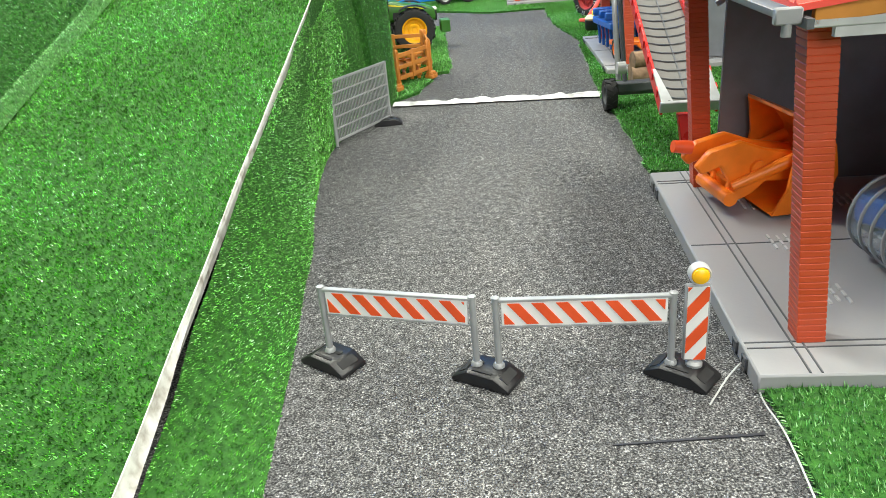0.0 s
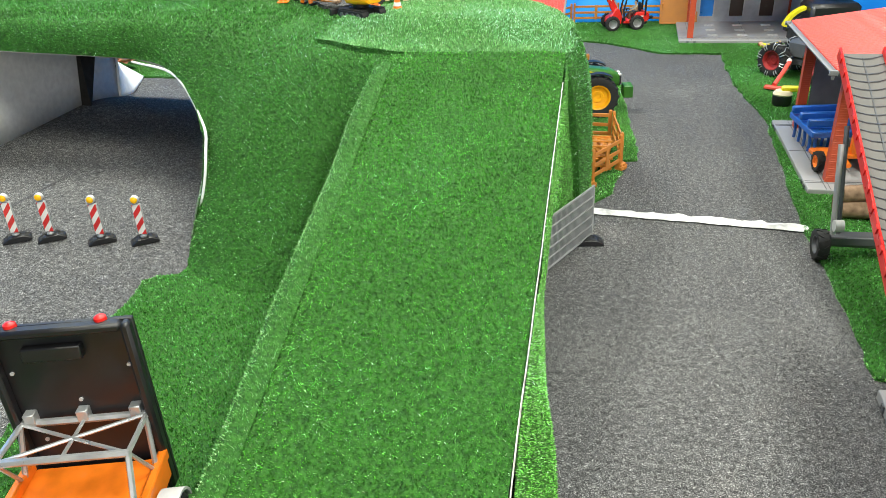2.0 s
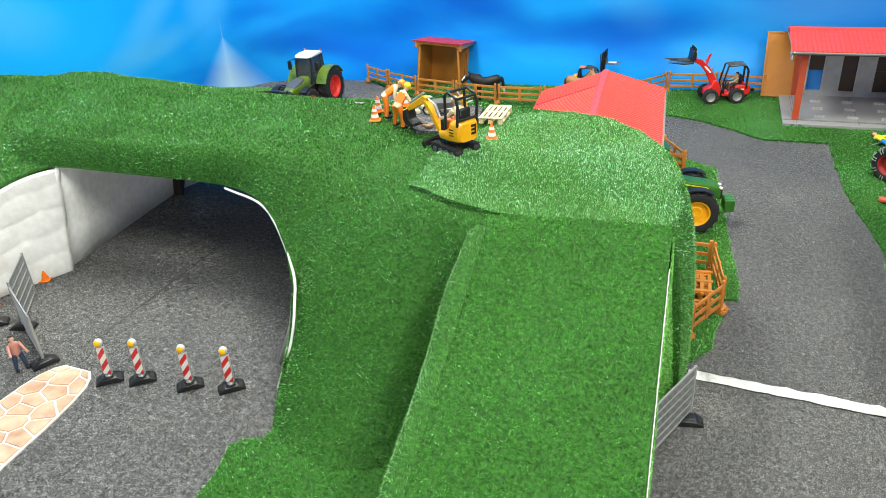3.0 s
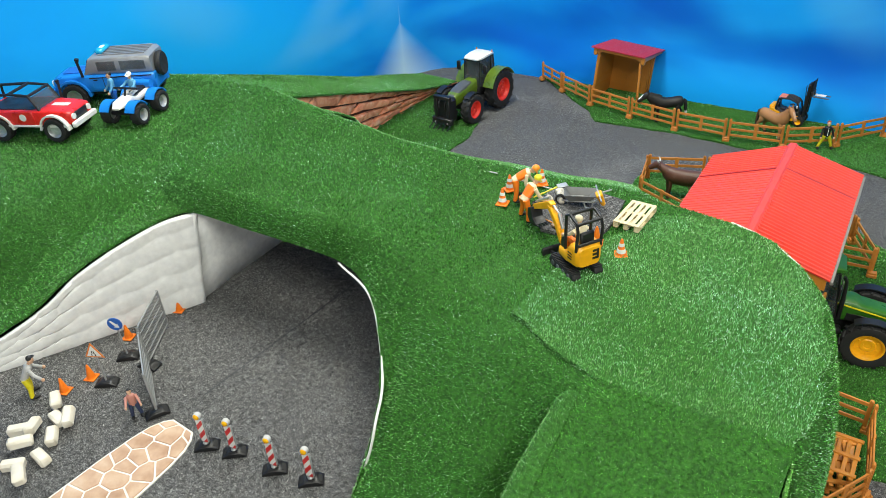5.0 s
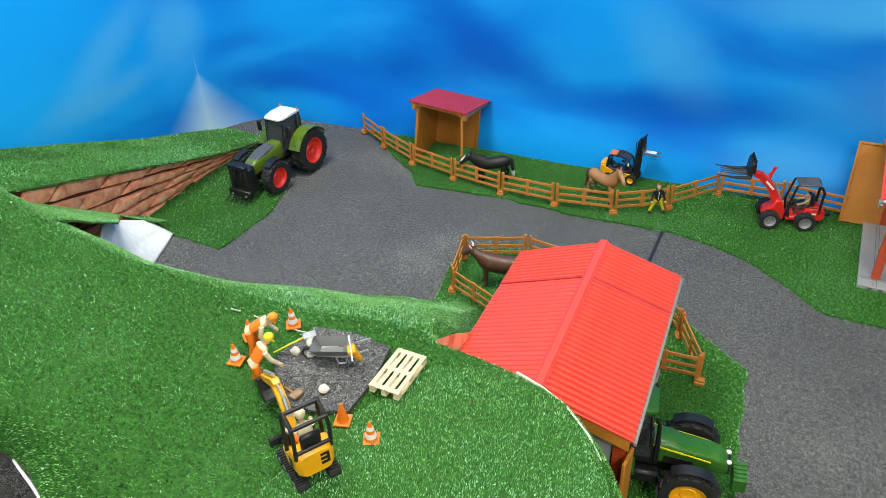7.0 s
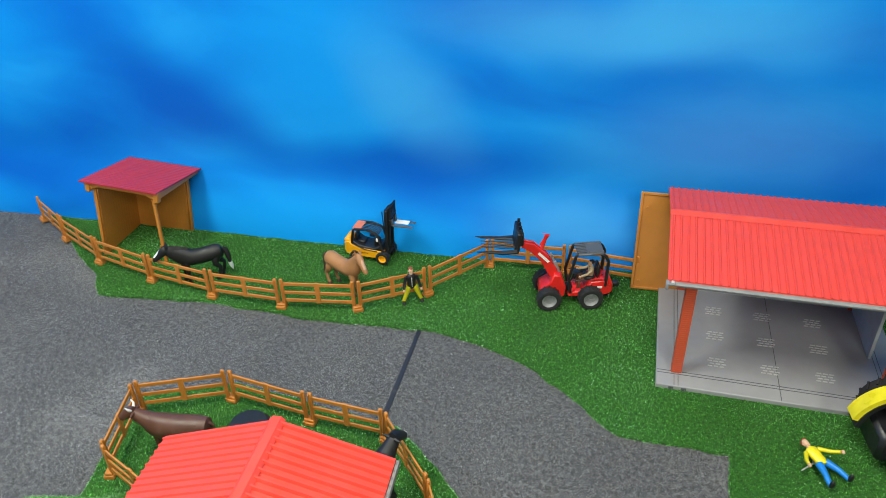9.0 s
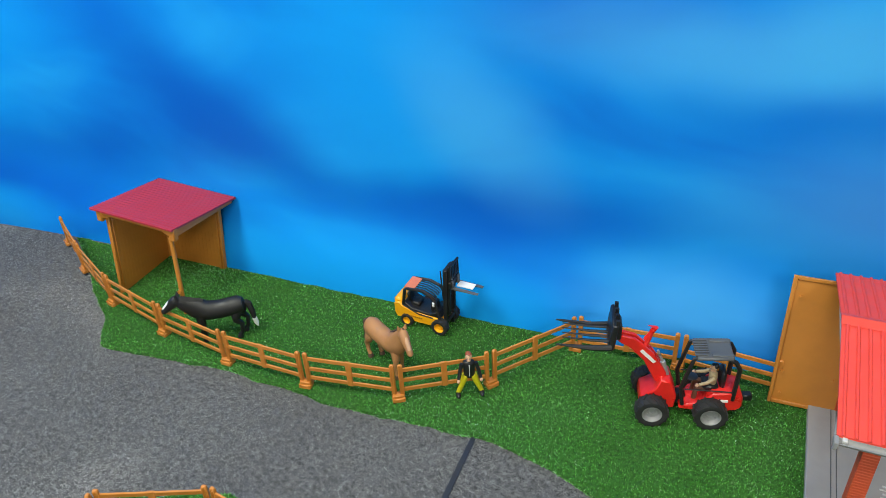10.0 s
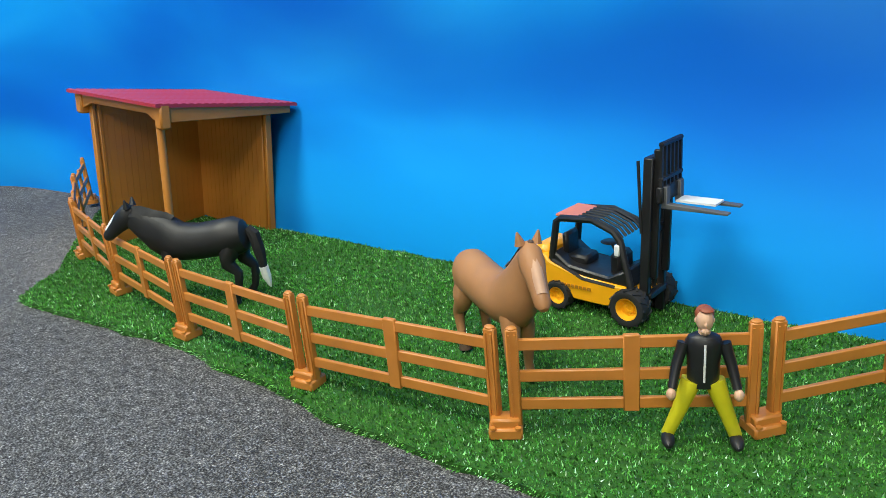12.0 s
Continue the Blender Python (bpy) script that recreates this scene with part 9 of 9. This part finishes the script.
def red_mower():
    t = thing("chain_tractor", pose(0.908, 2.863, 0.006, 0, 0, 131) @ Matrix.Scale(0.95, 4), "dark toy tractor with chained wheels and a red mower arm", "tractor")
    bm = N()
    box(bm, (-0.07, 0, 0.085), (0.20, 0.05, 0.06), bev=0.01)
    box(bm, (-0.10, 0, 0.15), (0.08, 0.07, 0.09), bev=0.01)
    box(bm, (0.0, 0, 0.05), (0.14, 0.035, 0.03), bev=0.004)
    part("body", bm, DARKGREY, t, "dark grey tractor body")
    for s in (-1, 1):
        w = wheel(t, (0.045, s * 0.058, 0.052), 0.052, 0.038, MAROON, s, 16)
        wheel(t, (-0.13, s * 0.060, 0.066), 0.066, 0.042, MAROON, s, 16)
        for k in range(16):
            bm = N()
            a = 2 * math.pi * k / 16
            pts = []
            for r, y in ((0.036, 0.0195), (0.046, 0.0205), (0.0545, 0.014), (0.056, 0.0), (0.0545, -0.014), (0.046, -0.0205)):
                b = a + (0.10 if y > 0 else -0.10) * (1 if k % 2 else -1)
                pts.append((r * math.sin(b), y, r * math.cos(b)))
            tube(bm, pts, 0.0015, 5)
            part("chain_link", bm, SILVER, w, "silver snow chain strand")
    bm = N()
    tube(bm, [(-0.030, 0.085, 0.064), (-0.052, 0.140, 0.046), (-0.066, 0.195, 0.018)], 0.007, 8)
    box(bm, (-0.066, 0.200, 0.010), (0.05, 0.02, 0.010), (0, 0, 20), 0.002)
    part("mower_arm", bm, plastic("coral_plastic", (0.78, 0.10, 0.07), 0.4), t, "coral red mower arm")
    bm = N()
    ell(bm, (-0.030, 0.088, 0.066), (0.008, 0.008, 0.008))
    part("pivot", bm, WHITE, t)


red_mower()
mow = thing("mower_head", pose(0.800, 2.555, 0.006, 0, 0, -4), "yellow and cream toy mower head on the turf strip", "mower")
bm = N()
box(bm, (0.03, 0, 0.045), (0.07, 0.020, 0.014), bev=0.003)
part("beam", bm, LEMON, mow, "yellow beam")
bm = N()
lathe(bm, [(0.024, 0.028), (0.026, 0.032), (0.020, 0.040), (0.006, 0.042)], n=20)
part("cover", bm, CREAM, mow, "cream drum cover")
bm = N()
lathe(bm, [(0.022, 0.0), (0.025, 0.006), (0.025, 0.026), (0.022, 0.028)], n=20)
part("drum", bm, BLACK, mow, "black drum")


def harvester():
    t = thing("toy_harvester", pose(1.050, 3.225, 0.006, 0, 0, 184), "black and yellow toy forage machine in front of the barn", "harvester")
    bm = N()
    box(bm, (-0.03, 0, 0.10), (0.16, 0.13, 0.11), bev=0.012)
    box(bm, (0.055, 0, 0.05), (0.05, 0.12, 0.06), bev=0.008)
    part("body", bm, BLACK, t, "black machine body")
    bm = N()
    fender(bm, (0.03, 0, 0.055), 0.078, 0.03, 15, 110, 0.010, 14)
    part("spout", bm, LEMON, t, "curved yellow spout")
    bm = N()
    fender(bm, (0.03, 0, 0.055), 0.070, 0.034, 5, 112, 0.008, 14)
    part("spout_lining", bm, BLACK, t)
    for x, z in ((-0.06, 0.175), (-0.03, 0.128)):
        bm = N()
        lathe(bm, [(0.002, 0.003), (0.052, 0.001), (0.054, 0.0), (0.002, -0.001)], (x, -0.02, z), n=28)
        part("disc", bm, WHITE, t, "white flat disc")
    for s in (-1, 1):
        wheel(t, (0.02, s * 0.075, 0.045), 0.045, 0.034, LEMON, s, 14)


harvester()
rake = thing("hay_fork", pose(0.868, 3.145, 0.012, 0, 0, 40), "small grey toy hand tool lying on the turf", "hand tool")
bm = N()
tube(bm, [(-0.02, 0, 0.003), (0.01, 0, 0.003)], 0.0014, 6)
for k in (-1, 0, 1):
    tube(bm, [(0.01, 0, 0.003), (0.016, k * 0.005, 0.003), (0.028, k * 0.005, 0.003)], 0.001, 5)
part("fork", bm, GREYP, rake)
# loose wire on the road beside the first barn
bm = N()
tube(bm, spline([(0.575, 0.83, 0.001), (0.600, 0.86, 0.006), (0.618, 0.875, 0.004), (0.612, 0.83, 0.002), (0.608, 0.78, 0.009), (0.60, 0.70, 0.004)], 30), 0.0007, 5)
whole("loose_wire", bm, GREYP, Matrix(), "thin clear wire lying beside the barn slab", "wire")


# ---- turf blades ----
def blades(name, sources, rng, mat, label):
    pos, cnt = [], 0
    for ob, density, lean, length, _ in sources:
        me = ob.data
        me.calc_loop_triangles()
        tri = np.zeros(len(me.loop_triangles) * 3, np.int32)
        me.loop_triangles.foreach_get("vertices", tri)
        co = np.zeros(len(me.vertices) * 3, np.float32)
        me.vertices.foreach_get("co", co)
        co = co.reshape(-1, 3)
        t = co[tri.reshape(-1, 3)]
        a, b, c = t[:, 0], t[:, 1], t[:, 2]
        nrm = np.cross(b - a, c - a)
        area = np.linalg.norm(nrm, axis=1) / 2
        nrm = nrm / np.maximum(area * 2, 1e-12)[:, None]
        flip = (nrm[:, 2] < 0)
        nrm[flip] *= -1
        n = int(area.sum() * density)
        pick = rng.choice(len(t), n, p=area / area.sum())
        u, v = rng.random(n), rng.random(n)
        over = u + v > 1
        u[over], v[over] = 1 - u[over], 1 - v[over]
        p = a[pick] + (b - a)[pick] * u[:, None] + (c - a)[pick] * v[:, None]
        up = nrm[pick]
        ang = rng.random(n) * 2 * np.pi
        tilt = rng.normal(0, 0.55, n)
        d = up + np.stack([np.cos(ang) * tilt + lean[0], np.sin(ang) * tilt + lean[1], 0 * ang + 0.15], 1)
        d /= np.linalg.norm(d, axis=1)[:, None]
        ln = length * (0.5 + 0.6 * rng.random(n))
        # the pile is combed: blades lie with their flat side across the lean
        yaw = math.atan2(lean[1], lean[0]) + math.pi / 2 + rng.normal(0, 0.9, n)
        w = np.stack([np.cos(yaw), np.sin(yaw), 0 * yaw], 1) * (0.00092 * (0.7 + 0.6 * rng.random(n)))[:, None]
        base = p - up * 0.001
        pos.append(np.stack([base - w, base + w, base + d * ln[:, None]], 1).reshape(-1, 3))
        cnt += n
    co = np.concatenate(pos).astype(np.float32)
    me = bpy.data.meshes.new(name)
    me.vertices.add(cnt * 3)
    me.vertices.foreach_set("co", co.ravel())
    me.loops.add(cnt * 3)
    me.loops.foreach_set("vertex_index", np.arange(cnt * 3, dtype=np.int32))
    me.polygons.add(cnt)
    me.polygons.foreach_set("loop_start", np.arange(0, cnt * 3, 3, dtype=np.int32))
    me.update(calc_edges=True)
    me.materials.append(mat)
    return tagged(new(name, me), label, "grass", kind="stuff")


for k, (turf_tone, label) in enumerate((("deep", "fine deep green plastic blades of artificial turf"), ("fresh", "yellow-green plastic blades of the ramp turf, brightened in colour as lit pile"), ("lawn", "mid green plastic blades of the farm turf"), ("pale", "pale green plastic turf blades with the pile's sheen put into their colour"))):
    blades("turf_grass", [t for t in TURF_TRIS if t[4] == turf_tone], np.random.default_rng(3 + k), TURF_TONES[turf_tone], label)
